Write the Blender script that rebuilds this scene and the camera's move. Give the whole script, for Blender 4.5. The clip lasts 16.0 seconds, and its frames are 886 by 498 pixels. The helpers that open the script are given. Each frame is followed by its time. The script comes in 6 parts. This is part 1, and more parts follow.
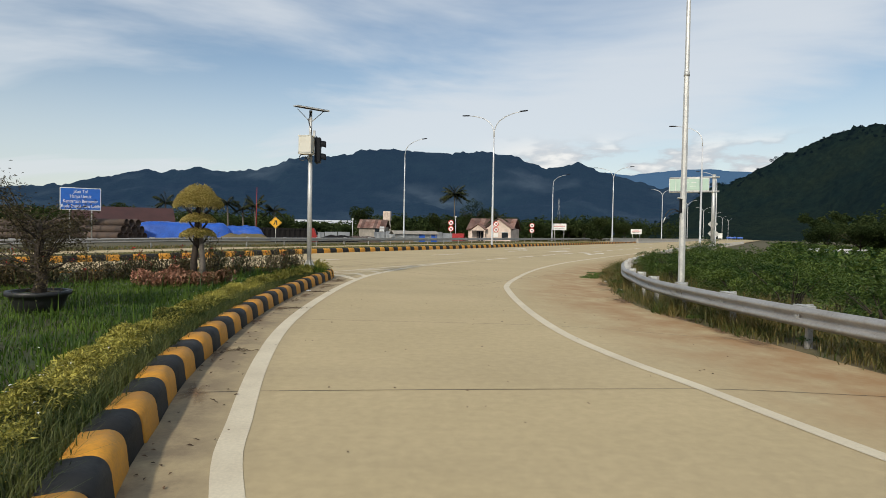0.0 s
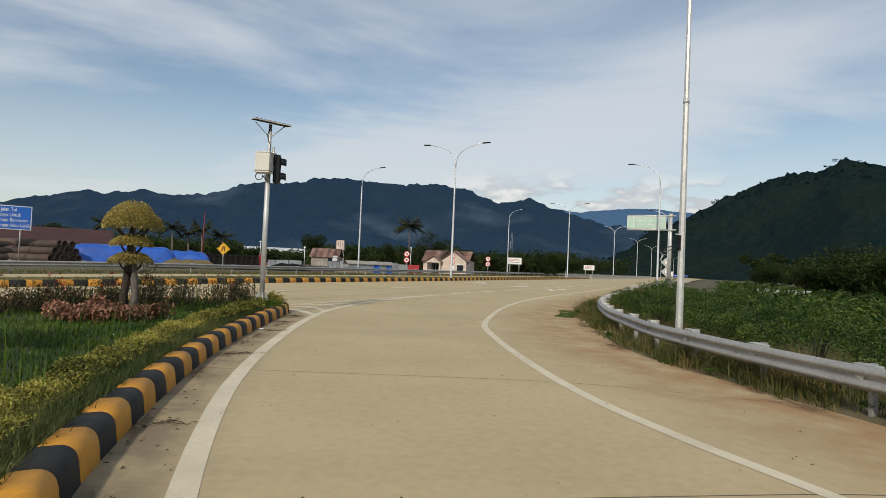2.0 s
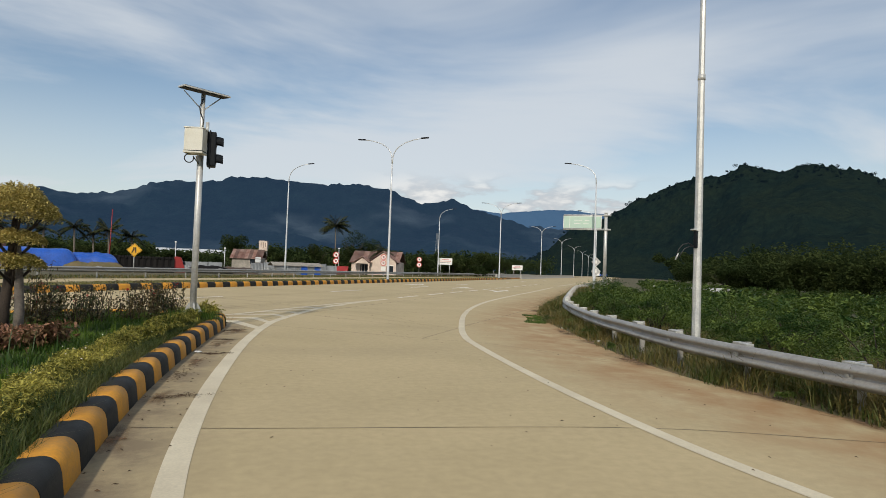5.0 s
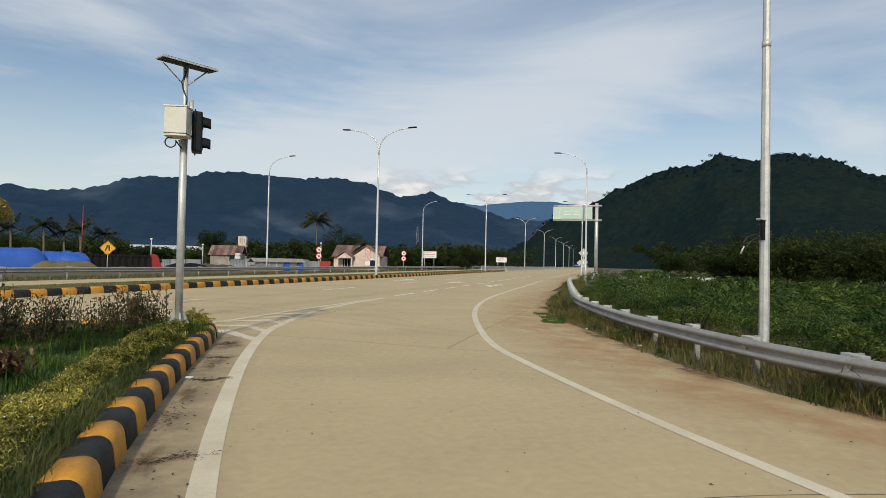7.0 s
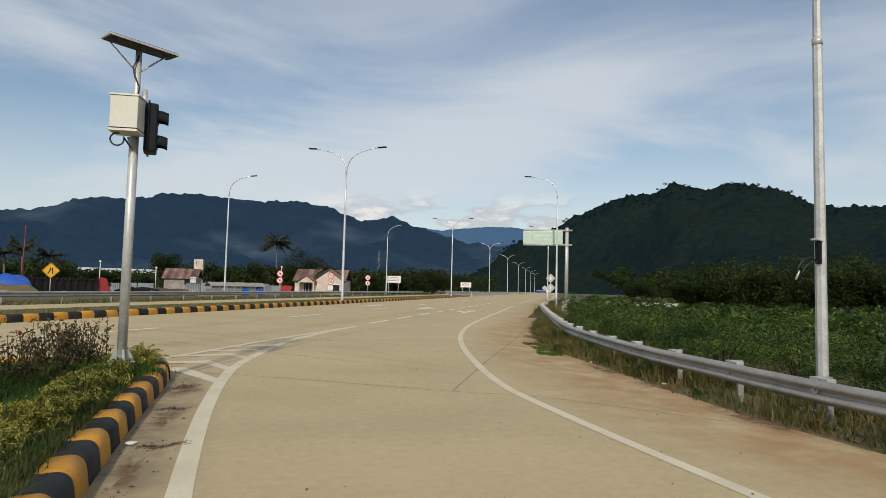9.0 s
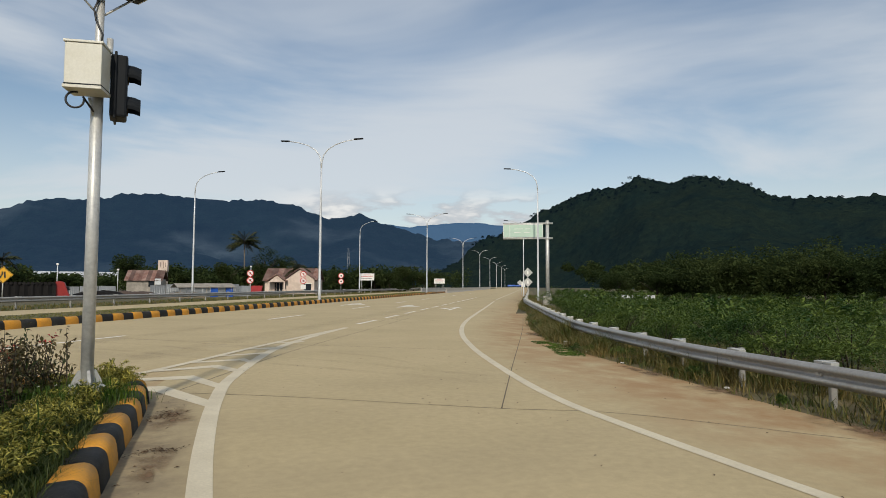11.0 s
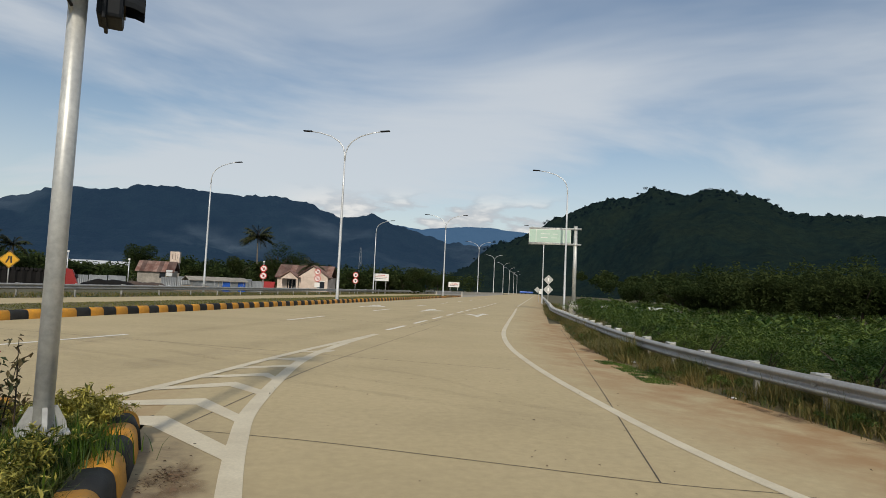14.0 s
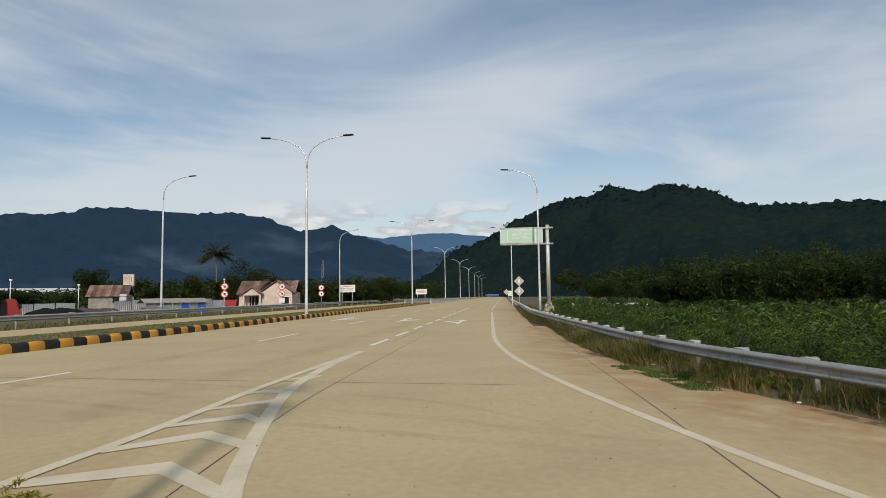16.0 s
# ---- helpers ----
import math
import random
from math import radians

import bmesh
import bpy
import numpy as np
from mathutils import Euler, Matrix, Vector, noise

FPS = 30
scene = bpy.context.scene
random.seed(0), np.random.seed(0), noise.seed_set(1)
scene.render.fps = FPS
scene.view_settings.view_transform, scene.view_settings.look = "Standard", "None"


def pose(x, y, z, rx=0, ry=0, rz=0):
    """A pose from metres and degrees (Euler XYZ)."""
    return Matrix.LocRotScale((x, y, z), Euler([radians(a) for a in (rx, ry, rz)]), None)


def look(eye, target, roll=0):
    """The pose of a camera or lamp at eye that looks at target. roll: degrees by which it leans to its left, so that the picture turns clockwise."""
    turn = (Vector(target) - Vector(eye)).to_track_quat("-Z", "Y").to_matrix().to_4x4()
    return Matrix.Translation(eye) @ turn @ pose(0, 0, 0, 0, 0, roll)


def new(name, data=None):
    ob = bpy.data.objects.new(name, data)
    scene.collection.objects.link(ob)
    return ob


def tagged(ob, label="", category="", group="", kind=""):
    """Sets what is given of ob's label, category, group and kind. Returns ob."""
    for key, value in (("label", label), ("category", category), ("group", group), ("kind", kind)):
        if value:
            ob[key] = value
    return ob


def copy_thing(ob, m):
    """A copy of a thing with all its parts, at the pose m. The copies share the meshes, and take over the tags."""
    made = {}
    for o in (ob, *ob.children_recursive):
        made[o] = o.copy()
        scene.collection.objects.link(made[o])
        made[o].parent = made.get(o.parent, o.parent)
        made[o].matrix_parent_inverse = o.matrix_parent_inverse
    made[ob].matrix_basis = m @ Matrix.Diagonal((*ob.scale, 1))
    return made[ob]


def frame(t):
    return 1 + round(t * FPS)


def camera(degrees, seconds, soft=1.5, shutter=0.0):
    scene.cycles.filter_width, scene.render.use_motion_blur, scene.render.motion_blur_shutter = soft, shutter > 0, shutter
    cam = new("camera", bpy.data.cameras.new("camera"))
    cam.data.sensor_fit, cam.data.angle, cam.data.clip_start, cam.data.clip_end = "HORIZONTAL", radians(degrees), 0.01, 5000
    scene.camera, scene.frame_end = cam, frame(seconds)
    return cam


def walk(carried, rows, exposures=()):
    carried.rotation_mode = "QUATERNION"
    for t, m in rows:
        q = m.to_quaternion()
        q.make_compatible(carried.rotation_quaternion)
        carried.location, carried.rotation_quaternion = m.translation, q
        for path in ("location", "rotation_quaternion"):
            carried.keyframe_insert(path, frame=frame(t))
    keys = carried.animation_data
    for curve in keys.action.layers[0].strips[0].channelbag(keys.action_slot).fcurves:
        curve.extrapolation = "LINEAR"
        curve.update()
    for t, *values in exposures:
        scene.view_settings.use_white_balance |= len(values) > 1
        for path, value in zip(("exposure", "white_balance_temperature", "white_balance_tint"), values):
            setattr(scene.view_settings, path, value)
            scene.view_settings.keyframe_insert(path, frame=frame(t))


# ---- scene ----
cam = camera(72.0, 16.0, soft=0.5)
PATH = [
    (0, (0.133, 1.586, 1.554), (0.125, 3.585, 1.501), 1.0),
    (0.5, (-0.09, 2.106, 1.522), (-0.018, 4.104, 1.504), 1.4),
    (1, (-0.246, 2.602, 1.532), (-0.108, 4.597, 1.556), -0.0),
    (1.5, (-0.328, 3.031, 1.59), (-0.331, 5.031, 1.636), 1.2),
    (2, (-0.443, 3.466, 1.572), (-0.296, 5.46, 1.627), 2.5),
    (2.5, (-0.622, 3.986, 1.532), (-0.318, 5.961, 1.605), 0.5),
    (3, (-0.797, 4.319, 1.567), (-0.517, 6.296, 1.678), 3.5),
    (3.5, (-0.921, 4.761, 1.629), (-0.438, 6.702, 1.664), 1.6),
    (4, (-1.14, 5.225, 1.547), (-0.797, 7.195, 1.592), 0.6),
    (4.2, (-1.217, 5.407, 1.532), (-0.887, 7.379, 1.597), 1.5),
    (6.3, (-1.72, 7.534, 1.632), (-1.253, 9.478, 1.684), 1.4),
    (6.5, (-1.797, 7.714, 1.645), (-1.392, 9.673, 1.685), 2.4),
    (7, (-1.958, 8.207, 1.657), (-1.495, 10.152, 1.702), 1.2),
    (7.5, (-2.022, 8.728, 1.63), (-1.442, 10.642, 1.676), 1.1),
    (8, (-2.108, 9.236, 1.634), (-1.548, 11.152, 1.748), 2.2),
    (8.5, (-2.161, 9.764, 1.642), (-1.492, 11.645, 1.753), 0.8),
    (9, (-2.222, 10.211, 1.658), (-1.638, 12.12, 1.787), 1.4),
    (9.2, (-2.257, 10.416, 1.667), (-1.636, 12.311, 1.821), 2.3),
    (11.3, (-2.668, 12.592, 1.613), (-1.983, 14.467, 1.726), 0.1),
    (11.5, (-2.663, 12.801, 1.604), (-2.002, 14.685, 1.718), 1.5),
    (12, (-2.695, 13.27, 1.629), (-1.901, 15.103, 1.735), 0.8),
    (12.5, (-2.677, 13.727, 1.636), (-1.97, 15.592, 1.783), -1.1),
    (13, (-2.675, 14.217, 1.627), (-1.923, 16.062, 1.793), 1.5),
    (13.5, (-2.759, 14.654, 1.632), (-1.963, 16.484, 1.76), 1.6),
    (14, (-2.832, 15.17, 1.641), (-2.183, 17.058, 1.77), 2.6),
    (14.5, (-2.927, 15.703, 1.642), (-2.249, 17.584, 1.683), 2.3),
    (15, (-2.932, 16.205, 1.64), (-2.264, 18.089, 1.692), 0.3),
    (15.5, (-2.94, 16.683, 1.631), (-2.254, 18.56, 1.712), 0.8),
    (16, (-2.919, 17.229, 1.64), (-2.154, 19.071, 1.793), -0.8),
]
EXPOSURES = [(0, 0.07), (1.5, 0.0), (2.5, -0.07), (4, -0.05), (6.5, 0.0), (8, -0.04), (11.5, -0.07), (13.5, -0.12), (14.5, -0.14), (16, -0.09)]
walk(cam, [(t, look(eye, target, roll)) for t, eye, target, roll in PATH],
     exposures=EXPOSURES)

# ---- light ----
SUN_AZ, SUN_EL = 199.6, 33.0          # degrees clockwise from +y, and above the horizon
SUN_POWER, SKY_POWER = 3.05, 0.098
world = bpy.data.worlds.new("world")
scene.world = world
world.use_nodes = True
wn, wl = world.node_tree.nodes, world.node_tree.links
wn.clear()
w_out = wn.new("ShaderNodeOutputWorld")
w_bg = wn.new("ShaderNodeBackground")
w_sky = wn.new("ShaderNodeTexSky")
w_sky.sky_type, w_sky.sun_disc = "NISHITA", False
w_sky.sun_elevation, w_sky.sun_rotation = radians(SUN_EL), radians(SUN_AZ)
w_sky.air_density, w_sky.dust_density, w_sky.ozone_density = 1.2, 0.4, 1.9
w_co = wn.new("ShaderNodeTexCoord")
w_sep = wn.new("ShaderNodeSeparateXYZ")
wl.new(w_co.outputs["Generated"], w_sep.inputs[0])


def wmath(op, a, b=None, c=None):
    n = wn.new("ShaderNodeMath")
    n.operation = op
    for i, value in enumerate((a, b, c)):
        if value is None:
            continue
        if isinstance(value, (int, float)):
            n.inputs[i].default_value = value
        else:
            wl.new(value, n.inputs[i])
    return n.outputs[0]


def wramp(value, low, high):
    n = wn.new("ShaderNodeMapRange")
    n.interpolation_type = "SMOOTHSTEP"
    wl.new(value, n.inputs["Value"])
    n.inputs["From Min"].default_value, n.inputs["From Max"].default_value = low, high
    return n.outputs["Result"]


# clouds lie on a flat layer overhead: the direction divided by its height
w_up = wmath("MAXIMUM", w_sep.outputs[2], 0.02)
w_low = wmath("ADD", w_up, 0.12)
w_cx, w_cy = wmath("DIVIDE", w_sep.outputs[0], w_low), wmath("DIVIDE", w_sep.outputs[1], w_low)
w_comb = wn.new("ShaderNodeCombineXYZ")
wl.new(w_cx, w_comb.inputs[0]), wl.new(w_cy, w_comb.inputs[1])


def wnoise(scale, detail, rough, warp, stretch=(1, 1, 1), turn=0.0, shift=(0, 0, 0)):
    mp = wn.new("ShaderNodeMapping")
    mp.inputs["Scale"].default_value = stretch
    mp.inputs["Rotation"].default_value = (0, 0, radians(turn))
    mp.inputs["Location"].default_value = shift
    wl.new(w_comb.outputs[0], mp.inputs[0])
    n = wn.new("ShaderNodeTexNoise")
    n.inputs["Scale"].default_value, n.inputs["Detail"].default_value = scale, detail
    n.inputs["Roughness"].default_value, n.inputs["Distortion"].default_value = rough, warp
    wl.new(mp.outputs[0], n.inputs["Vector"])
    return n.outputs["Fac"]


w_streak = wnoise(0.95, 6, 0.55, 0.7, (0.5, 0.85, 1), -20, (7.3, 3.1, 0))
w_soft = wnoise(0.45, 4, 0.5, 0.3, (1, 0.7, 1), 20, (5.1, 1.2, 0))
w_cover = wmath("ADD", wmath("MULTIPLY", w_streak, 0.75), wmath("MULTIPLY", w_soft, 0.45))
w_mask = wmath("MULTIPLY_ADD", wramp(w_cover, 0.46, 0.72), 0.85, 0.05)
w_mix = wn.new("ShaderNodeMix")
w_mix.data_type = "RGBA"
w_pale = wmath("MULTIPLY", wramp(w_sep.outputs[2], 0.3, 0.08), 0.5)
wl.new(wmath("MAXIMUM", wmath("MULTIPLY", w_mask, 0.9), w_pale), w_mix.inputs["Factor"])
wl.new(w_sky.outputs[0], w_mix.inputs["A"])
w_mix.inputs["B"].default_value = (6.95, 7.35, 7.75, 1)
# low heaps of cloud over the hills
w_puff = wn.new("ShaderNodeTexNoise")
w_pm = wn.new("ShaderNodeMapping")
w_pm.inputs["Scale"].default_value = (1, 1, 3.2)
wl.new(w_co.outputs["Generated"], w_pm.inputs[0])
wl.new(w_pm.outputs[0], w_puff.inputs["Vector"])
w_puff.inputs["Scale"].default_value, w_puff.inputs["Detail"].default_value = 9.0, 8
w_band = wmath("MULTIPLY", wramp(w_sep.outputs[2], 0.165, 0.12), wmath("MULTIPLY", wramp(w_puff.outputs["Fac"], 0.42, 0.5), wmath("MULTIPLY", wramp(w_sep.outputs[0], 0.02, 0.16), wramp(w_sep.outputs[0], 0.56, 0.44))))
w_mix2 = wn.new("ShaderNodeMix")
w_mix2.data_type = "RGBA"
wl.new(wmath("MULTIPLY", w_band, 0.85), w_mix2.inputs["Factor"])
wl.new(w_mix.outputs["Result"], w_mix2.inputs["A"])
w_heap = wn.new("ShaderNodeMix")
w_heap.data_type = "RGBA"
wl.new(wramp(w_puff.outputs["Fac"], 0.47, 0.58), w_heap.inputs["Factor"])
w_heap.inputs["A"].default_value, w_heap.inputs["B"].default_value = (5.3, 5.6, 6.0, 1), (9.0, 8.8, 8.5, 1)
wl.new(w_heap.outputs["Result"], w_mix2.inputs["B"])
wl.new(w_mix2.outputs["Result"], w_bg.inputs["Color"])
w_bg.inputs["Strength"].default_value = SKY_POWER
wl.new(w_bg.outputs[0], w_out.inputs[0])

sun = new("sun", bpy.data.lights.new("sun", "SUN"))
sun.data.energy, sun.data.angle, sun.data.color = SUN_POWER, radians(3.5), (1.0, 0.91, 0.76)
_a, _e = radians(SUN_AZ), radians(SUN_EL)
sun.matrix_basis = look((60 * math.sin(_a) * math.cos(_e), 60 * math.cos(_a) * math.cos(_e), 60 * math.sin(_e)), (0, 0, 0))

# ---- materials ----


def material(name, color, rough=0.7, metal=0.0, vary=0.25, scale=4.0, fine=40.0, bump=0.15, depth=0.01, tint=None, haze_glow=None, per_object=0.0, per_island=0.0, spec=0.5, amount=0.5, mist_glow=None):
    """A surface with large stains (scale), fine grain and relief. tint: the stains' colour. Any emission is painted
    haze.
    """
    m = bpy.data.materials.new(name)
    m.use_nodes = True
    nt = m.node_tree
    p = nt.nodes["Principled BSDF"]
    p.inputs["Roughness"].default_value, p.inputs["Metallic"].default_value = rough, metal
    p.inputs["Specular IOR Level"].default_value = spec
    geo = nt.nodes.new("ShaderNodeNewGeometry")

    def tex(sc, detail=5.0, r=0.6):
        n = nt.nodes.new("ShaderNodeTexNoise")
        n.inputs["Scale"].default_value, n.inputs["Detail"].default_value, n.inputs["Roughness"].default_value = sc, detail, r
        nt.links.new(geo.outputs["Position"], n.inputs["Vector"])
        return n.outputs["Fac"]

    def mix(mode, fac, a, b):
        n = nt.nodes.new("ShaderNodeMix")
        n.data_type, n.blend_type = "RGBA", mode
        for sock, val in (("Factor", fac), ("A", a), ("B", b)):
            if isinstance(val, (int, float)):
                n.inputs[sock].default_value = val
            elif isinstance(val, tuple):
                n.inputs[sock].default_value = (*val, 1)
            else:
                nt.links.new(val, n.inputs[sock])
        return n.outputs["Result"]

    def spread(value, lo, hi, a=0.0, b=1.0):
        n = nt.nodes.new("ShaderNodeMapRange")
        nt.links.new(value, n.inputs["Value"])
        for k, val in zip(("From Min", "From Max", "To Min", "To Max"), (lo, hi, a, b)):
            n.inputs[k].default_value = val
        return n.outputs["Result"]

    big, small = tex(scale), tex(fine)
    tint = tint or tuple(c * (1 - vary) for c in color)
    col = mix("MIX", spread(big, 0.35, 0.68, 0.0, amount * 2 if amount < 0.5 else 1.0), tuple(color), tuple(tint))
    grain = spread(small, 0.3, 0.7, 1 - vary * 0.6, 1 + vary * 0.4)
    col = mix("MULTIPLY", 1.0, col, grain)
    if per_object:
        info = nt.nodes.new("ShaderNodeObjectInfo")
        col = mix("MULTIPLY", 1.0, col, spread(info.outputs["Random"], 0, 1, 1 - per_object, 1 + per_object))
    if per_island:
        col = mix("MULTIPLY", 1.0, col, spread(geo.outputs["Random Per Island"], 0, 1, 1 - per_island, 1 + per_island))
    nt.links.new(col, p.inputs["Base Color"])
    nt.links.new(spread(small, 0.2, 0.8, rough - 0.08, min(1.0, rough + 0.08)), p.inputs["Roughness"])
    if bump:
        b = nt.nodes.new("ShaderNodeBump")
        b.inputs["Strength"].default_value, b.inputs["Distance"].default_value = bump, depth
        nt.links.new(small, b.inputs["Height"])
        nt.links.new(b.outputs[0], p.inputs["Normal"])
    # haze painted in as an even glow of the surface
    if haze_glow:
        p.inputs["Emission Color"].default_value, p.inputs["Emission Strength"].default_value = (*haze_glow, 1), 1.0
    # paler vapour patches painted into that glow by noise
    if mist_glow:
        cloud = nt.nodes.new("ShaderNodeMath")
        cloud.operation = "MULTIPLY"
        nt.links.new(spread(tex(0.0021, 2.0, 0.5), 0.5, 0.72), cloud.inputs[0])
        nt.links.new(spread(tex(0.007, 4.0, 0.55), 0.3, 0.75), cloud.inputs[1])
        nt.links.new(mix("MIX", cloud.outputs[0], tuple(haze_glow), tuple(mist_glow)), p.inputs["Emission Color"])
    return m


def leaf_material(name, color, tip, rough=0.5, through_light=0.25, patches=0.9, speckle=0.75, spec=0.25):
    """Foliage that varies leaf by leaf and lets some light through."""
    m = bpy.data.materials.new(name)
    m.use_nodes = True
    nt = m.node_tree
    p = nt.nodes["Principled BSDF"]
    p.inputs["Roughness"].default_value = rough
    p.inputs["Specular IOR Level"].default_value = spec
    geo = nt.nodes.new("ShaderNodeNewGeometry")
    n = nt.nodes.new("ShaderNodeTexNoise")
    n.inputs["Scale"].default_value, n.inputs["Detail"].default_value = patches, 4.0
    nt.links.new(geo.outputs["Position"], n.inputs["Vector"])
    add = nt.nodes.new("ShaderNodeMath")
    add.operation = "MULTIPLY_ADD"
    nt.links.new(geo.outputs["Random Per Island"], add.inputs[0])
    add.inputs[1].default_value = speckle
    sub = nt.nodes.new("ShaderNodeMath")
    sub.operation = "MULTIPLY_ADD"
    nt.links.new(n.outputs["Fac"], sub.inputs[0])
    sub.inputs[1].default_value, sub.inputs[2].default_value = 2.0, -0.95
    nt.links.new(sub.outputs[0], add.inputs[2])
    ramp = nt.nodes.new("ShaderNodeMix")
    ramp.data_type = "RGBA"
    ramp.clamp_factor = True
    nt.links.new(add.outputs[0], ramp.inputs["Factor"])
    ramp.inputs["A"].default_value, ramp.inputs["B"].default_value = (*color, 1), (*tip, 1)
    nt.links.new(ramp.outputs["Result"], p.inputs["Base Color"])
    tr = nt.nodes.new("ShaderNodeBsdfTranslucent")
    nt.links.new(ramp.outputs["Result"], tr.inputs["Color"])
    ms = nt.nodes.new("ShaderNodeMixShader")
    ms.inputs[0].default_value = through_light
    nt.links.new(p.outputs[0], ms.inputs[1]), nt.links.new(tr.outputs[0], ms.inputs[2])
    nt.links.new(ms.outputs[0], nt.nodes["Material Output"].inputs["Surface"])
    return m


def road_material():
    """Sand-coloured concrete: broom grain, broad stains, tyre streaks, and sand where the attribute 'sand' says."""
    m = bpy.data.materials.new("road_concrete")
    m.use_nodes = True
    nt = m.node_tree
    p = nt.nodes["Principled BSDF"]
    p.inputs["Roughness"].default_value, p.inputs["Specular IOR Level"].default_value = 0.85, 0.3
    geo = nt.nodes.new("ShaderNodeNewGeometry")

    def tex(sc, detail=6.0, r=0.6, stretch=None, warp=0.0):
        n = nt.nodes.new("ShaderNodeTexNoise")
        n.inputs["Scale"].default_value, n.inputs["Detail"].default_value = sc, detail
        n.inputs["Roughness"].default_value, n.inputs["Distortion"].default_value = r, warp
        src = geo.outputs["Position"]
        if stretch:
            mp = nt.nodes.new("ShaderNodeMapping")
            mp.inputs["Scale"].default_value = stretch[0]
            mp.inputs["Rotation"].default_value = (0, 0, radians(stretch[1]))
            nt.links.new(src, mp.inputs[0])
            src = mp.outputs[0]
        nt.links.new(src, n.inputs["Vector"])
        return n.outputs["Fac"]

    def spread(value, lo, hi, a=0.0, b=1.0):
        n = nt.nodes.new("ShaderNodeMapRange")
        nt.links.new(value, n.inputs["Value"])
        for k, val in zip(("From Min", "From Max", "To Min", "To Max"), (lo, hi, a, b)):
            n.inputs[k].default_value = val
        return n.outputs["Result"]

    def mix(mode, fac, a, b):
        n = nt.nodes.new("ShaderNodeMix")
        n.data_type, n.blend_type = "RGBA", mode
        for sock, val in (("Factor", fac), ("A", a), ("B", b)):
            if isinstance(val, (int, float)):
                n.inputs[sock].default_value = val
            elif isinstance(val, tuple):
                n.inputs[sock].default_value = (*val, 1)
            else:
                nt.links.new(val, n.inputs[sock])
        return n.outputs["Result"]

    def att(name):
        n = nt.nodes.new("ShaderNodeAttribute")
        n.attribute_name = name
        return n.outputs["Fac"]

    col = mix("MIX", spread(tex(0.35), 0.35, 0.7), CONCRETE_A, CONCRETE_B)
    streak = spread(tex(1.0, 5, 0.55, ((0.1, 0.55, 1), 62), 0.6), 0.45, 0.8, 0.0, 0.45)
    col = mix("MIX", streak, col, CONCRETE_C)
    col = mix("MULTIPLY", 1.0, col, spread(tex(9.0), 0.25, 0.75, 0.9, 1.08))
    col = mix("MULTIPLY", 1.0, col, spread(tex(160.0, 2), 0.3, 0.7, 0.92, 1.06))
    sand = nt.nodes.new("ShaderNodeMath")
    sand.operation = "MULTIPLY"
    nt.links.new(att("sand"), sand.inputs[0])
    nt.links.new(spread(tex(1.1, 7, 0.65), 0.32, 0.6), sand.inputs[1])
    col = mix("MIX", sand.outputs[0], col, SAND)
    grey = nt.nodes.new("ShaderNodeMath")
    grey.operation = "MULTIPLY"
    nt.links.new(att("grey"), grey.inputs[0])
    nt.links.new(spread(tex(1.5, 8, 0.72), 0.36, 0.58, 0.3, 1.0), grey.inputs[1])
    col = mix("MIX", grey.outputs[0], col, GUTTER)
    nt.links.new(col, p.inputs["Base Color"])
    b = nt.nodes.new("ShaderNodeBump")
    b.inputs["Strength"].default_value, b.inputs["Distance"].default_value = 0.25, 0.004
    nt.links.new(tex(120.0, 3), b.inputs["Height"])
    nt.links.new(b.outputs[0], p.inputs["Normal"])
    return m


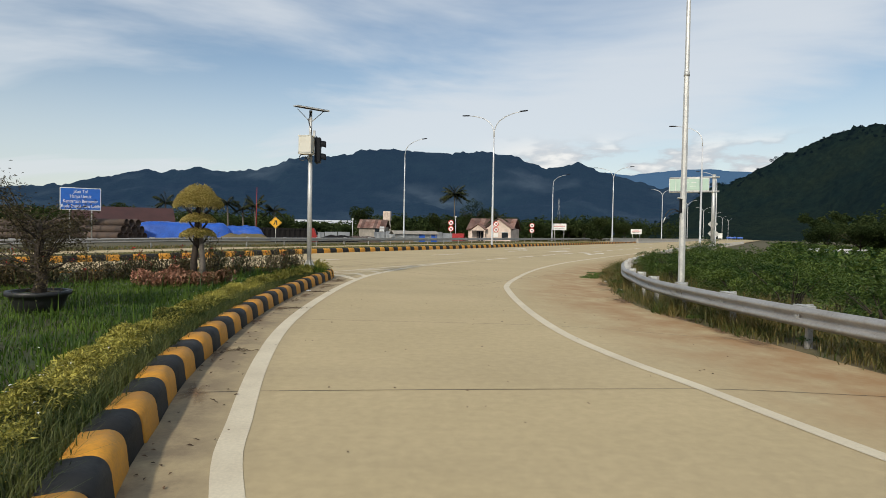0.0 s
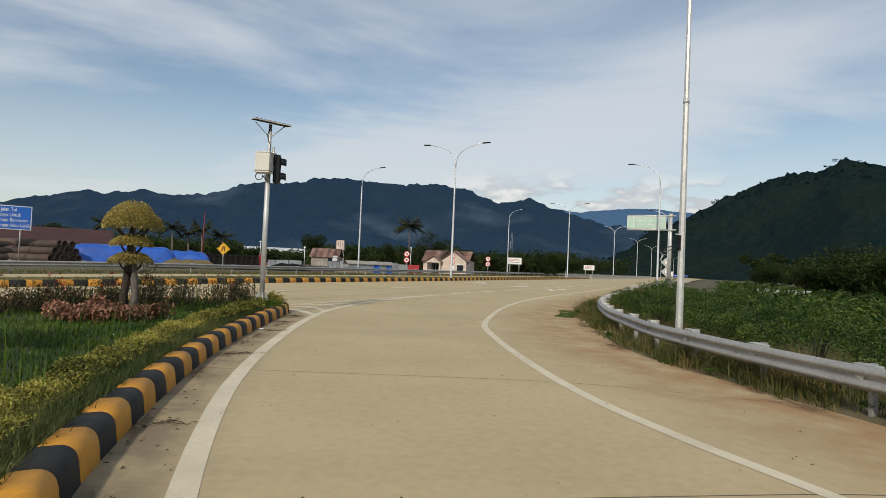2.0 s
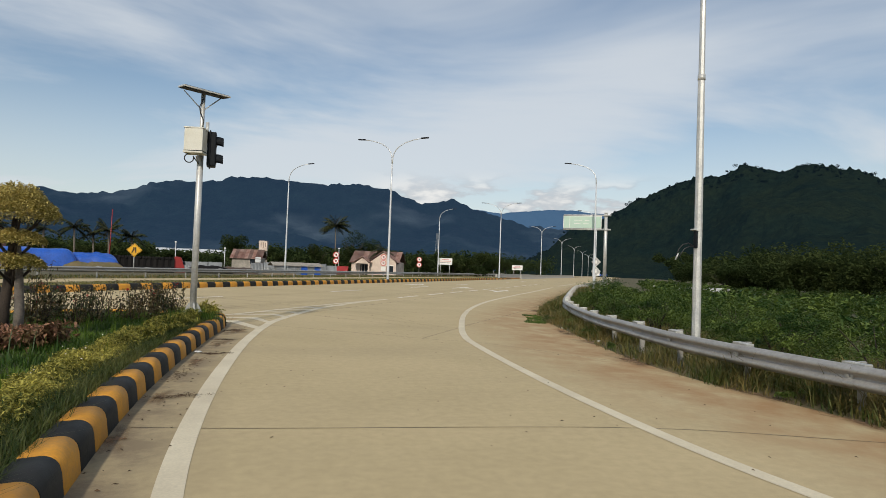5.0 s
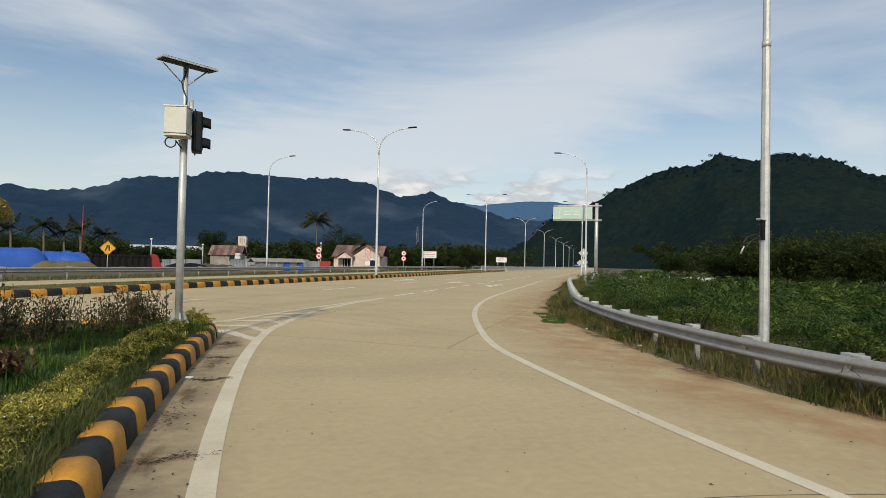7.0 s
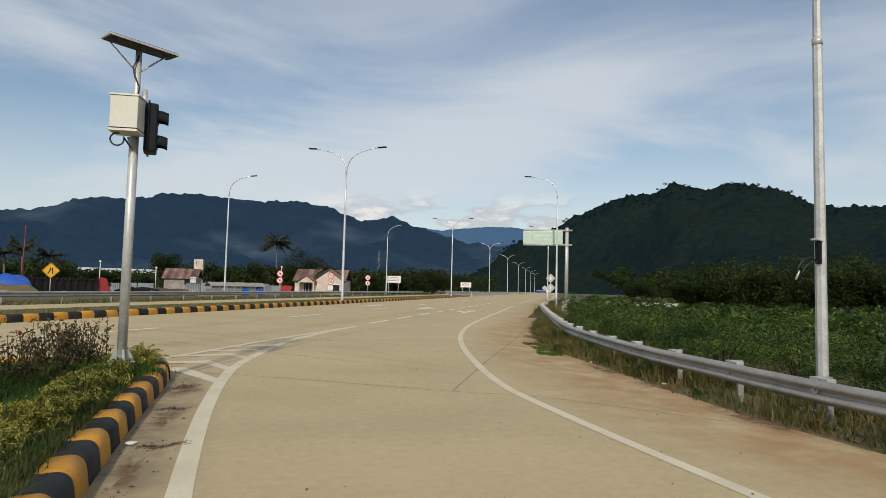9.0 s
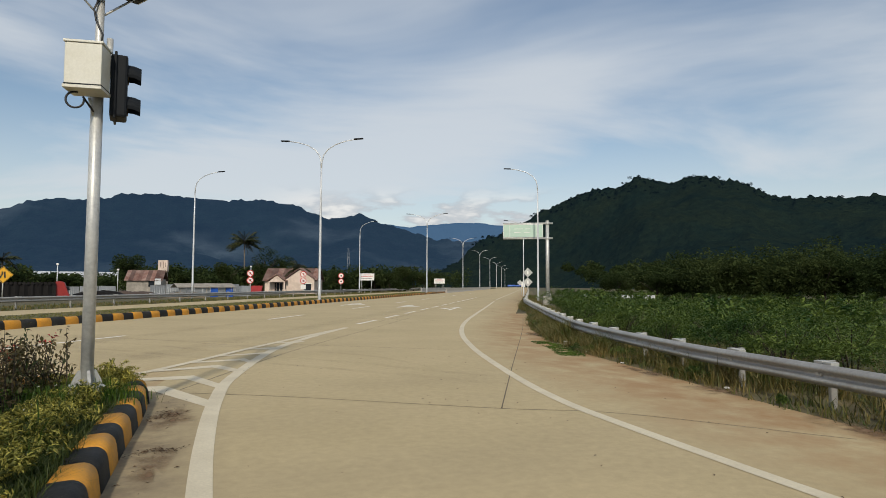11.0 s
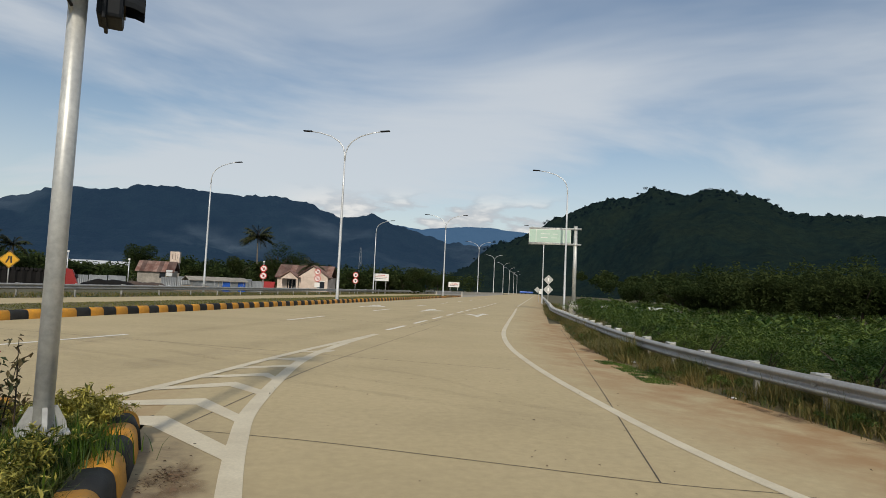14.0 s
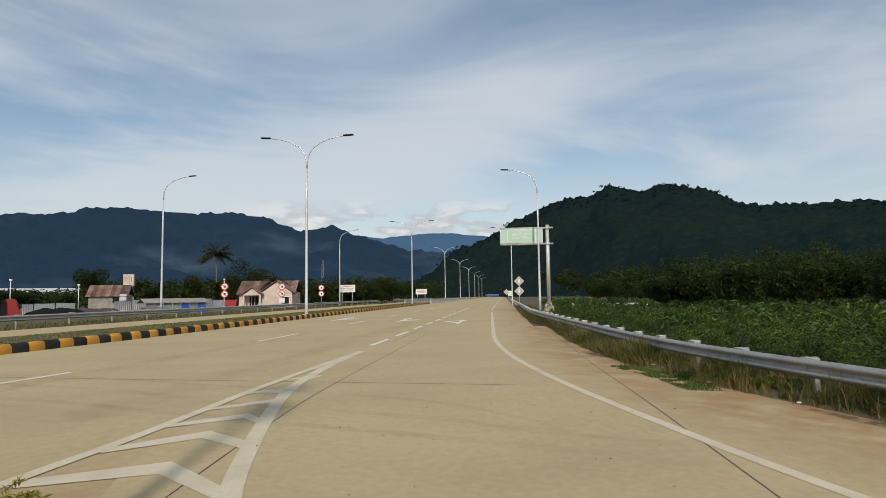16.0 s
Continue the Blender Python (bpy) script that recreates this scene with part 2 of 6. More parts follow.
CONCRETE_A, CONCRETE_B, CONCRETE_C = (0.487, 0.392, 0.228), (0.434, 0.349, 0.2), (0.366, 0.295, 0.18)
SAND, GUTTER = (0.345, 0.21, 0.1), (0.2, 0.155, 0.1)
M = dict(
    road=road_material(),
    ground=material("soil_and_grass", (0.075, 0.075, 0.03), 0.95, vary=0.45, scale=0.25, fine=6.0, bump=0.6, depth=0.05, tint=(0.11, 0.085, 0.045)),
    lawn_soil=material("lawn_soil", (0.04, 0.06, 0.018), 0.95, vary=0.5, scale=1.5, fine=25.0, bump=0.5, depth=0.03, tint=(0.07, 0.055, 0.03)),
    median_soil=material("median_soil", (0.1, 0.095, 0.035), 0.95, vary=0.4, scale=0.8, fine=14.0, bump=0.5, depth=0.03, tint=(0.13, 0.1, 0.05)),
    verge=material("verge_soil", (0.16, 0.12, 0.06), 0.95, vary=0.4, scale=1.2, fine=18.0, bump=0.5, depth=0.03, tint=(0.09, 0.085, 0.035)),
    joint=material("joint_seal", (0.13, 0.105, 0.075), 0.9, vary=0.5, scale=6, fine=50, bump=0.3),
    paint=material("road_paint", (0.66, 0.59, 0.44), 0.75, vary=0.16, scale=1.4, fine=40.0, bump=0.1, depth=0.002, tint=(0.56, 0.49, 0.36), spec=0.3),
    fresh=material("fresh_road_paint", (0.78, 0.75, 0.67), 0.65, vary=0.15, scale=1.4, fine=55.0, bump=0.2, depth=0.003, tint=(0.66, 0.62, 0.52)),
    faint=material("worn_road_paint", (0.52, 0.46, 0.36), 0.75, vary=0.3, scale=2.5, fine=60.0, bump=0.2, depth=0.003, tint=(0.42, 0.35, 0.25)),
    kerb_y=material("yellow_kerb_paint", (0.6, 0.275, 0.022), 0.65, vary=0.25, scale=5.0, fine=35.0, bump=0.3, depth=0.006, tint=(0.48, 0.225, 0.03), per_object=0.1),
    kerb_k=material("black_kerb_paint", (0.013, 0.014, 0.0145), 0.7, vary=0.35, scale=5.0, fine=35.0, bump=0.3, depth=0.006, tint=(0.026, 0.026, 0.025), per_object=0.25, spec=0.3),
    concrete=material("grey_concrete", (0.42, 0.4, 0.36), 0.85, vary=0.25, scale=1.5, fine=30.0, bump=0.3, tint=(0.33, 0.31, 0.27)),
    galv=material("galvanised_steel", (0.6, 0.6, 0.57), 0.45, 0.35, vary=0.25, scale=3.0, fine=25.0, bump=0.08, depth=0.003, tint=(0.44, 0.45, 0.45)),
    rail=material("weathered_rail_steel", (0.42, 0.41, 0.39), 0.5, 0.45, vary=0.3, scale=1.6, fine=22.0, bump=0.12, depth=0.004, tint=(0.33, 0.315, 0.29)),
    white_post=material("pale_post_steel", (0.46, 0.46, 0.44), 0.5, 0.3, vary=0.2, scale=4.0, fine=30.0, bump=0.1),
    lamp_grey=material("lamp_grey", (0.62, 0.64, 0.66), 0.45, 0.3, vary=0.12, scale=0.8, fine=15.0, bump=0.05),
    dark=material("dark_housing", (0.008, 0.0105, 0.014), 0.6, spec=0.2, vary=0.3, scale=4, fine=40, bump=0.1),
    box=material("cream_cabinet_paint", (0.61, 0.6, 0.53), 0.5, vary=0.12, scale=3.0, fine=40.0, bump=0.05, tint=(0.54, 0.52, 0.43)),
    solar=material("solar_cells", (0.015, 0.02, 0.04), 0.15, vary=0.3, scale=8, fine=60, bump=0.0),
    lens=material("signal_lens", (0.02, 0.015, 0.012), 0.15, vary=0.2, bump=0),
    cable=material("black_cable", (0.015, 0.015, 0.016), 0.5, vary=0.2, bump=0),
    blue=material("blue_sign_sheet", (0.012, 0.115, 0.5), 0.5, vary=0.12, scale=2, fine=30, bump=0.0),
    green=material("pale_green_sign_sheet", (0.41, 0.55, 0.47), 0.4, vary=0.14, scale=1.5, fine=20, bump=0.0, tint=(0.45, 0.6, 0.5)),
    white=material("white_sign_sheet", (0.76, 0.75, 0.72), 0.45, vary=0.1, scale=3, fine=30, bump=0.0),
    yellow=material("yellow_sign_sheet", (0.8, 0.42, 0.02), 0.4, vary=0.12, scale=3, fine=30, bump=0.0),
    red=material("red_sign_sheet", (0.55, 0.03, 0.025), 0.4, vary=0.15, scale=3, fine=30, bump=0.0),
    black=material("black_sign_ink", (0.015, 0.015, 0.015), 0.5, vary=0.1, bump=0.0),
    wall=material("cream_house_wall", (0.7, 0.58, 0.5), 0.85, vary=0.2, scale=0.8, fine=12, bump=0.2, tint=(0.5, 0.4, 0.33)),
    shed=material("grey_shed_boards", (0.34, 0.31, 0.27), 0.85, vary=0.35, scale=1.5, fine=14, bump=0.3),
    rust=material("rusty_roof_sheet", (0.12, 0.05, 0.035), 0.7, vary=0.45, scale=1.2, fine=10, bump=0.2, tint=(0.22, 0.15, 0.125), per_object=0.5),
    brown_roof=material("brown_roof_sheet", (0.065, 0.026, 0.023), 0.7, vary=0.3, scale=0.6, fine=8, bump=0.2),
    zinc=material("zinc_fence_sheet", (0.27, 0.285, 0.295), 0.45, 0.3, vary=0.25, scale=0.7, fine=9, bump=0.1, per_object=0.14),
    tarp=material("blue_tarpaulin", (0.02, 0.11, 0.52), 0.4, vary=0.35, scale=0.7, fine=7, bump=0.4, depth=0.08, tint=(0.015, 0.07, 0.34)),
    pipe=material("rusty_pipe", (0.1, 0.065, 0.045), 0.75, vary=0.4, scale=1.0, fine=12, bump=0.2, tint=(0.06, 0.045, 0.04), per_object=0.3),
    pipe_black=material("black_pipe", (0.012, 0.011, 0.011), 0.85, spec=0.2, vary=0.3, scale=1.0, fine=12, bump=0.1, per_object=0.3),
    red_paint=material("red_paint", (0.3, 0.018, 0.016), 0.45, vary=0.2, scale=2, fine=14, bump=0.1),
    glass=material("dark_window_glass", (0.02, 0.025, 0.03), 0.08, vary=0.1, bump=0),
    bark=material("dark_bark", (0.045, 0.033, 0.024), 0.9, vary=0.4, scale=6, fine=40, bump=0.7, depth=0.02),
    bark_pale=material("lime_washed_bark", (0.15, 0.13, 0.11), 0.9, vary=0.4, scale=6, fine=40, bump=0.6, depth=0.02),
    pot=material("black_plastic_pot", (0.02, 0.021, 0.022), 0.5, vary=0.3, scale=5, fine=35, bump=0.1),
    debris=material("dry_leaf_litter", (0.11, 0.065, 0.035), 0.95, vary=0.5, scale=9, fine=60, bump=0.3, per_island=0.4),
    litter=material("white_litter", (0.68, 0.68, 0.66), 0.6, vary=0.15, bump=0.1),
    sheet_white=material("white_plastic_roofing", (0.58, 0.6, 0.62), 0.6, vary=0.2, scale=0.4, fine=5, bump=0.1),
    earth=material("bare_earth_heap", (0.24, 0.19, 0.13), 0.95, vary=0.35, scale=0.5, fine=6, bump=0.6, depth=0.08),
    # faint blue haze painted as emission on the hill and its treetops
    hill=material("forested_hill_haze", (0.0066, 0.0128, 0.0085), 0.95, vary=0.6, scale=0.016, fine=0.09, bump=0.9, depth=9.0, tint=(0.0125, 0.018, 0.008), spec=0.0, haze_glow=(0.0034, 0.0078, 0.0126)),
    # blue haze and misty patches are painted into this range's emission
    range=material("far_forested_range_haze", (0.008, 0.015, 0.015), 0.95, vary=0.45, scale=0.004, fine=0.02, bump=0.7, depth=30.0, spec=0.05, haze_glow=(0.011, 0.0275, 0.059), mist_glow=(0.07, 0.1, 0.14)),
    # pale blue haze of distance put in as emission, strongest here
    range_far=material("farthest_range_haze", (0.02, 0.03, 0.04), 0.95, vary=0.25, scale=0.003, fine=0.02, bump=0.4, depth=30.0, spec=0.05, haze_glow=(0.045, 0.105, 0.2)),
    grass=leaf_material("lawn_grass", (0.022, 0.058, 0.007), (0.11, 0.175, 0.02)),
    median_turf=leaf_material("short_median_turf", (0.08, 0.095, 0.018), (0.24, 0.21, 0.055)),
    edge_grass=leaf_material("dark_edge_grass", (0.022, 0.045, 0.008), (0.13, 0.135, 0.04)),
    dry_grass=leaf_material("roadside_grass", (0.045, 0.075, 0.014), (0.25, 0.18, 0.065), patches=1.3),
    hedge=leaf_material("yellow_green_leaves", (0.04, 0.06, 0.01), (0.6, 0.53, 0.12), speckle=0.82),
    topiary=leaf_material("topiary_leaves", (0.16, 0.15, 0.03), (0.74, 0.6, 0.22)),
    flower_leaf=leaf_material("dark_plant_leaves", (0.028, 0.045, 0.015), (0.16, 0.105, 0.05)),
    red_leaf=leaf_material("red_brown_leaves", (0.11, 0.075, 0.035), (0.56, 0.28, 0.19)),
    petal=leaf_material("red_petals", (0.35, 0.02, 0.02), (0.5, 0.04, 0.04)),
    shrub=leaf_material("shrub_leaves", (0.024, 0.062, 0.013), (0.21, 0.275, 0.058), through_light=0.33, patches=0.5, speckle=0.5),
    tree=leaf_material("tree_leaves", (0.041, 0.062, 0.022), (0.1, 0.117, 0.039), 0.9, through_light=0.5, patches=0.09, speckle=0.2, spec=0.03),
    palm=leaf_material("palm_leaves", (0.02, 0.032, 0.012), (0.075, 0.078, 0.03)),
    bonsai=leaf_material("bonsai_leaves", (0.04, 0.038, 0.018), (0.13, 0.1, 0.05)),
)



def film_material(name, color, scale, most):
    """Dust or rubber: a thin film, broken up by the grain of the concrete."""
    m = bpy.data.materials.new(name)
    m.use_nodes = True
    nt = m.node_tree
    p = nt.nodes["Principled BSDF"]
    p.inputs["Base Color"].default_value, p.inputs["Roughness"].default_value = (*color, 1), 0.9
    geo = nt.nodes.new("ShaderNodeNewGeometry")
    n = nt.nodes.new("ShaderNodeTexNoise")
    n.inputs["Scale"].default_value, n.inputs["Detail"].default_value = scale, 8
    nt.links.new(geo.outputs["Position"], n.inputs["Vector"])
    edge = nt.nodes.new("ShaderNodeAttribute")
    edge.attribute_name = "film"
    mr = nt.nodes.new("ShaderNodeMapRange")
    nt.links.new(n.outputs["Fac"], mr.inputs["Value"])
    mr.inputs["From Min"].default_value, mr.inputs["From Max"].default_value = 0.3, 0.75
    mr.inputs["To Min"].default_value, mr.inputs["To Max"].default_value = 0.0, most
    mul = nt.nodes.new("ShaderNodeMath")
    mul.operation = "MULTIPLY"
    nt.links.new(mr.outputs["Result"], mul.inputs[0]), nt.links.new(edge.outputs["Fac"], mul.inputs[1])
    nt.links.new(mul.outputs[0], p.inputs["Alpha"])
    return m


M["tyre"] = film_material("tyre_rubber_film", (0.15, 0.125, 0.1), 1.3, 0.13)
M["soil_film"] = film_material("washed_out_soil", (0.19, 0.115, 0.06), 4.5, 1.5)

# ---- building helpers ----


def smooth(x, a, b):
    k = min(1.0, max(0.0, (x - a) / (b - a)))
    return k * k * (3 - 2 * k)


def smooth_np(x, a, b):
    k = np.clip((x - a) / (b - a), 0, 1)
    return k * k * (3 - 2 * k)


def mesh_from(name, verts, faces, mat=None, shade=False):
    """A mesh from arrays: verts n x 3, faces m x 3 or m x 4."""
    me = bpy.data.meshes.new(name)
    verts, faces = np.asarray(verts, np.float32), np.asarray(faces, np.int32)
    me.vertices.add(len(verts))
    me.vertices.foreach_set("co", verts.ravel())
    k = faces.shape[1]
    me.loops.add(faces.size)
    me.loops.foreach_set("vertex_index", faces.ravel())
    me.polygons.add(len(faces))
    me.polygons.foreach_set("loop_start", np.arange(0, faces.size, k, dtype=np.int32))
    me.polygons.foreach_set("loop_total", np.full(len(faces), k, np.int32))
    if shade:
        me.polygons.foreach_set("use_smooth", np.ones(len(faces), bool))
    me.update(calc_edges=True)
    if mat:
        me.materials.append(mat)
    return me


def part(name, bm, mat, parent=None, label="", shade=False):
    """Links a bmesh or mesh as one object, under a thing or a part."""
    if isinstance(bm, bpy.types.Mesh):
        me = bm
    else:
        me = bpy.data.meshes.new(name)
        bmesh.ops.recalc_face_normals(bm, faces=bm.faces)
        if shade:
            for f in bm.faces:
                f.smooth = True
        bm.to_mesh(me)
        bm.free()
    if mat and not me.materials:
        me.materials.append(mat)
    ob = new(name, me)
    if parent:
        ob.parent = parent
    if label:
        ob["label"] = label
    return ob


def thing(name, label, category, group="", at=(0, 0, 0), turn=0.0, kind=""):
    """An Empty at a thing's base."""
    ob = new(name)
    ob.matrix_basis = pose(*at, 0, 0, turn)
    return tagged(ob, label, category, group, kind)


def box(bm, size, centre, turn=(0, 0, 0), bevel=0.0):
    m = pose(*centre, *turn) @ Matrix.Diagonal((*size, 1))
    made = bmesh.ops.create_cube(bm, size=1.0, matrix=m)
    if bevel:
        edges = list({e for v in made["verts"] for e in v.link_edges})
        bmesh.ops.bevel(bm, geom=edges, offset=bevel, segments=2, affect="EDGES", profile=0.6)
    return bm


def boxm(size, centre, turn=(0, 0, 0), bevel=0.0):
    return box(bmesh.new(), size, centre, turn, bevel)


def tube(bm, pts, radii, n=10, cap=True):
    """A round bar along points, with a radius for each."""
    pts = [Vector(p) for p in pts]
    if isinstance(radii, (int, float)):
        radii = [radii] * len(pts)
    rings, side = [], None
    for i, p in enumerate(pts):
        d = (pts[min(i + 1, len(pts) - 1)] - pts[max(i - 1, 0)]).normalized()
        if side is None:
            side = d.orthogonal().normalized()
        side = (side - d * side.dot(d)).normalized()
        up = d.cross(side)
        rings.append([bm.verts.new(p + (side * math.cos(a) + up * math.sin(a)) * radii[i]) for a in (2 * math.pi * k / n for k in range(n))])
    for a, b in zip(rings, rings[1:]):
        for k in range(n):
            f = bm.faces.new((a[k], a[(k + 1) % n], b[(k + 1) % n], b[k]))
            f.smooth = True
    if cap:
        bm.faces.new(rings[0][::-1]), bm.faces.new(rings[-1])
    return bm


def tubem(pts, radii, n=10, cap=True):
    return tube(bmesh.new(), pts, radii, n, cap)


def disc(bm, r, centre, thick, n=28, axis="y"):
    turn = {"y": (90, 0, 0), "x": (0, 90, 0), "z": (0, 0, 0)}[axis]
    bmesh.ops.create_cone(bm, cap_ends=True, segments=n, radius1=r, radius2=r, depth=thick, matrix=pose(*centre, *turn))
    return bm


def prism(bm, outline, y0, y1):
    """An outline in x, z pushed through y."""
    a = [bm.verts.new((x, y0, z)) for x, z in outline]
    b = [bm.verts.new((x, y1, z)) for x, z in outline]
    bm.faces.new(a), bm.faces.new(b[::-1])
    for i in range(len(a)):
        j = (i + 1) % len(a)
        bm.faces.new((a[i], b[i], b[j], a[j]))
    return bm


def glide(pts, step):
    """Evenly spaced points of a smooth curve through pts (x, y), with the direction at each."""
    p = [np.array(q, float) for q in pts]
    p = [2 * p[0] - p[1]] + p + [2 * p[-1] - p[-2]]
    fine = []
    for a, b, c, d in zip(p, p[1:], p[2:], p[3:]):
        n = max(4, int(np.hypot(*(c - b)) / 0.1))
        for i in range(n):
            t = i / n
            fine.append(0.5 * (2 * b + (c - a) * t + (2 * a - 5 * b + 4 * c - d) * t * t + (3 * b - a - 3 * c + d) * t ** 3))
    fine.append(p[-2])
    fine = np.array(fine)
    run = np.concatenate([[0], np.cumsum(np.hypot(*np.diff(fine, axis=0).T))])
    n = max(2, int(round(run[-1] / step)) + 1)
    at = np.linspace(0, run[-1], n)
    xy = np.stack([np.interp(at, run, fine[:, 0]), np.interp(at, run, fine[:, 1])], 1)
    d = np.gradient(xy, axis=0)
    return xy, d / np.linalg.norm(d, axis=1)[:, None]


# ---- the plan ----
# the main road runs along u, with v to its right; it bends away to the west before the ramp joins it
AXIS = np.array((4.59, 60.24))
ALONG, ACROSS = np.array((0.471, 0.882)), np.array((0.882, -0.471))


def bend(u):
    return -np.maximum(0, -20 - np.asarray(u, float)) ** 2 / 130


def xy_of(u, v):
    """A place by the road's own run u and offset v."""
    p = AXIS + ALONG * u + ACROSS * (v + float(bend(u)))
    return float(p[0]), float(p[1])


RIGHT_EDGE = [(9.3, -14), (7.3, -2), (6.35, 4), (5.6, 9.0), (5.02, 13.0), (4.75, 16.2), (5.2, 19.7), (5.75, 22.4), (7.0, 28.4), (8.9, 33.5), (11.4, 38.8), (16.2, 47.8)]
RAIL_LINE = [(10.0, -14), (7.9, -2), (6.75, 4), (5.82, 9.1), (5.42, 11.5), (5.2, 14.0), (5.2, 16.5), (5.65, 19.3), (6.32, 22.7), (8.25, 29.0), (10.5, 34.4), (16.3, 47.2)]
_edge_y = np.array([p[1] for p in RIGHT_EDGE] + [xy_of(u, 15.3)[1] for u in (0, 40, 150, 500)])
_edge_x = np.array([p[0] for p in RIGHT_EDGE] + [xy_of(u, 15.3)[0] for u in (0, 40, 150, 500)])


def height_np(x, y):
    """The lie of the land, as the roads have it."""
    x, y = np.asarray(x, float), np.asarray(y, float)
    rx, ry = x - AXIS[0], y - AXIS[1]
    u, v = rx * ALONG[0] + ry * ALONG[1], rx * ACROSS[0] + ry * ACROSS[1]
    z = smooth_np(u, -45, -22) * (0.25 - 0.02 * np.clip(v, 0, 17))
    past = x - np.interp(y, _edge_y, _edge_x)
    past = past * np.where(y > 30, 0.85, 1.0)
    z = z - 0.1 * smooth_np(past, -3.2, 0.0) - 0.75 * smooth_np(past, 1.2, 8.0)
    return z - 0.25 * smooth_np(-v, 14, 40) * smooth_np(u, -45, -22)


def height(x, y):
    return float(height_np(x, y))


def strip(name, left, right, step, lift, mat, cols=6, attrs=None, shade=True):
    """A road surface between two curves."""
    a, _ = glide(left, step)
    b, _ = glide(right, step)
    n = max(len(a), len(b))
    pick = lambda c: np.stack([np.interp(np.linspace(0, 1, n), np.linspace(0, 1, len(c)), c[:, k]) for k in (0, 1)], 1)
    a, b = pick(a), pick(b)
    s = np.linspace(0, 1, cols + 1)
    xy = a[:, None, :] * (1 - s)[None, :, None] + b[:, None, :] * s[None, :, None]
    x, y = xy[..., 0].ravel(), xy[..., 1].ravel()
    verts = np.stack([x, y, height_np(x, y) + lift], 1)
    i = np.arange(n - 1)[:, None] * (cols + 1) + np.arange(cols)[None, :]
    faces = np.stack([i, i + 1, i + cols + 2, i + cols + 1], -1).reshape(-1, 4)
    me = mesh_from(name, verts, faces, mat, shade)
    for key, fn in (attrs or {}).items():
        at = me.attributes.new(key, "FLOAT", "POINT")
        at.data.foreach_set("value", np.asarray(fn(np.tile(s, n), x, y), np.float32))
    return me


def band(pts, width, lift, step=0.25):
    """A painted line of some width along a curve."""
    xy, d = glide(pts, step)
    side = np.stack([d[:, 1], -d[:, 0]], 1)
    a, b = xy - side * width / 2, xy + side * width / 2
    p = np.concatenate([a, b])
    verts = np.stack([p[:, 0], p[:, 1], height_np(p[:, 0], p[:, 1]) + lift], 1)
    n = len(xy)
    i = np.arange(n - 1)
    return verts, np.stack([i, i + n, i + n + 1, i + 1], 1)


def patch(outline, lift):
    verts = [(x, y, height(x, y) + lift) for x, y in outline]
    bm = bmesh.new()
    bm.faces.new([bm.verts.new(v) for v in verts])
    return bm

# ---- ground and roads ----


def spaced(lo, hi, step, far, grow=1.22):
    vals = list(np.arange(lo, hi + step / 2, step))
    d, v = step, hi
    while v < far:
        d *= grow
        v += d
        vals.append(v)
    d, v = step, lo
    while v > -far:
        d *= grow
        v -= d
        vals.insert(0, v)
    return np.array(vals)


gx, gy = spaced(-60, 75, 1.0, 4600), spaced(-20, 190, 1.25, 4600)
X, Y = np.meshgrid(gx, gy, indexing="ij")
rng = np.random.default_rng(4)
Z = height_np(X, Y) - 0.07
_r = np.hypot(X, Y)
Z = Z - 0.25 * smooth_np(_r, 190, 260)
n0, n1 = X.shape
idx = np.arange(n0 * n1).reshape(n0, n1)
ground = tagged(new("ground", mesh_from("ground", np.stack([X, Y, Z], -1).reshape(-1, 3), np.stack([idx[:-1, :-1], idx[1:, :-1], idx[1:, 1:], idx[:-1, 1:]], -1).reshape(-1, 4), M["ground"], True)),
                "wide flat ground of rough grass and bare soil", "ground", kind="structure")

KERB = [(2.75, -6.3), (1.15, -2.3), (-0.3, 1.2), (-1.74, 5.0), (-2.1, 6.24), (-2.53, 7.86), (-2.93, 10.2), (-3.29, 13.2), (-3.46, 16.2), (-3.52, 18.8), (-3.52, 20.5), (-3.58, 21.7)]
R_LINE = [(7.7, -7), (5.75, -1.5), (4.45, 2.4), (3.35, 5.85), (2.8, 7.88), (2.38, 9.3), (2.03, 11.1), (1.87, 13.4), (1.84, 16.0), (1.9, 18.5), (2.03, 20.2), (2.52, 22.7), (3.72, 27.4), (5.35, 32.3), (7.7, 37.8), (11.4, 45.2), (16.9, 56.0), (24.0, 70.0)]
L_LINE = [(3.5, -6.0), (1.9, -2.0), (0.45, 1.4), (-1.11, 5.08), (-1.53, 6.56), (-2.03, 8.8), (-2.42, 11.2), (-2.65, 13.9), (-2.76, 16.8), (-2.77, 19.3), (-2.67, 21.7), (-2.41, 23.75), (-1.4, 27.9), (-0.1, 31.1), (1.75, 34.8)]
GORE = [(-8.6, 18.9), (-6.4, 21.5), (-4.76, 23.4), (-4.07, 24.46), (-3.5, 25.4), (-2.84, 26.63), (-1.8, 28.6), (-0.22, 31.38), (1.6, 34.5)]

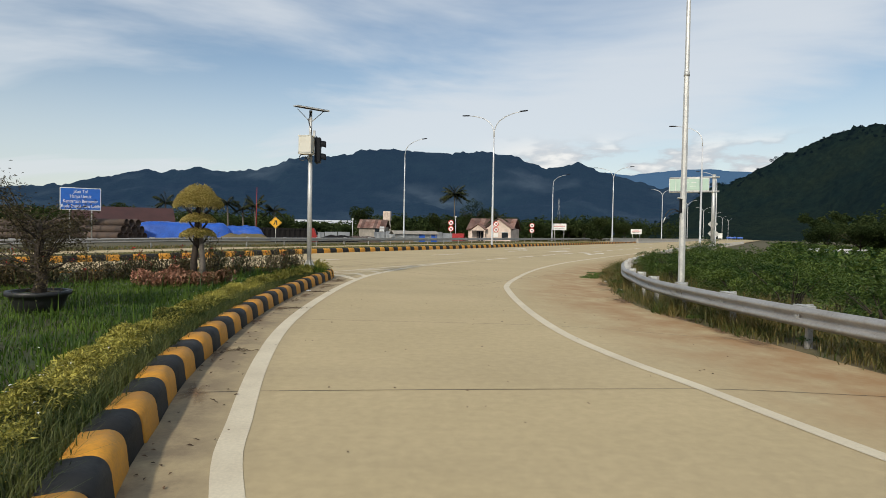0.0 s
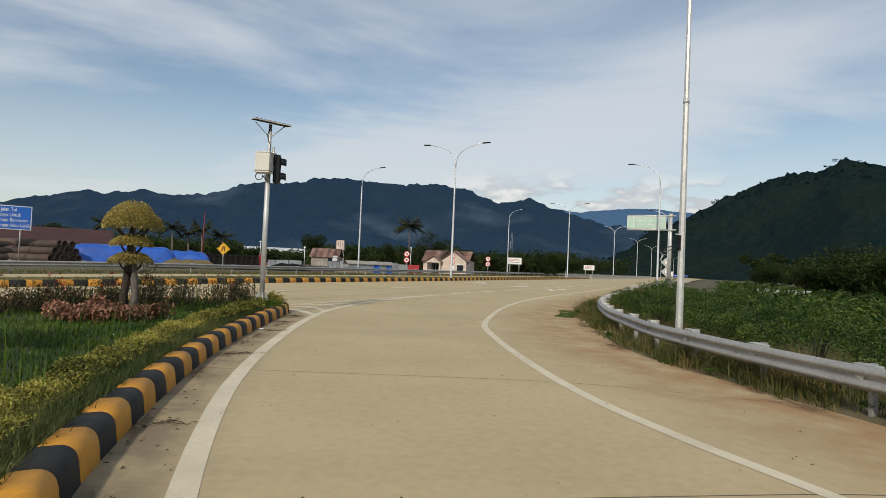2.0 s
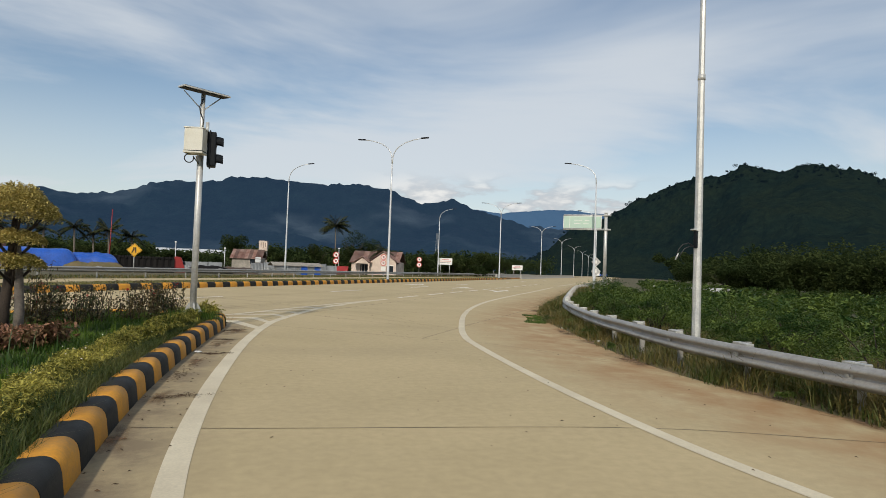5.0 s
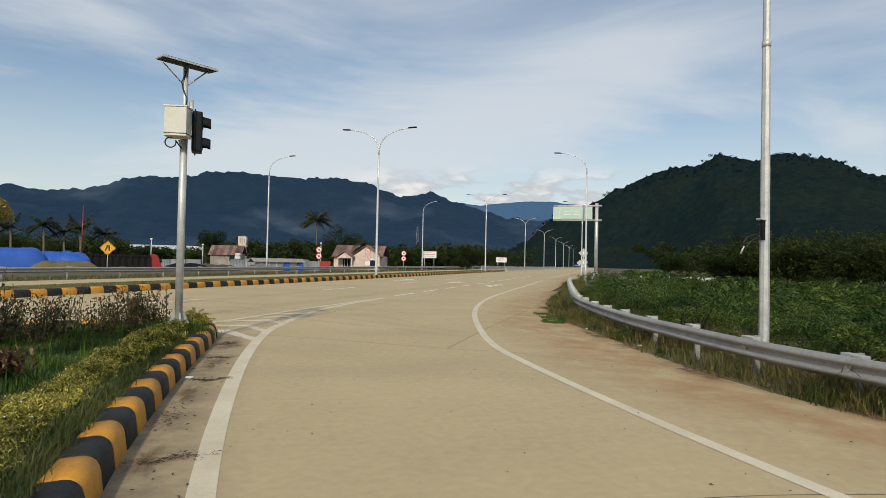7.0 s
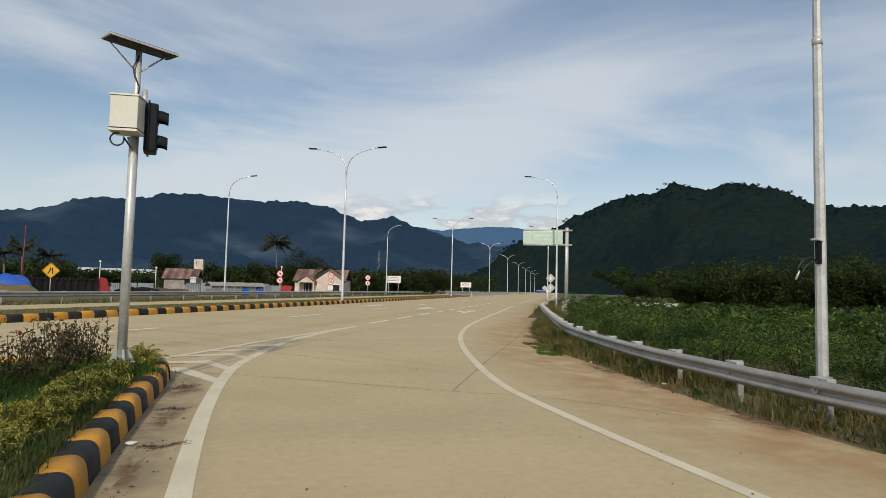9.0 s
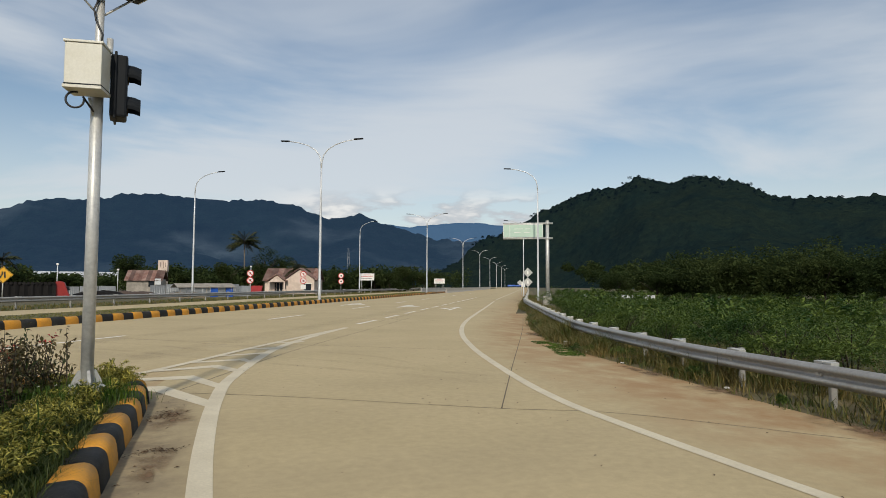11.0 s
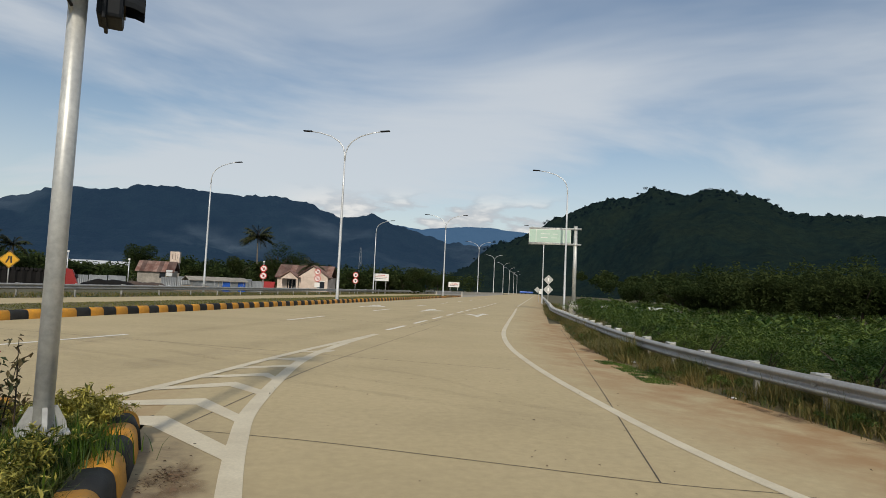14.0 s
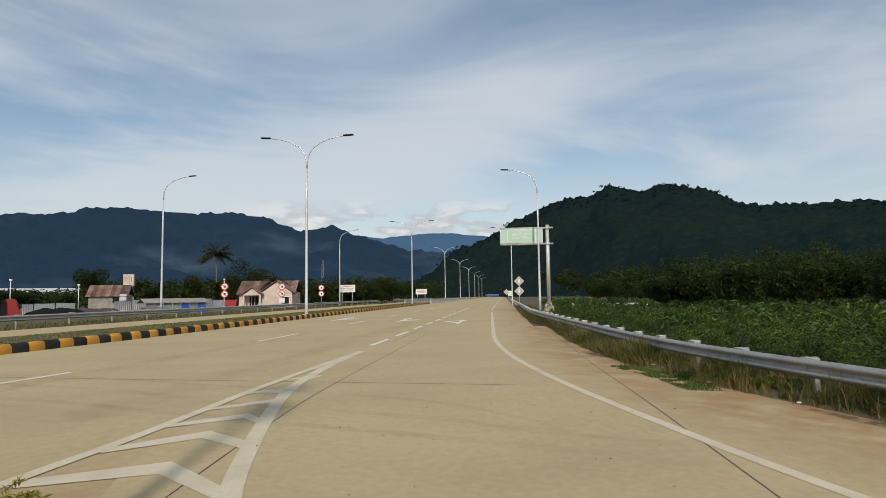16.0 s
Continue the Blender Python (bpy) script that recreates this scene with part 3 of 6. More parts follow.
ramp_left = KERB[:-1] + [(-3.65, 22.2), (-3.2, 25.0), (-1.6, 28.6), (1.8, 35.0), (6.2, 43.0)]
ramp_right = RIGHT_EDGE
sandy = lambda s, x, y: np.clip(smooth_np(s, 0.6, 0.92), 0, 1)
gutter = lambda s, x, y: (1 - smooth_np(s, 0.02, 0.12)) * (1 - smooth_np(y, 21.5, 23.0))
ramp = tagged(new("ramp_road", strip("ramp_road", ramp_left, ramp_right, 0.4, 0.0, M["road"], 24, {"sand": sandy, "grey": gutter})),
              "pale sand-coloured concrete slip road, dusty towards its outer edge", "road", kind="structure")
us = [-85, -75, -65, -58, -52, -46, -42, -38, -30, -20, -5, 15, 40, 70, 120, 220, 420, 640]
main_left = [xy_of(u, 0.3) for u in us]
main_right = [xy_of(u, 12.3 if u < -36 else 12.3 + 3.0 * smooth(u, -36, -20)) for u in us]
no_attr = lambda s, x, y: np.zeros_like(s)
shoulder = lambda s, x, y: smooth_np(s, 0.82, 0.97) * 0.6
main_road = tagged(new("main_road", strip("main_road", main_left, main_right, 0.8, -0.004, M["road"], 20, {"sand": shoulder, "grey": no_attr})),
                   "wide pale concrete carriageway with painted lanes", "road", kind="structure")
back_road = tagged(new("second_road", strip("second_road", [xy_of(u, -10.4) for u in us], [xy_of(u, -3.7) for u in us], 1.6, 0.0, M["road"], 5, {"sand": no_attr, "grey": no_attr})),
                   "pale concrete carriageway on the other side of the median", "road", kind="structure")

# the planted island and the grassy median: raised beds behind their kerbs
ISLAND_BACK = [(-4.0, 22.55), (-5.2, 22.75), (-7.6, 22.2), (-10.6, 19.6), (-14.5, 14.5), (-18.5, 8.0), (-22.0, 1.0), (-25.0, -6.5)]
isl_left = [(-25.0, -6.5), (-22.0, 1.0), (-18.5, 8.0), (-14.5, 14.5), (-10.6, 19.6), (-7.6, 22.2), (-5.2, 22.5), (-4.1, 22.3)]
isl_right = [(2.6, -6.4), (1.0, -2.4), (-0.45, 1.15), (-1.9, 4.95), (-2.7, 7.8), (-3.44, 13.2), (-3.67, 18.8), (-3.78, 21.7)]
island = tagged(new("island_bed", strip("island_bed", isl_left, isl_right, 0.6, 0.2, M["lawn_soil"], 16)), "raised lawn and planting bed of the traffic island", "ground", kind="structure")
median = tagged(new("median_bed", strip("median_bed", [xy_of(u, -3.6) for u in us[:-4] + [68]], [xy_of(u, 0.35) for u in us[:-4] + [68]], 1.2, 0.17, M["median_soil"], 4)),
                "low grassy median between the carriageways", "ground", kind="structure")
verge_in = [(x - 0.05, y) for x, y in RIGHT_EDGE] + [xy_of(u, 15.3) for u in (5, 30, 70, 150)]
verge_out = [(x + 1.5, y - 0.3) for x, y in RIGHT_EDGE] + [xy_of(u, 17.0) for u in (5, 30, 70, 150)]
verge = tagged(new("verge", strip("verge", verge_in, verge_out, 0.8, -0.012, M["verge"], 4)), "dusty soil verge under the guard rail", "ground", kind="structure")

# painted lines
LIFT = 0.004


def line(name, pts, width, parent, mat="paint", lift=LIFT):
    v, f = band(pts, width, lift)
    return part(name, mesh_from(name, v, f, M[mat]), None, parent)


line("edge_line", R_LINE, 0.17, ramp)
line("edge_line", L_LINE, 0.2, ramp)
line("edge_line", GORE, 0.17, ramp, lift=0.006)
line("edge_line", [xy_of(u, 12.35) for u in (25, 60, 120, 220, 400)], 0.17, main_road)
line("edge_line", [xy_of(u, 1.3) for u in (-5, 20, 60, 120, 220, 400)], 0.15, main_road, "faint")
gore_xy, _ = glide(GORE, 0.05)
l_xy, _ = glide(L_LINE, 0.05)
at_y = lambda c, y: float(np.interp(y, c[:, 1], c[:, 0]))
for ax, ay, ry, ly, w in ((-3.45, 23.02, 21.41, 23.05, 0.5), (-3.06, 24.07, 22.85, 23.95, 0.42), (-2.66, 25.4, 24.55, 24.95, 0.38), (-2.12, 26.35, 25.75, 26.0, 0.33), (-1.62, 27.4, 26.9, 27.0, 0.31), (-1.0, 28.65, 28.2, 28.25, 0.29), (-0.35, 30.0, 29.6, 29.6, 0.27), (0.3, 31.5, 31.2, 31.2, 0.25)):
    gx0 = -3.9 if ly < 23.5 else at_y(gore_xy, ly)
    part("chevron", patch([(gx0, ly - w * 0.6), (ax - 0.1, ay - w), (at_y(l_xy, ry - w * 0.5), ry - w), (at_y(l_xy, ry), ry), (ax, ay), (gx0, ly)], 0.005), M["paint"], ramp)
for k in range(12):
    u = -21.8 + 4.75 * k
    line("lane_dash", [xy_of(u, 9.35), xy_of(u + 1.5, 9.35), xy_of(u + 2.9, 9.35)], 0.16, main_road, "fresh")
for k in range(9):
    u = -33.4 + 12.6 * k
    line("lane_dash", [xy_of(u, 5.1), xy_of(u + 2, 5.1), xy_of(u + 4.2, 5.1)], 0.15, main_road, "fresh")


def arrow(u, v, back):
    """A long lane arrow; back: which way its hooked head points."""
    s = -1 if back else 1
    shaft = [xy_of(u, v - 0.1), xy_of(u + 3.6, v - 0.1), xy_of(u + 3.6, v + 0.1), xy_of(u, v + 0.1)]
    head = [xy_of(u + 3.6, v - 0.45), xy_of(u + 5.4, v), xy_of(u + 3.6, v + 0.45)]
    hook = [xy_of(u + 1.0, v + 0.1 * s), xy_of(u + 2.2, v + 0.75 * s), xy_of(u + 2.9, v + 1.05 * s), xy_of(u + 3.3, v + 0.75 * s), xy_of(u + 2.0, v + 0.1 * s)]
    bm = bmesh.new()
    for poly in (shaft, head, hook):
        bm.faces.new([bm.verts.new((x, y, height(x, y) + 0.004)) for x, y in poly])
    part("lane_arrow", bm, M["fresh"], main_road)


arrow(-6.5, 11.0, True)
arrow(-4.5, 7.2, False)
arrow(-4.0, 3.0, False)
# slab joints
for pts, w in (([(-2.4, 7.27), (-1.69, 7.4), (0.5, 7.62), (2.64, 7.8), (4.29, 7.9), (5.7, 8.0)], 0.014), ([(-3.4, 22.42), (-2.58, 22.01), (-1.6, 21.46), (0.93, 19.8), (2.15, 19.14), (4.2, 17.3)], 0.015), ([(0.93, 19.8), (2.65, 23.0), (5.3, 27.9), (9.5, 35.7), (13.0, 42.4)], 0.016),
               ([(-3.05, 12.3), (-2.0, 12.2), (0.85, 12.08), (2.17, 11.93), (4.9, 11.5)], 0.012), ([(-3.2, 22.6), (-1.9, 25.6), (-0.6, 28.3), (2.9, 34.9), (6.0, 40.8)], 0.018)):
    line("slab_joint", pts, w, ramp, "joint", 0.003)
for k in range(9):
    u = -30 + 12.0 * k
    line("slab_joint", [xy_of(u, 0.6), xy_of(u, 5), xy_of(u, 14.9)], 0.02, main_road, "joint", 0.003)
line("slab_joint", [xy_of(u, 9.75) for u in (-20, 0, 40, 80)], 0.02, main_road, "joint", 0.003)

# rubber films left by turning wheels
for pts, w in (([(-9, 32.4), (-6.2, 31.0), (-4.1, 29.4), (-2.9, 28.0), (-1.6, 26.6), (0.1, 25.0), (1.3, 23.4), (3.0, 21.6)], 0.35), ([(-9, 31.2), (-6.4, 29.7), (-4.5, 28.2), (-3.2, 26.9), (-1.6, 25.3), (0.3, 23.4), (2.2, 21.2)], 0.3),
               ([(-9, 33.6), (-5.6, 32.0), (-3.0, 29.8), (-1.0, 27.9), (0.8, 25.8), (1.5, 23)], 0.22), ([(-8, 30.2), (-5.5, 28.4), (-4.0, 26.8)], 0.5), ([(-5.0, 25.5), (-2.8, 29.5), (0.4, 35.0), (4.5, 42.5), (9.6, 52.0)], 1.1),
               ([(-8.5, 26.5), (-6.0, 30.2), (-2.5, 36.0), (2.0, 44.0)], 0.7)):
    xy, d = glide(pts, 0.4)
    side = np.stack([d[:, 1], -d[:, 0]], 1)
    cols = np.linspace(-0.5, 0.5, 5)
    grid = xy[:, None, :] + side[:, None, :] * (cols * w)[None, :, None]
    gx_, gy_ = grid[..., 0].ravel(), grid[..., 1].ravel()
    nn = len(xy)
    ii = np.arange(nn - 1)[:, None] * 5 + np.arange(4)[None, :]
    me = mesh_from("tyre_mark", np.stack([gx_, gy_, height_np(gx_, gy_) + 0.008], 1), np.stack([ii, ii + 1, ii + 6, ii + 5], -1).reshape(-1, 4), M["tyre"])
    fade = np.minimum(1, np.minimum(np.arange(nn), np.arange(nn)[::-1]) / 5.0)
    me.attributes.new("film", "FLOAT", "POINT").data.foreach_set("value", (fade[:, None] * np.array((0, 0.8, 1, 0.8, 0))[None]).ravel().astype(np.float32))
    part("tyre_mark", me, None, ramp)

# ---- kerbs: painted blocks ----


def kerb_mesh(name, length, width, tall, mat):
    """One rounded kerb block, its face towards +x, along y."""
    r = min(width, tall) * 0.42
    prof = [(-width, -0.12), (-width, tall - 0.01)]
    prof += [(-r + r * math.sin(a), tall - r + r * math.cos(a)) for a in (math.pi / 2 * k / 5 for k in range(6))]
    prof += [(0.035, -0.12)]
    bm = bmesh.new()
    prism(bm, prof, -length / 2, length / 2)
    ends = [e for e in bm.edges if all(abs(abs(v.co.y) - length / 2) < 1e-6 for v in e.verts)]
    bmesh.ops.bevel(bm, geom=ends, offset=0.012, segments=1, affect="EDGES")
    me = bpy.data.meshes.new(name)
    bmesh.ops.recalc_face_normals(bm, faces=bm.faces)
    for f in bm.faces:
        f.smooth = True
    bm.to_mesh(me)
    bm.free()
    me.materials.append(mat)
    return me


def kerb_row(owner, pts, step, width, tall, flip=False, phase=0):
    xy, d = glide(pts, step)
    real = float(np.linalg.norm(xy[1] - xy[0]))
    pair = [kerb_mesh("kerb_block", real - 0.004, width, tall, M[k]) for k in ("kerb_y", "kerb_k")]
    wob = np.random.default_rng(7)
    for i, ((x, y), (dx, dy)) in enumerate(zip(xy, d)):
        ob = new("kerb_block", pair[(i + phase) % 2])
        ob.parent = owner
        a = math.degrees(math.atan2(-dx, dy)) + (180 if flip else 0)
        ob.matrix_basis = pose(x, y, height(x, y) + float(wob.normal(0, 0.004)), 0, float(wob.normal(0, 0.5)), a + float(wob.normal(0, 0.5)))


island_kerb = thing("island_kerb", "rounded concrete kerb painted in yellow and black blocks round the island", "kerb", kind="structure")
kerb_row(island_kerb, KERB + [(-3.72, 22.2), (-4.1, 22.55)], 0.48, 0.27, 0.27)
kerb_row(island_kerb, ISLAND_BACK[1:], 0.5, 0.27, 0.25, True)
median_kerb = thing("median_kerb", "low kerb of alternating yellow and black blocks along the median", "kerb", kind="structure")
kerb_row(median_kerb, [xy_of(u, 0.45) for u in range(-62, 69, 5)], 0.56, 0.25, 0.27, False, 1)

# ---- hills all round ----


def ridge(az, table):
    a = np.array([p[0] for p in table], float)
    e = np.array([p[1] for p in table], float)
    return np.interp(az, a, e)


def hills(name, label, near, top, back, table, az0, az1, daz, rows, rough, mat, seed, knots=0.0, retreat=0.0):
    """A forested ridge: it climbs from its foot at near to its crest at top, and falls to back; retreat moves the foot back where the road passes."""
    az = np.arange(az0, az1 + daz / 2, daz)
    s = np.linspace(0, 1, rows)
    el = ridge(az, table)
    verts = np.zeros((len(az), rows, 3))
    for i, a in enumerate(az):
        c, sn = math.cos(radians(a)), math.sin(radians(a))
        crest = math.tan(radians(el[i])) * top
        foot = near + retreat * (1 - smooth(a, 30, 42))
        for j, t in enumerate(s):
            if t < 0.8:
                k = t / 0.8
                r = foot + (top - foot) * k
                h = crest * (0.25 * k + 0.75 * k * k) if k < 1 else crest
            else:
                k = (t - 0.8) / 0.2
                r = top + (back - top) * k
                h = crest * (1 - k) - 5 * k
            q = Vector((sn * r, c * r, seed * 97.0))
            w = math.sin(math.pi * min(1, t / 0.8) * 0.93)
            spur = noise.fractal(q * (5.5 / top), 0.9, 2.1, 5)
            h += crest * 0.17 * w * spur + rough * noise.fractal(q * (60.0 / top), 0.7, 2.2, 4) * min(1, t * 4)
            if knots and 0.7 < t < 0.86:
                h += knots * max(0, noise.noise(q * (220.0 / top)))
            verts[i, j] = (sn * r, c * r, h - 2.0 * (1 - min(1, t * 8)))
    idx = np.arange(len(az) * rows).reshape(len(az), rows)
    f = np.stack([idx[:-1, :-1], idx[:-1, 1:], idx[1:, 1:], idx[1:, :-1]], -1).reshape(-1, 4)
    ob = new(name, mesh_from(name, verts.reshape(-1, 3), f, M[mat], True))
    return tagged(ob, label, "mountain", kind="structure")


WEST = [(-180, 2.2), (-90, 2.4), (-50, 2.3), (-36, 3.0), (-32, 3.4), (-28.6, 4.3), (-26.5, 4.95), (-24.8, 4.75), (-22, 5.35), (-19.8, 5.05), (-16, 5.7), (-14.2, 6.6), (-10, 7.1), (-7.5, 7.6), (-4, 7.75), (-1, 7.35), (3.2, 7.5), (6, 7.3), (9.1, 6.15), (10.8, 6.3), (12.2, 6.65), (14, 5.85), (16.2, 5.2), (18.2, 4.6), (19.5, 4.25), (23, 4.2), (28, 3.6), (60, 3.0), (180, 2.2)]
EAST = [(14, 0.02), (18.5, 0.7), (21, 2.3), (22.3, 3.6), (22.9, 4.2), (25.7, 5.2), (27.9, 6.4), (29.0, 7.1), (31.4, 8.1), (33.6, 8.6), (35.6, 8.8), (37.2, 9.6), (38.4, 9.3), (40.3, 9.05), (41.6, 9.4), (42.7, 9.6), (44.2, 9.1), (45.2, 9.05), (46.2, 8.6), (47.2, 7.85), (49, 7.35), (51.4, 7.2), (55.7, 7.15), (70, 6.5), (95, 4.0), (130, 1.0)]
FAR = [(2, 3.5), (10, 5.6), (14, 6.3), (16.7, 5.95), (19.2, 6.2), (21.8, 6.55), (24.4, 6.4), (26.6, 6.2), (30, 5.4), (42, 3.5)]
# the ridges' haze is not in the air: their materials glow with it
hills("backdrop_far_range", "distant mountain range with pale blue haze painted into its glow", 3900, 4300, 4600, FAR, 2, 42, 0.25, 12, 5.0, "range_far", 3)
hills("backdrop_west_range", "dark blue-green forested mountain range with haze painted into its glow", 1500, 2900, 3600, WEST, -180, 180, 0.25, 30, 9.0, "range", 1, 10.0)
east = hills("backdrop_east_hill", "dark forested hill with a ragged tree line and a painted haze glow", 260, 1150, 1500, EAST, 14, 130, 0.2, 44, 4.5, "hill", 2, 8.0, 560)

# ---- guard rails ----


def w_profile():
    """The cross-section of a W-beam, 0.31 m tall: (towards the road, up)."""
    return [(0.0, 0.155), (0.022, 0.148), (0.06, 0.118), (0.078, 0.1), (0.078, 0.068), (0.06, 0.05), (0.012, 0.018), (0.004, 0.0), (0.012, -0.018), (0.06, -0.05), (0.078, -0.068), (0.078, -0.1), (0.06, -0.118), (0.022, -0.148), (0.0, -0.155)]


def guard_rail(name, label, pts, spacing, side, top, posts=True, per_beam=2):
    """Beams lapped end to end on posts; side: +1 where the road lies to the line's left, -1 to its right."""
    owner = thing(name, label, "guard rail", kind="structure")
    xy, d = glide(pts, 0.5)
    run = np.concatenate([[0], np.cumsum(np.hypot(*np.diff(xy, axis=0).T))])
    z = height_np(xy[:, 0], xy[:, 1])
    spot = lambda s: [float(np.interp(s, run, c)) for c in (xy[:, 0], xy[:, 1], z, d[:, 0], d[:, 1])]
    prof = w_profile()
    length = spacing * per_beam
    k, s0 = 0, 0.0
    while s0 + 0.5 < run[-1]:
        s1 = min(s0 + length + 0.25, run[-1])
        out = 0.0 if k % 2 else 0.008
        verts, faces = [], []
        steps = max(2, int((s1 - s0) / 0.5) + 1)
        for q in np.linspace(s0, s1, steps):
            x, y, zz, dx, dy = spot(q)
            nx, ny = -dy * side, dx * side
            for back in (0.0, -0.012):
                for o, h in prof:
                    verts.append((x + nx * (o + out + back), y + ny * (o + out + back), zz + top - 0.155 + h))
        m = len(prof)
        for i in range(steps - 1):
            a, b = i * 2 * m, (i + 1) * 2 * m
            for j in range(m - 1):
                faces.append((a + j, a + j + 1, b + j + 1, b + j))
                faces.append((a + m + j, b + m + j, b + m + j + 1, a + m + j + 1))
            faces.append((a, b, b + m, a + m))
            faces.append((a + m - 1, a + 2 * m - 1, b + 2 * m - 1, b + m - 1))
        part("beam", mesh_from("beam", verts, faces, M["rail"], False), None, owner)
        s0, k = s0 + length, k + 1
    if posts:
        pbm = bmesh.new()
        box(pbm, (0.1, 0.06, 1.25), (0, 0, -0.6), bevel=0.008)
        post_me = part("post", pbm, M["rail"], owner)
        bbm = bmesh.new()
        box(bbm, (0.14, 0.16, 0.3), (0.11, -0.06, -0.132), bevel=0.01)
        box(bbm, (0.14, 0.15, 0.28), (0.11, 0.11, -0.128), bevel=0.01)
        block_me = part("spacer", bbm, M["white_post"], post_me)
        rbm = bmesh.new()
        disc(rbm, 0.06, (0.217, 0, -0.15), 0.02, 12, "x")
        disc(rbm, 0.02, (0.232, 0, -0.15), 0.02, 8, "x")
        bolt_me = part("bolt_plate", rbm, M["white_post"], post_me)
        meshes = (post_me.data, block_me.data, bolt_me.data)
        for o in (bolt_me, block_me, post_me):
            bpy.data.objects.remove(o)
        wob = np.random.default_rng(3)
        for s in np.arange(1.25, run[-1], spacing):
            x, y, zz, dx, dy = spot(s)
            a = math.degrees(math.atan2(dx * side, -dy * side))
            p = new("post", meshes[0])
            p.parent = owner
            nx, ny = -dy * side, dx * side
            p.matrix_basis = pose(x - nx * 0.19, y - ny * 0.19, zz + top + 0.022 + float(wob.normal(0, 0.008)), float(wob.normal(0, 0.6)), float(wob.normal(0, 0.6)), a)
            for nm, me in zip(("spacer", "bolt_plate"), meshes[1:]):
                o = new(nm, me)
                o.parent = p
    return owner


guard_rail("guard_rail", "weathered galvanised W-beam guard rail on pale posts", RAIL_LINE + [xy_of(u, 15.75) for u in (8, 20, 40, 70, 110, 160)], 2.0, 1, 0.64)
guard_rail("guard_rail_far", "dull steel guard rail beyond the second carriageway", [xy_of(u, -11.8) for u in (-62, -50, -40, -30, -15, 0, 20, 45, 70, 100, 140)], 4.0, -1, 0.68)

# ---- concrete barrier of the bridge ----
barrier = thing("concrete_barrier", "pale grey concrete barrier at the end of the median", "barrier", kind="structure")
prof = [(-0.3, 0.0), (-0.28, 0.1), (-0.14, 0.32), (-0.1, 0.85), (0.1, 0.85), (0.14, 0.32), (0.28, 0.1), (0.3, 0.0)]
for v0, u0, u1 in ((0.6, 68.5, 200), (-3.4, 64, 110)):
    for k in range(int((u1 - u0) / 6)):
        a, b = xy_of(u0 + 6 * k, v0), xy_of(u0 + 6 * k + 5.95, v0)
        mid = ((a[0] + b[0]) / 2, (a[1] + b[1]) / 2)
        ob = part("barrier_segment", prism(bmesh.new(), prof, -2.97, 2.97), M["concrete"], barrier)
        ob.matrix_basis = pose(*mid, height(*mid) - 0.02, 0, 0, -28.1)

# ---- street lamps ----
HIGH = 12.62


def lamp_arm(owner, side, name="arm"):
    """A swan-neck arm with a flat lantern at its end."""
    pts = [(0, 0, HIGH - 2.4), (0.03 * side, 0, HIGH - 1.75), (0.16 * side, 0, HIGH - 1.25), (0.5 * side, 0, HIGH - 0.8), (1.15 * side, 0, HIGH - 0.4), (2.0 * side, 0, HIGH - 0.15), (2.75 * side, 0, HIGH - 0.04)]
    arm = part(name, tubem(pts, [0.06, 0.055, 0.05, 0.045, 0.042, 0.04, 0.038], 10), M["lamp_grey"], owner)
    bm = boxm((0.72, 0.26, 0.09), (3.0 * side, 0, HIGH - 0.02), (0, -3 * side, 0), 0.03)
    part("lantern", bm, M["dark"], arm, "flat dark grey lantern")


def street_lamp(arms, at, turn, label, group, rise=0.0):
    z = height(*at) + rise
    ob = thing("street_lamp", label, "street lamp", group, (*at, z + 0.1), turn)
    part("post", tubem([(0, 0, -0.8), (0, 0, 0.9), (0, 0, 0.92), (0, 0, 4.2), (0, 0, 8.0), (0, 0, HIGH - 2.3)], [0.115, 0.11, 0.105, 0.095, 0.08, 0.065], 12), M["lamp_grey"], ob)
    part("base_plate", boxm((0.42, 0.42, 0.04), (0, 0, 0.03), bevel=0.008), M["galv"], ob)
    for s in arms:
        lamp_arm(ob, s)
    return ob


ROAD_TURN = -28.1
first = street_lamp((-1, 1), xy_of(0, 0.0), ROAD_TURN, "tall pale grey street lamp with two curved arms on the median", "median street lamps")
first.location.z += 0.1
for u in (50, 100, 150, 200, 250, 300, 350):
    p = xy_of(u, 0.0 if u == 50 else 0.3)
    copy_thing(first, pose(*p, height(*p) + 0.2, 0, 0, ROAD_TURN))
HIGH = 12.95
single = "tall grey one-armed street lamp"
street_lamp((1,), (-5.5, 83.4), ROAD_TURN, single + " behind the far guard rail", "roadside street lamps", 0.6)
street_lamp((1,), (21.1, 122.0), ROAD_TURN, single + " behind the far guard rail", "roadside street lamps")
street_lamp((-1,), (26.9, 65.9), ROAD_TURN, single + " beside the green road sign", "roadside street lamps", 0.55)
street_lamp((-1,), (46.2, 106.0), ROAD_TURN, single + " far along the road", "roadside street lamps")

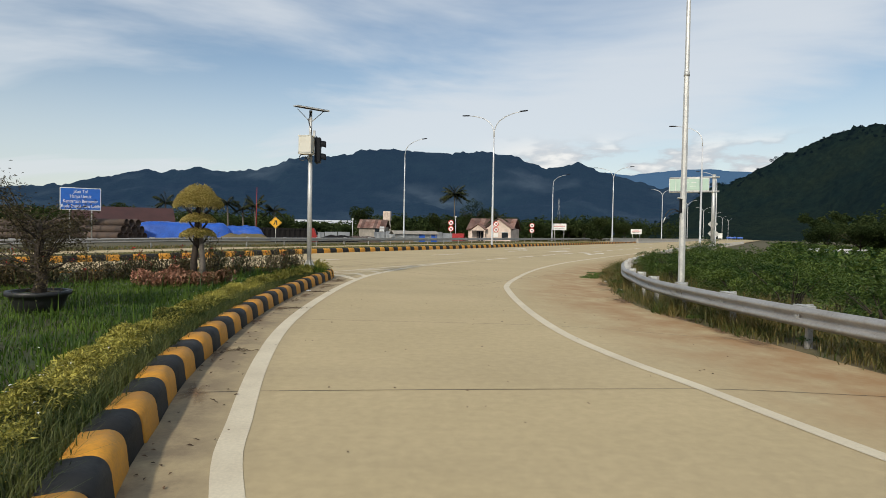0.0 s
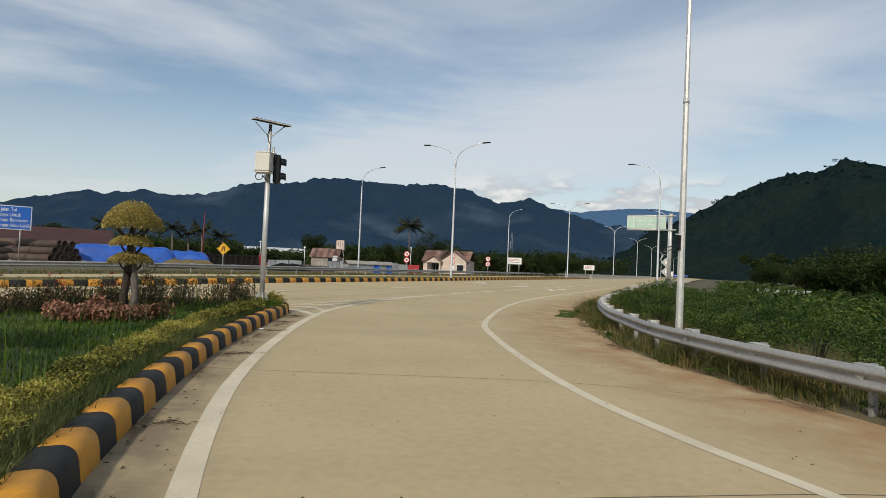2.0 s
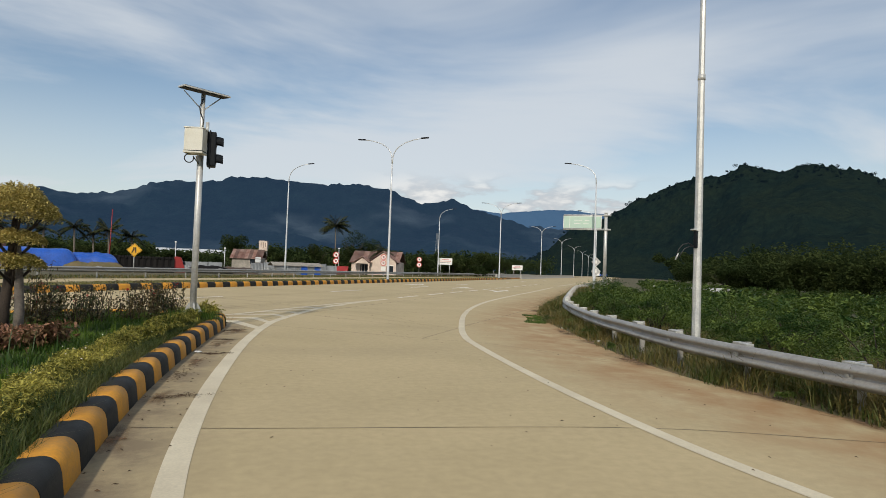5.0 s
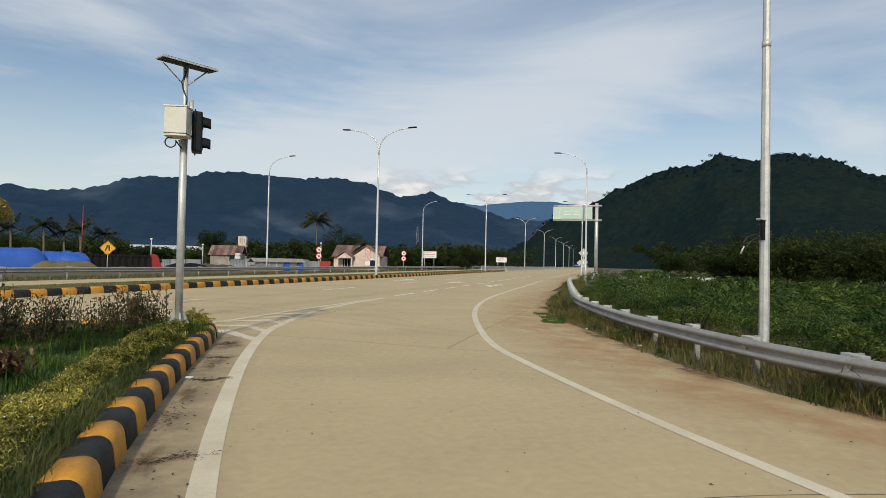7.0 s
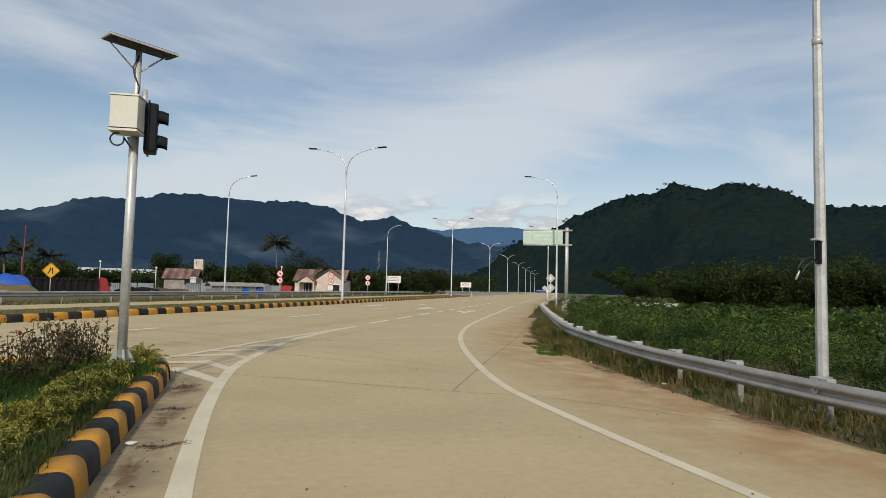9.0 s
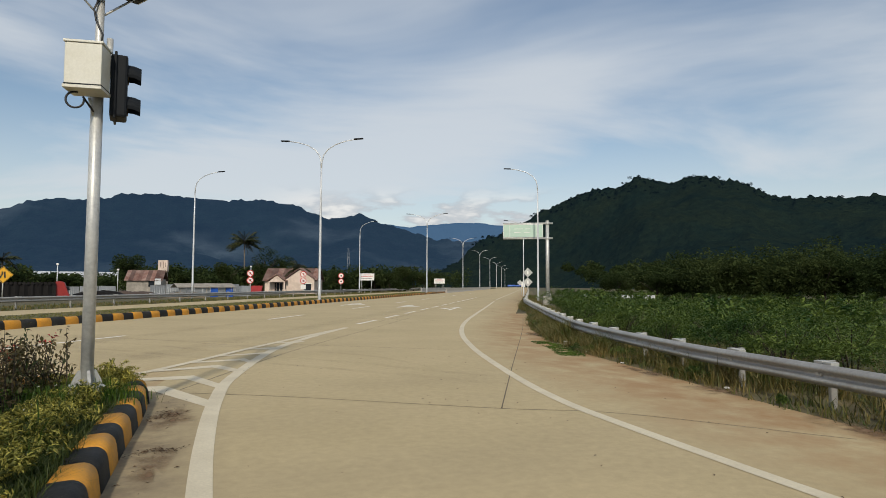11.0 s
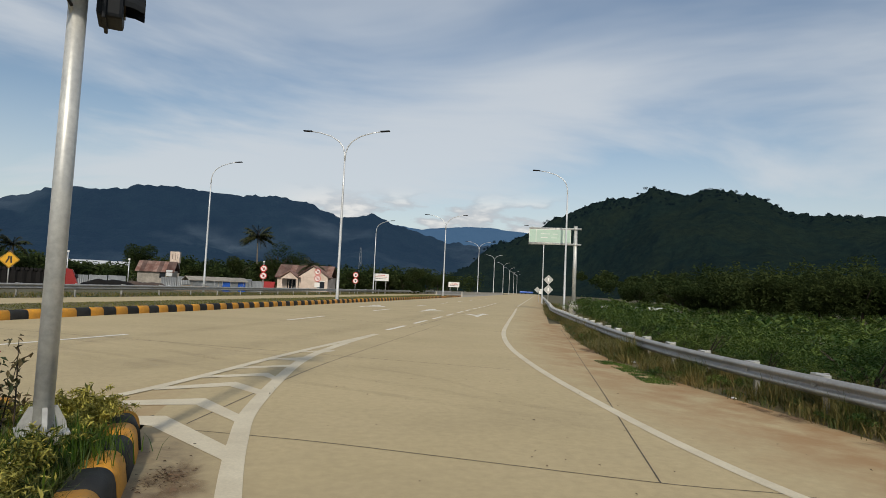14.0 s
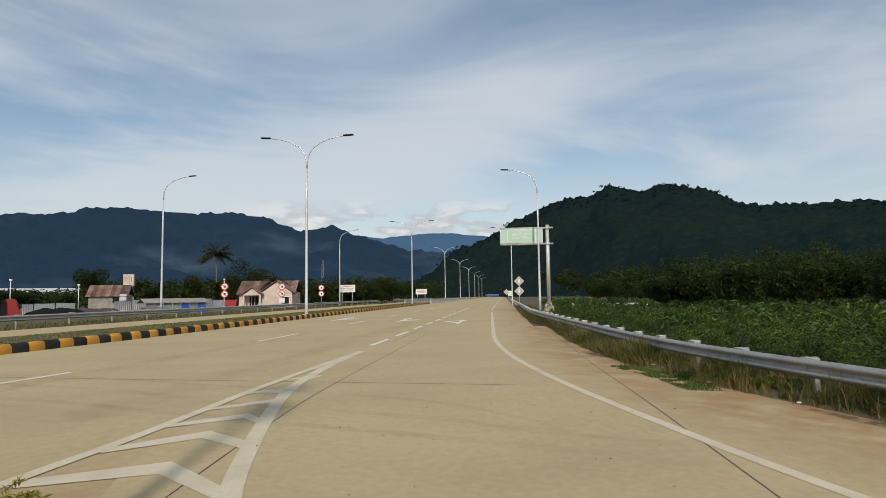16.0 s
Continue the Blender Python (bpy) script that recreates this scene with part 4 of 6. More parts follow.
# the near post, with an open hatch and hanging wires
near = thing("street_lamp", "tall eight-sided galvanised lamp post with an open hatch and loose wires", "street lamp", "", (6.39, 17.74, height(6.39, 17.74)), 0)
bm = bmesh.new()
tube(bm, [(0, 0, -0.1), (0, 0, 5.95), (0, 0, 5.97), (0, 0, 12.0)], [0.092, 0.072, 0.065, 0.045], 8)
for f in bm.faces:
    f.smooth = False
part("post", bm, M["galv"], near)
part("base_plate", boxm((0.45, 0.45, 0.04), (0, 0, 0.02), bevel=0.01), M["galv"], near)
part("collar", tubem([(0, 0, 5.9), (0, 0, 6.02)], 0.08, 8), M["galv"], near)
part("hatch_opening", boxm((0.05, 0.09, 0.36), (-0.075, -0.03, 2.5), bevel=0.01), M["dark"], near)
hatch = part("hatch_hood", boxm((0.12, 0.14, 0.03), (-0.1, -0.03, 2.7), (0, 12, 0), 0.006), M["galv"], near)
part("wire", tubem([(-0.12, -0.03, 2.36), (-0.25, -0.04, 2.42), (-0.38, -0.03, 2.38), (-0.46, -0.02, 2.28), (-0.5, -0.02, 2.16)], 0.013, 6), M["cable"], near)
part("wire", tubem([(-0.12, -0.05, 2.34), (-0.22, -0.08, 2.36), (-0.36, -0.08, 2.3), (-0.42, -0.06, 2.2), (-0.47, -0.05, 2.12)], 0.011, 6), M["cable"], near)
part("connector", tubem([(-0.47, -0.03, 2.2), (-0.53, -0.02, 2.06)], 0.016, 8), M["galv"], near, "small grey wire connector")
lamp_arm(near, -1)

# ---- solar traffic signal on the island ----
sig = thing("traffic_signal", "solar-powered traffic signal on a galvanised pole in the planted island", "traffic light", "", (-4.12, 20.6, 0.32), 0)
sig.scale = (0.94, 0.94, 0.94)
part("footing", boxm((0.34, 0.34, 0.3), (0, 0, -0.05), bevel=0.02), M["concrete"], sig, "pale concrete footing")
part("pole", tubem([(0, 0, 0.1), (0, 0, 2.2), (0, 0, 4.35)], [0.075, 0.074, 0.072], 18), M["galv"], sig)
part("upper_pole", tubem([(0, 0, 3.7), (0, 0, 5.27)], 0.05, 12), M["galv"], sig)
part("pipe_stub", tubem([(0.12, 0.03, 4.1), (0.12, 0.03, 4.62)], 0.04, 10), M["galv"], sig)
for a in (20, 110, 200, 290):
    bm = bmesh.new()
    prism(bm, [(0.06, 0.1), (0.18, 0.1), (0.165, 0.18), (0.1, 0.31), (0.06, 0.31)], -0.018, 0.018)
    g = part("gusset", bm, M["white_post"], sig)
    g.matrix_basis = pose(0, 0, 0, 0, 0, a)
part("base_plate", boxm((0.36, 0.36, 0.025), (0, 0, 0.112), (0, 0, 20), 0.006), M["galv"], sig)
cab = part("cabinet", boxm((0.42, 0.34, 0.52), (-0.07, -0.26, 4.11), (0, 0, -8), 0.012), M["box"], sig, "cream steel cabinet")
part("cabinet_lid", boxm((0.45, 0.37, 0.03), (-0.07, -0.26, 4.385), (0, 0, -8), 0.006), M["box"], cab)
part("cabinet_sill", boxm((0.44, 0.38, 0.04), (-0.07, -0.26, 3.815), (0, 0, -8), 0.006), M["box"], cab)
part("cabinet_gap", boxm((0.425, 0.345, 0.02), (-0.07, -0.26, 3.845), (0, 0, -8)), M["dark"], cab)
part("bracket", tubem([(-0.02, -0.02, 3.5), (-0.06, -0.16, 3.76)], 0.018, 8), M["galv"], cab)
ring = [(-0.2 + 0.1 * math.cos(a), -0.26, 3.69 + 0.1 * math.sin(a)) for a in (math.pi * (0.4 + 1.75 * k / 16) for k in range(17))]
part("cable_loop", tubem(ring + [(-0.02, -0.1, 3.6)], 0.013, 6), M["cable"], sig)
part("cable", tubem([(0.02, -0.06, 5.17), (-0.06, -0.08, 4.95), (-0.03, -0.08, 4.8), (0.05, -0.08, 4.62), (0.03, -0.1, 4.42)], 0.013, 6), M["cable"], sig)
head = part("signal_head", boxm((0.2, 0.34, 0.82), (0.24, 0.05, 3.97), (0, 0, 7), 0.03), M["dark"], sig, "black two-lamp signal head")
part("back_plate", boxm((0.03, 0.4, 0.88), (0.2, 0.05, 3.97), (0, 0, 7), 0.01), M["dark"], head)
for z in (4.16, 3.74):
    bm = bmesh.new()
    pts = []
    for k in range(13):
        a = radians(-20 + 220 * k / 12)
        pts.append((0.14 * math.cos(a), 0.14 * math.sin(a)))
    rings = []
    for q, (depth, drop) in enumerate(((0.0, 0.0), (0.09, -0.005), (0.17, -0.03))):
        rings.append([(bm.verts.new((depth, y * (1 - 0.08 * q), x * 1.0 + drop)), bm.verts.new((depth, y * (0.9 - 0.08 * q), x * 0.9 + drop))) for y, x in pts])
    for ra, rb in zip(rings, rings[1:]):
        for k in range(12):
            for s in (0, 1):
                bm.faces.new((ra[k][s], ra[k + 1][s], rb[k + 1][s], rb[k][s]))
    hood = part("hood", bm, M["dark"], head)
    hood.matrix_basis = pose(0.33, 0.06, z, 0, 0, 7)
    bm = bmesh.new()
    disc(bm, 0.12, (0, 0, 0), 0.03, 20, "x")
    lens = part("signal_lens", bm, M["lens"], head, "dark round lens")
    lens.matrix_basis = pose(0.34, 0.06, z, 0, 0, 7)
pan = part("solar_panel", boxm((1.08, 0.62, 0.035), (0.02, 0, 5.34), (9, 4, 25), 0.006), M["galv"], sig, "aluminium-framed solar panel")
part("solar_cells", boxm((1.03, 0.57, 0.012), (0.02, 0, 5.362), (9, 4, 25)), M["solar"], pan)
part("solar_back", boxm((1.02, 0.56, 0.012), (0.02, 0, 5.317), (9, 4, 25)), M["dark"], pan)
for s in (-1, 1):
    part("brace", tubem([(0, 0, 4.88), (0.4 * s, 0.18 * s, 5.29)], 0.014, 6), M["galv"], sig)

# ---- road signs ----


def letters(text, size, mat, parent, at, turn=(90, 0, 0), name="lettering"):
    cu = bpy.data.curves.new(name, "FONT")
    cu.body, cu.size, cu.align_x, cu.align_y, cu.extrude = text, size, "CENTER", "CENTER", 0.004
    cu.resolution_u = 3
    tmp = new("tmp", cu)
    me = bpy.data.meshes.new_from_object(tmp.evaluated_get(bpy.context.evaluated_depsgraph_get()))
    bpy.data.objects.remove(tmp)
    me.materials.clear()
    me.materials.append(mat)
    ob = part(name, me, None, parent)
    ob.matrix_basis = pose(*at, *turn)
    return ob


def sign(label, at, turn, group="", base=None):
    z = height(*at) if base is None else base
    return thing("road_sign", label, "road sign", group, (*at, z), turn)


def posts_of(ob, xs, top, r=0.045):
    for x in xs:
        part("post", tubem([(x, 0.05, -0.3), (x, 0.05, top)], r, 10), M["white_post"], ob)


blue = sign("large blue motorway notice with white lettering on two posts", (-38.4, 65.8), 30, base=0.2)
posts_of(blue, (-1.0, 1.0), 5.2, 0.07)
part("panel", boxm((3.75, 0.06, 2.35), (0, 0, 4.25), bevel=0.02), M["white"], blue, "white-edged sign panel")
part("face", boxm((3.6, 0.02, 2.2), (0, -0.036, 4.25)), M["blue"], blue, "blue reflective face")
for k, text in enumerate(("Jalan Tol", "Hanya Untuk", "Kendaraan Bermotor", "Roda Empat Atau Lebih")):
    t = letters(text, 0.44, M["white"], blue, (0, -0.056, 5.02 - 0.51 * k))
    t.scale = (0.84, 1.15, 1)

dia = sign("yellow diamond warning sign on a post", (-19.9, 73.3), 12, base=0.2)
posts_of(dia, (0,), 2.2)
part("panel", boxm((1.02, 0.03, 1.02), (0, 0, 2.2), (0, 45, 0), 0.008), M["yellow"], dia)
part("border", boxm((0.96, 0.012, 0.96), (0, -0.015, 2.2), (0, 45, 0)), M["black"], dia)
part("face", boxm((0.9, 0.012, 0.9), (0, -0.022, 2.2), (0, 45, 0)), M["yellow"], dia, "yellow face inside a black border")
for x0, x1 in ((-0.22, -0.06), (0.14, 0.1)):
    bm = bmesh.new()
    prism(bm, [(x0 - 0.05, 1.92), (x0 + 0.06, 1.92), (x1 + 0.07, 2.28), (x1 + 0.07, 2.48), (x1 - 0.05, 2.48), (x1 - 0.05, 2.28)], -0.038, -0.029)
    part("symbol", bm, M["black"], dia)


def ban_sign(at, turn, second_bar, extra=False):
    ob = sign("two round red-edged prohibition signs one above the other", at, turn, "prohibition signs", 0.15)
    posts_of(ob, (0,), 3.2)
    for k, z in enumerate((2.95, 2.05)):
        bm = bmesh.new()
        disc(bm, 0.43, (0, 0, z), 0.03)
        plate = part("plate", bm, M["red"], ob, "red rim")
        bm = bmesh.new()
        disc(bm, 0.34, (0, -0.02, z), 0.014)
        part("face", bm, M["white"], plate, "white face")
        part("symbol", boxm((0.2, 0.012, 0.26), (0.02, -0.031, z), (0, 15 if k else 0, 0), 0.004), M["black"], plate)
        if second_bar:
            part("bar", boxm((0.74, 0.012, 0.07), (0, -0.041, z), (0, 42, 0)), M["red"], plate)
    if extra:
        part("notice", boxm((0.7, 0.03, 0.62), (0, 0, 1.2), bevel=0.006), M["white"], ob, "small white notice plate")


ban_sign((0.9, 94.5), -2, True)
ban_sign((8.05, 98.0), -6, True, True)
ban_sign((15.2, 108.4), -10, False)


def board(at, width, tall, low, turn, label, legs=True):
    ob = sign(label, at, turn, "white boards", 0.15)
    posts_of(ob, (-width * 0.33, width * 0.33), low + tall * 0.5, 0.06)
    part("panel", boxm((width, 0.06, tall), (0, 0, low + tall / 2), bevel=0.015), M["white"], ob)
    for k, (w, m) in enumerate(((0.5, "red"), (0.8, "red"), (0.7, "black"))):
        part("text_bar", boxm((width * w, 0.012, tall * 0.055), (0, -0.037, low + tall * (0.78 - 0.24 * k))), M[m], ob)


board((22.8, 123.5), 2.75, 1.3, 2.35, -14, "white notice board with faded red lines on two posts")
board((45.3, 146.4), 2.5, 1.15, 1.9, -20, "white notice board beside the median barrier")
small_blue = sign("small blue road sign on a thin post", (44.8, 165.0), -18, base=0.15)
posts_of(small_blue, (0,), 2.6)
part("panel", boxm((0.95, 0.04, 1.1), (0, 0, 2.2), bevel=0.01), M["blue"], small_blue)
part("symbol", boxm((0.4, 0.012, 0.5), (0, -0.027, 2.2)), M["white"], small_blue)

gan = sign("pale green overhead direction sign on a cantilever post", (28.95, 67.6), ROAD_TURN, base=0.0)
part("pedestal", boxm((0.9, 0.9, 0.9), (0, 0, 0.1), bevel=0.03), M["concrete"], gan, "concrete pedestal")
part("post", tubem([(0, 0, 0.5), (0, 0, 8.3)], [0.2, 0.17], 18), M["galv"], gan)
part("post_cap", tubem([(0, 0, 8.3), (0, 0, 8.35)], 0.19, 18), M["galv"], gan)
for a in range(0, 360, 60):
    g = part("gusset", prism(bmesh.new(), [(0.17, 0.55), (0.38, 0.55), (0.17, 1.0)], -0.012, 0.012), M["galv"], gan)
    g.matrix_basis = pose(0, 0, 0, 0, 0, a)
for z in (6.52, 8.06):
    part("arm", tubem([(0.55, -0.02, z), (-4.55, -0.02, z)], 0.095, 10), M["galv"], gan)
    part("clamp", tubem([(0, 0, z - 0.13), (0, 0, z + 0.13)], 0.215, 18), M["galv"], gan)
part("panel", boxm((4.1, 0.05, 1.36), (-2.5, -0.14, 7.29), bevel=0.01), M["white"], gan)
part("face", boxm((4.0, 0.015, 1.26), (-2.5, -0.174, 7.29)), M["green"], gan, "bleached green face")
for x in (-3.85, -1.15):
    part("divider", boxm((0.05, 0.012, 1.26), (x, -0.187, 7.29)), M["white"], gan)
for x, z, w in ((-2.95, 7.5, 0.9), (-2.0, 7.5, 0.5), (-3.05, 7.12, 0.7), (-2.1, 7.12, 0.6)):
    part("text_bar", boxm((w, 0.012, 0.06), (x, -0.187, z)), M["white"], gan)

pair = sign("two grey-white diamond signs on one post beside the rail", (39.75, 92.3), -24, base=-0.6)
posts_of(pair, (0,), 4.4, 0.05)
for z in (4.15, 2.75):
    p = part("plate", boxm((1.0, 0.03, 1.0), (0, 0, z), (0, 45, 0), 0.008), M["white_post"], pair)
    part("symbol", boxm((0.2, 0.012, 0.5), (0, -0.022, z)), M["white"], p)
far_sign = sign("small white sign plate on a post by the rail", (52.5, 119.0), -24, base=-0.1)
posts_of(far_sign, (0,), 2.4, 0.045)
part("plate", boxm((0.8, 0.03, 0.8), (-0.3, 0, 2.3), (0, 45, 0), 0.008), M["white_post"], far_sign)
part("notice", boxm((0.75, 0.03, 1.0), (0.35, 0, 2.0), bevel=0.008), M["white"], far_sign)

# ---- beyond the far rail ----


def corrugated(width, rise, waves, amp):
    """A corrugated sheet in x, z."""
    n = waves * 4
    verts, faces = [], []
    for i in range(n + 1):
        x = -width / 2 + width * i / n
        y = amp * math.sin(2 * math.pi * i / 4)
        verts += [(x, y, 0), (x, y, rise), (x, y + 0.01, rise), (x, y + 0.01, 0)]
    for i in range(n):
        a, b = 4 * i, 4 * i + 4
        faces += [(a, b, b + 1, a + 1), (a + 1, b + 1, b + 2, a + 2), (a + 2, b + 2, b + 3, a + 3)]
    return mesh_from("fence_sheet", verts, faces, M["zinc"])


fence = thing("sheet_fence", "grey corrugated zinc fence of leaning sheets", "fence", kind="")
sheet = corrugated(1.8, 1.45, 9, 0.03)
fence_pts, fd = glide([(-19.6, 87.2), (-9.6, 92.5), (-2.0, 96.0), (0.4, 97.4)], 1.85)
for i, ((x, y), (dx, dy)) in enumerate(zip(fence_pts, fd)):
    if i in (4, 5):
        continue
    o = new("fence_sheet", sheet)
    o.parent = fence
    o.matrix_basis = pose(x, y, height(x, y) - 0.1, random.uniform(-2, 2), random.uniform(-1, 1), math.degrees(math.atan2(dy, dx))) @ Matrix.Diagonal((1, 1, random.uniform(0.9, 1.12), 1))


def gable_roof(bm_mat, owner, width, depth, eave, ridge_z, over, centre=(0, 0), sheets=8, name="roof_sheet"):
    """Two slopes of separate overlapping sheets; the ridge runs along x."""
    slope = math.degrees(math.atan2(ridge_z - eave, depth / 2))
    run = math.hypot(depth / 2 + over, (ridge_z - eave) * (1 + 2 * over / depth))
    for s in (-1, 1):
        for k in range(sheets):
            w = (width + 2 * over) / sheets
            x = centre[0] - width / 2 - over + w * (k + 0.5)
            cy = centre[1] + s * (depth / 2 + over) / 2
            cz = (ridge_z + eave - (ridge_z - eave) * 2 * over / depth) / 2
            o = part(name, boxm((w * 1.03, run, 0.05), (x, cy, cz + 0.02 * (k % 2)), (-s * slope, 0, 0)), bm_mat, owner)


# pale house with a gabled porch
house = thing("house", "small cream single-storey house with rusty roof and gabled porch", "house", "", (10.0, 126.5, -0.3), -20)
house.scale = (1.16, 1.16, 1.16)
bm = bmesh.new()
prism(bm, [(-3.9, 0), (3.9, 0), (3.9, 2.5), (-3.9, 2.5)], -2.6, 2.6)
part("wall", bm, M["wall"], house)
gb = bmesh.new()
prism(gb, [(-0.5, 2.45), (4.0, 2.45), (1.75, 4.0)], -3.6, -2.7)
part("gable", gb, M["wall"], house, "pale pink gable wall")
part("front_wall", boxm((4.3, 0.9, 2.5), (1.75, -3.1, 1.25)), M["wall"], house)
gable_roof(M["rust"], house, 7.6, 5.2, 2.5, 4.25, 0.4, sheets=9)
for s in (-1, 1):
    part("gable_roof", boxm((3.1, 2.6, 0.1), (1.75 + s * 1.3, -2.6, 3.3), (0, s * 34.5, 0)), M["rust"], house)
    part("porch_roof", boxm((1.85, 2.0, 0.1), (-1.6 + s * 0.75, -3.6, 2.75), (0, s * 34, 0)), M["rust"], house)
bm = bmesh.new()
prism(bm, [(-2.9, 2.1), (-0.3, 2.1), (-1.6, 3.05)], -4.35, -4.2)
part("porch_gable", bm, M["wall"], house)
for x in (-2.75, -0.45):
    part("porch_column", boxm((0.22, 0.22, 2.2), (x, -4.28, 1.1), bevel=0.02), M["wall"], house)
part("doorway", boxm((1.5, 0.1, 1.75), (-1.6, -2.63, 1.1)), M["glass"], house)
for x in (-2.1, -1.6, -1.1):
    part("mullion", boxm((0.08, 0.06, 1.75), (x, -2.7, 1.1)), M["wall"], house)
win = part("window", boxm((1.1, 0.1, 1.0), (2.9, -3.55, 1.35)), M["glass"], house)
part("window_frame", boxm((1.25, 0.06, 0.1), (2.9, -3.6, 1.9)), M["white"], win)
part("window_sill", boxm((1.25, 0.14, 0.08), (2.9, -3.62, 0.82)), M["white"], win)

tent = thing("awning", "dark red canvas awning beside the cream house", "awning", "", (2.3, 112.5, -0.1), -15)
gable_roof(M["red_paint"], tent, 2.4, 2.2, 0.3, 1.55, 0.05, sheets=2, name="canvas")

shed = thing("shed", "grey board shed with a patched rusty roof", "shed", "", (-13.1, 114.0, 0.2), -6)
shed.scale = (0.86, 1, 1)
bm = bmesh.new()
prism(bm, [(-2.7, 0), (2.7, 0), (2.7, 2.2), (-2.7, 2.2)], -2.0, 2.0)
part("wall", bm, M["shed"], shed)
gable_roof(M["rust"], shed, 5.4, 4.0, 2.2, 3.55, 0.35, sheets=9)
part("window", boxm((0.9, 0.08, 0.8), (1.2, -2.02, 1.5)), M["glass"], shed)
part("hanging_cloth", boxm((1.0, 0.05, 0.9), (2.3, -2.3, 1.85), bevel=0.02), M["sheet_white"], shed, "pale cloth on a line")

tank = thing("water_tank", "weathered cream water tank on a steel frame", "water tank", "", (-11.9, 126.5, 0.0), -4)
part("tank", boxm((1.5, 1.4, 1.9), (0, 0, 4.8), bevel=0.05), M["wall"], tank)
for x in (-0.6, 0.6):
    for y in (-0.55, 0.55):
        part("leg", tubem([(x, y, -0.1), (x, y, 3.9)], 0.07, 8), M["shed"], tank)
for x in (-0.35, 0.1, 0.45):
    part("rust_stripe", boxm((0.07, 0.02, 1.2 - abs(x)), (x, -0.715, 4.95)), M["rust"], tank)

ware = thing("warehouse", "long low warehouse under a dark red-brown roof", "warehouse", "", (-50.5, 97.5, 0.0), 29)
bm = bmesh.new()
prism(bm, [(-6.5, 0), (6.5, 0), (6.5, 2.7), (-6.5, 2.7)], -4, 4)
part("wall", bm, M["shed"], ware)
gable_roof(M["brown_roof"], ware, 13, 8, 2.7, 4.7, 0.5, sheets=8)
ware2 = copy_thing(ware, pose(-69, 84, -0.2, 0, 0, 36))
ware2["label"] = "long low brown-roofed building beside the pipe yard"
for at, w, turn in (((-62, 312), 44, 8), ((-20, 330), 34, 4), ((-165, 250), 40, 30), ((-120, 285), 40, 22)):
    f = thing("factory_hall", "distant long hall with a pale sheet roof", "hall", "distant halls", (*at, 0), turn)
    part("wall", boxm((w, 14, 5.0), (0, 0, 2.5)), M["shed"], f)
    gable_roof(M["sheet_white"], f, w, 14, 5.0, 7.0, 0.5, sheets=6)

# pipes, tarpaulin, machine
yard = "stacked pipes in the yard"


def pipe(at, turn, length, r, mat, label, rise=0.0):
    ob = thing("steel_pipe", label, "pipe", yard, at, turn)
    bm = bmesh.new()
    n = 20
    for rad0, rad1 in ((r, r * 0.92),):
        ringv = []
        for x in (-length / 2, length / 2):
            ringv.append([[bm.verts.new((x, q * math.cos(2 * math.pi * k / n), q * math.sin(2 * math.pi * k / n))) for k in range(n)] for q in (rad0, rad1)])
        (a0, a1), (b0, b1) = ringv
        for k in range(n):
            j = (k + 1) % n
            for quad in ((a0[k], b0[k], b0[j], a0[j]), (a1[k], a1[j], b1[j], b1[k]), (a0[k], a0[j], a1[j], a1[k]), (b0[k], b1[k], b1[j], b0[j])):
                f = bm.faces.new(quad)
                f.smooth = True
    part("pipe_wall", bm, M[mat], ob)
    return ob


seed_pipe = pipe((0, 0, 0), 0, 9.0, 0.42, "pipe", "rusty large-bore steel pipe stacked in the yard")
k = 0
for row, count in enumerate((5, 4, 3)):
    for i in range(count):
        off = (i - (count - 1) / 2) * 0.86
        x, y = -36.3 + off * 0.35, 68.8 + off * 0.94
        m = pose(x - 2.5 * 0.94, y + 2.5 * 0.2, 0.58 + row * 0.73, 0, 0, 168 + random.uniform(-3, 3))
        if k == 0:
            seed_pipe.matrix_basis = m
        else:
            copy_thing(seed_pipe, m)
        k += 1
long_pipe = pipe((0, 0, 0), 0, 17.0, 0.36, "pipe", "long rusty pipe in a low stack beside the sign")
k = 0
for row, count in enumerate((5, 4, 3)):
    for i in range(count):
        off = (i - (count - 1) / 2) * 0.74
        m = pose(-44.6 - 0.53 * off + random.uniform(-0.6, 0.6), 66.2 + 0.85 * off, 0.52 + row * 0.63, 0, 0, 32 + random.uniform(-0.6, 0.6))
        if k == 0:
            long_pipe.matrix_basis = m
        else:
            copy_thing(long_pipe, m)
        k += 1
cover = thing("covered_stack", "long stack hung with black sheeting under a row of pipe ends", "stack", "", (-21.2, 81.0, 0.1), 14)
bm = bmesh.new()
n = 40
for i in range(n):
    x0, x1 = -3.4 + 6.8 * i / n, -3.4 + 6.8 * (i + 1) / n
    y0, y1 = -1.2 + 0.08 * math.sin(i * 1.7), -1.2 + 0.08 * math.sin((i + 1) * 1.7)
    q = [bm.verts.new(c) for c in ((x0, y0 - 0.15, -0.1), (x1, y1 - 0.15, -0.1), (x1, y1, 1.5), (x0, y0, 1.5), (x0, 1.2, 1.55), (x1, 1.2, 1.55))]
    bm.faces.new((q[0], q[1], q[2], q[3])), bm.faces.new((q[3], q[2], q[5], q[4]))
bmesh.ops.remove_doubles(bm, verts=bm.verts, dist=0.001)
part("sheeting", bm, M["pipe_black"], cover)
part("side_sheet", boxm((6.7, 2.2, 1.5), (0, 0.05, 0.68)), M["pipe_black"], cover)
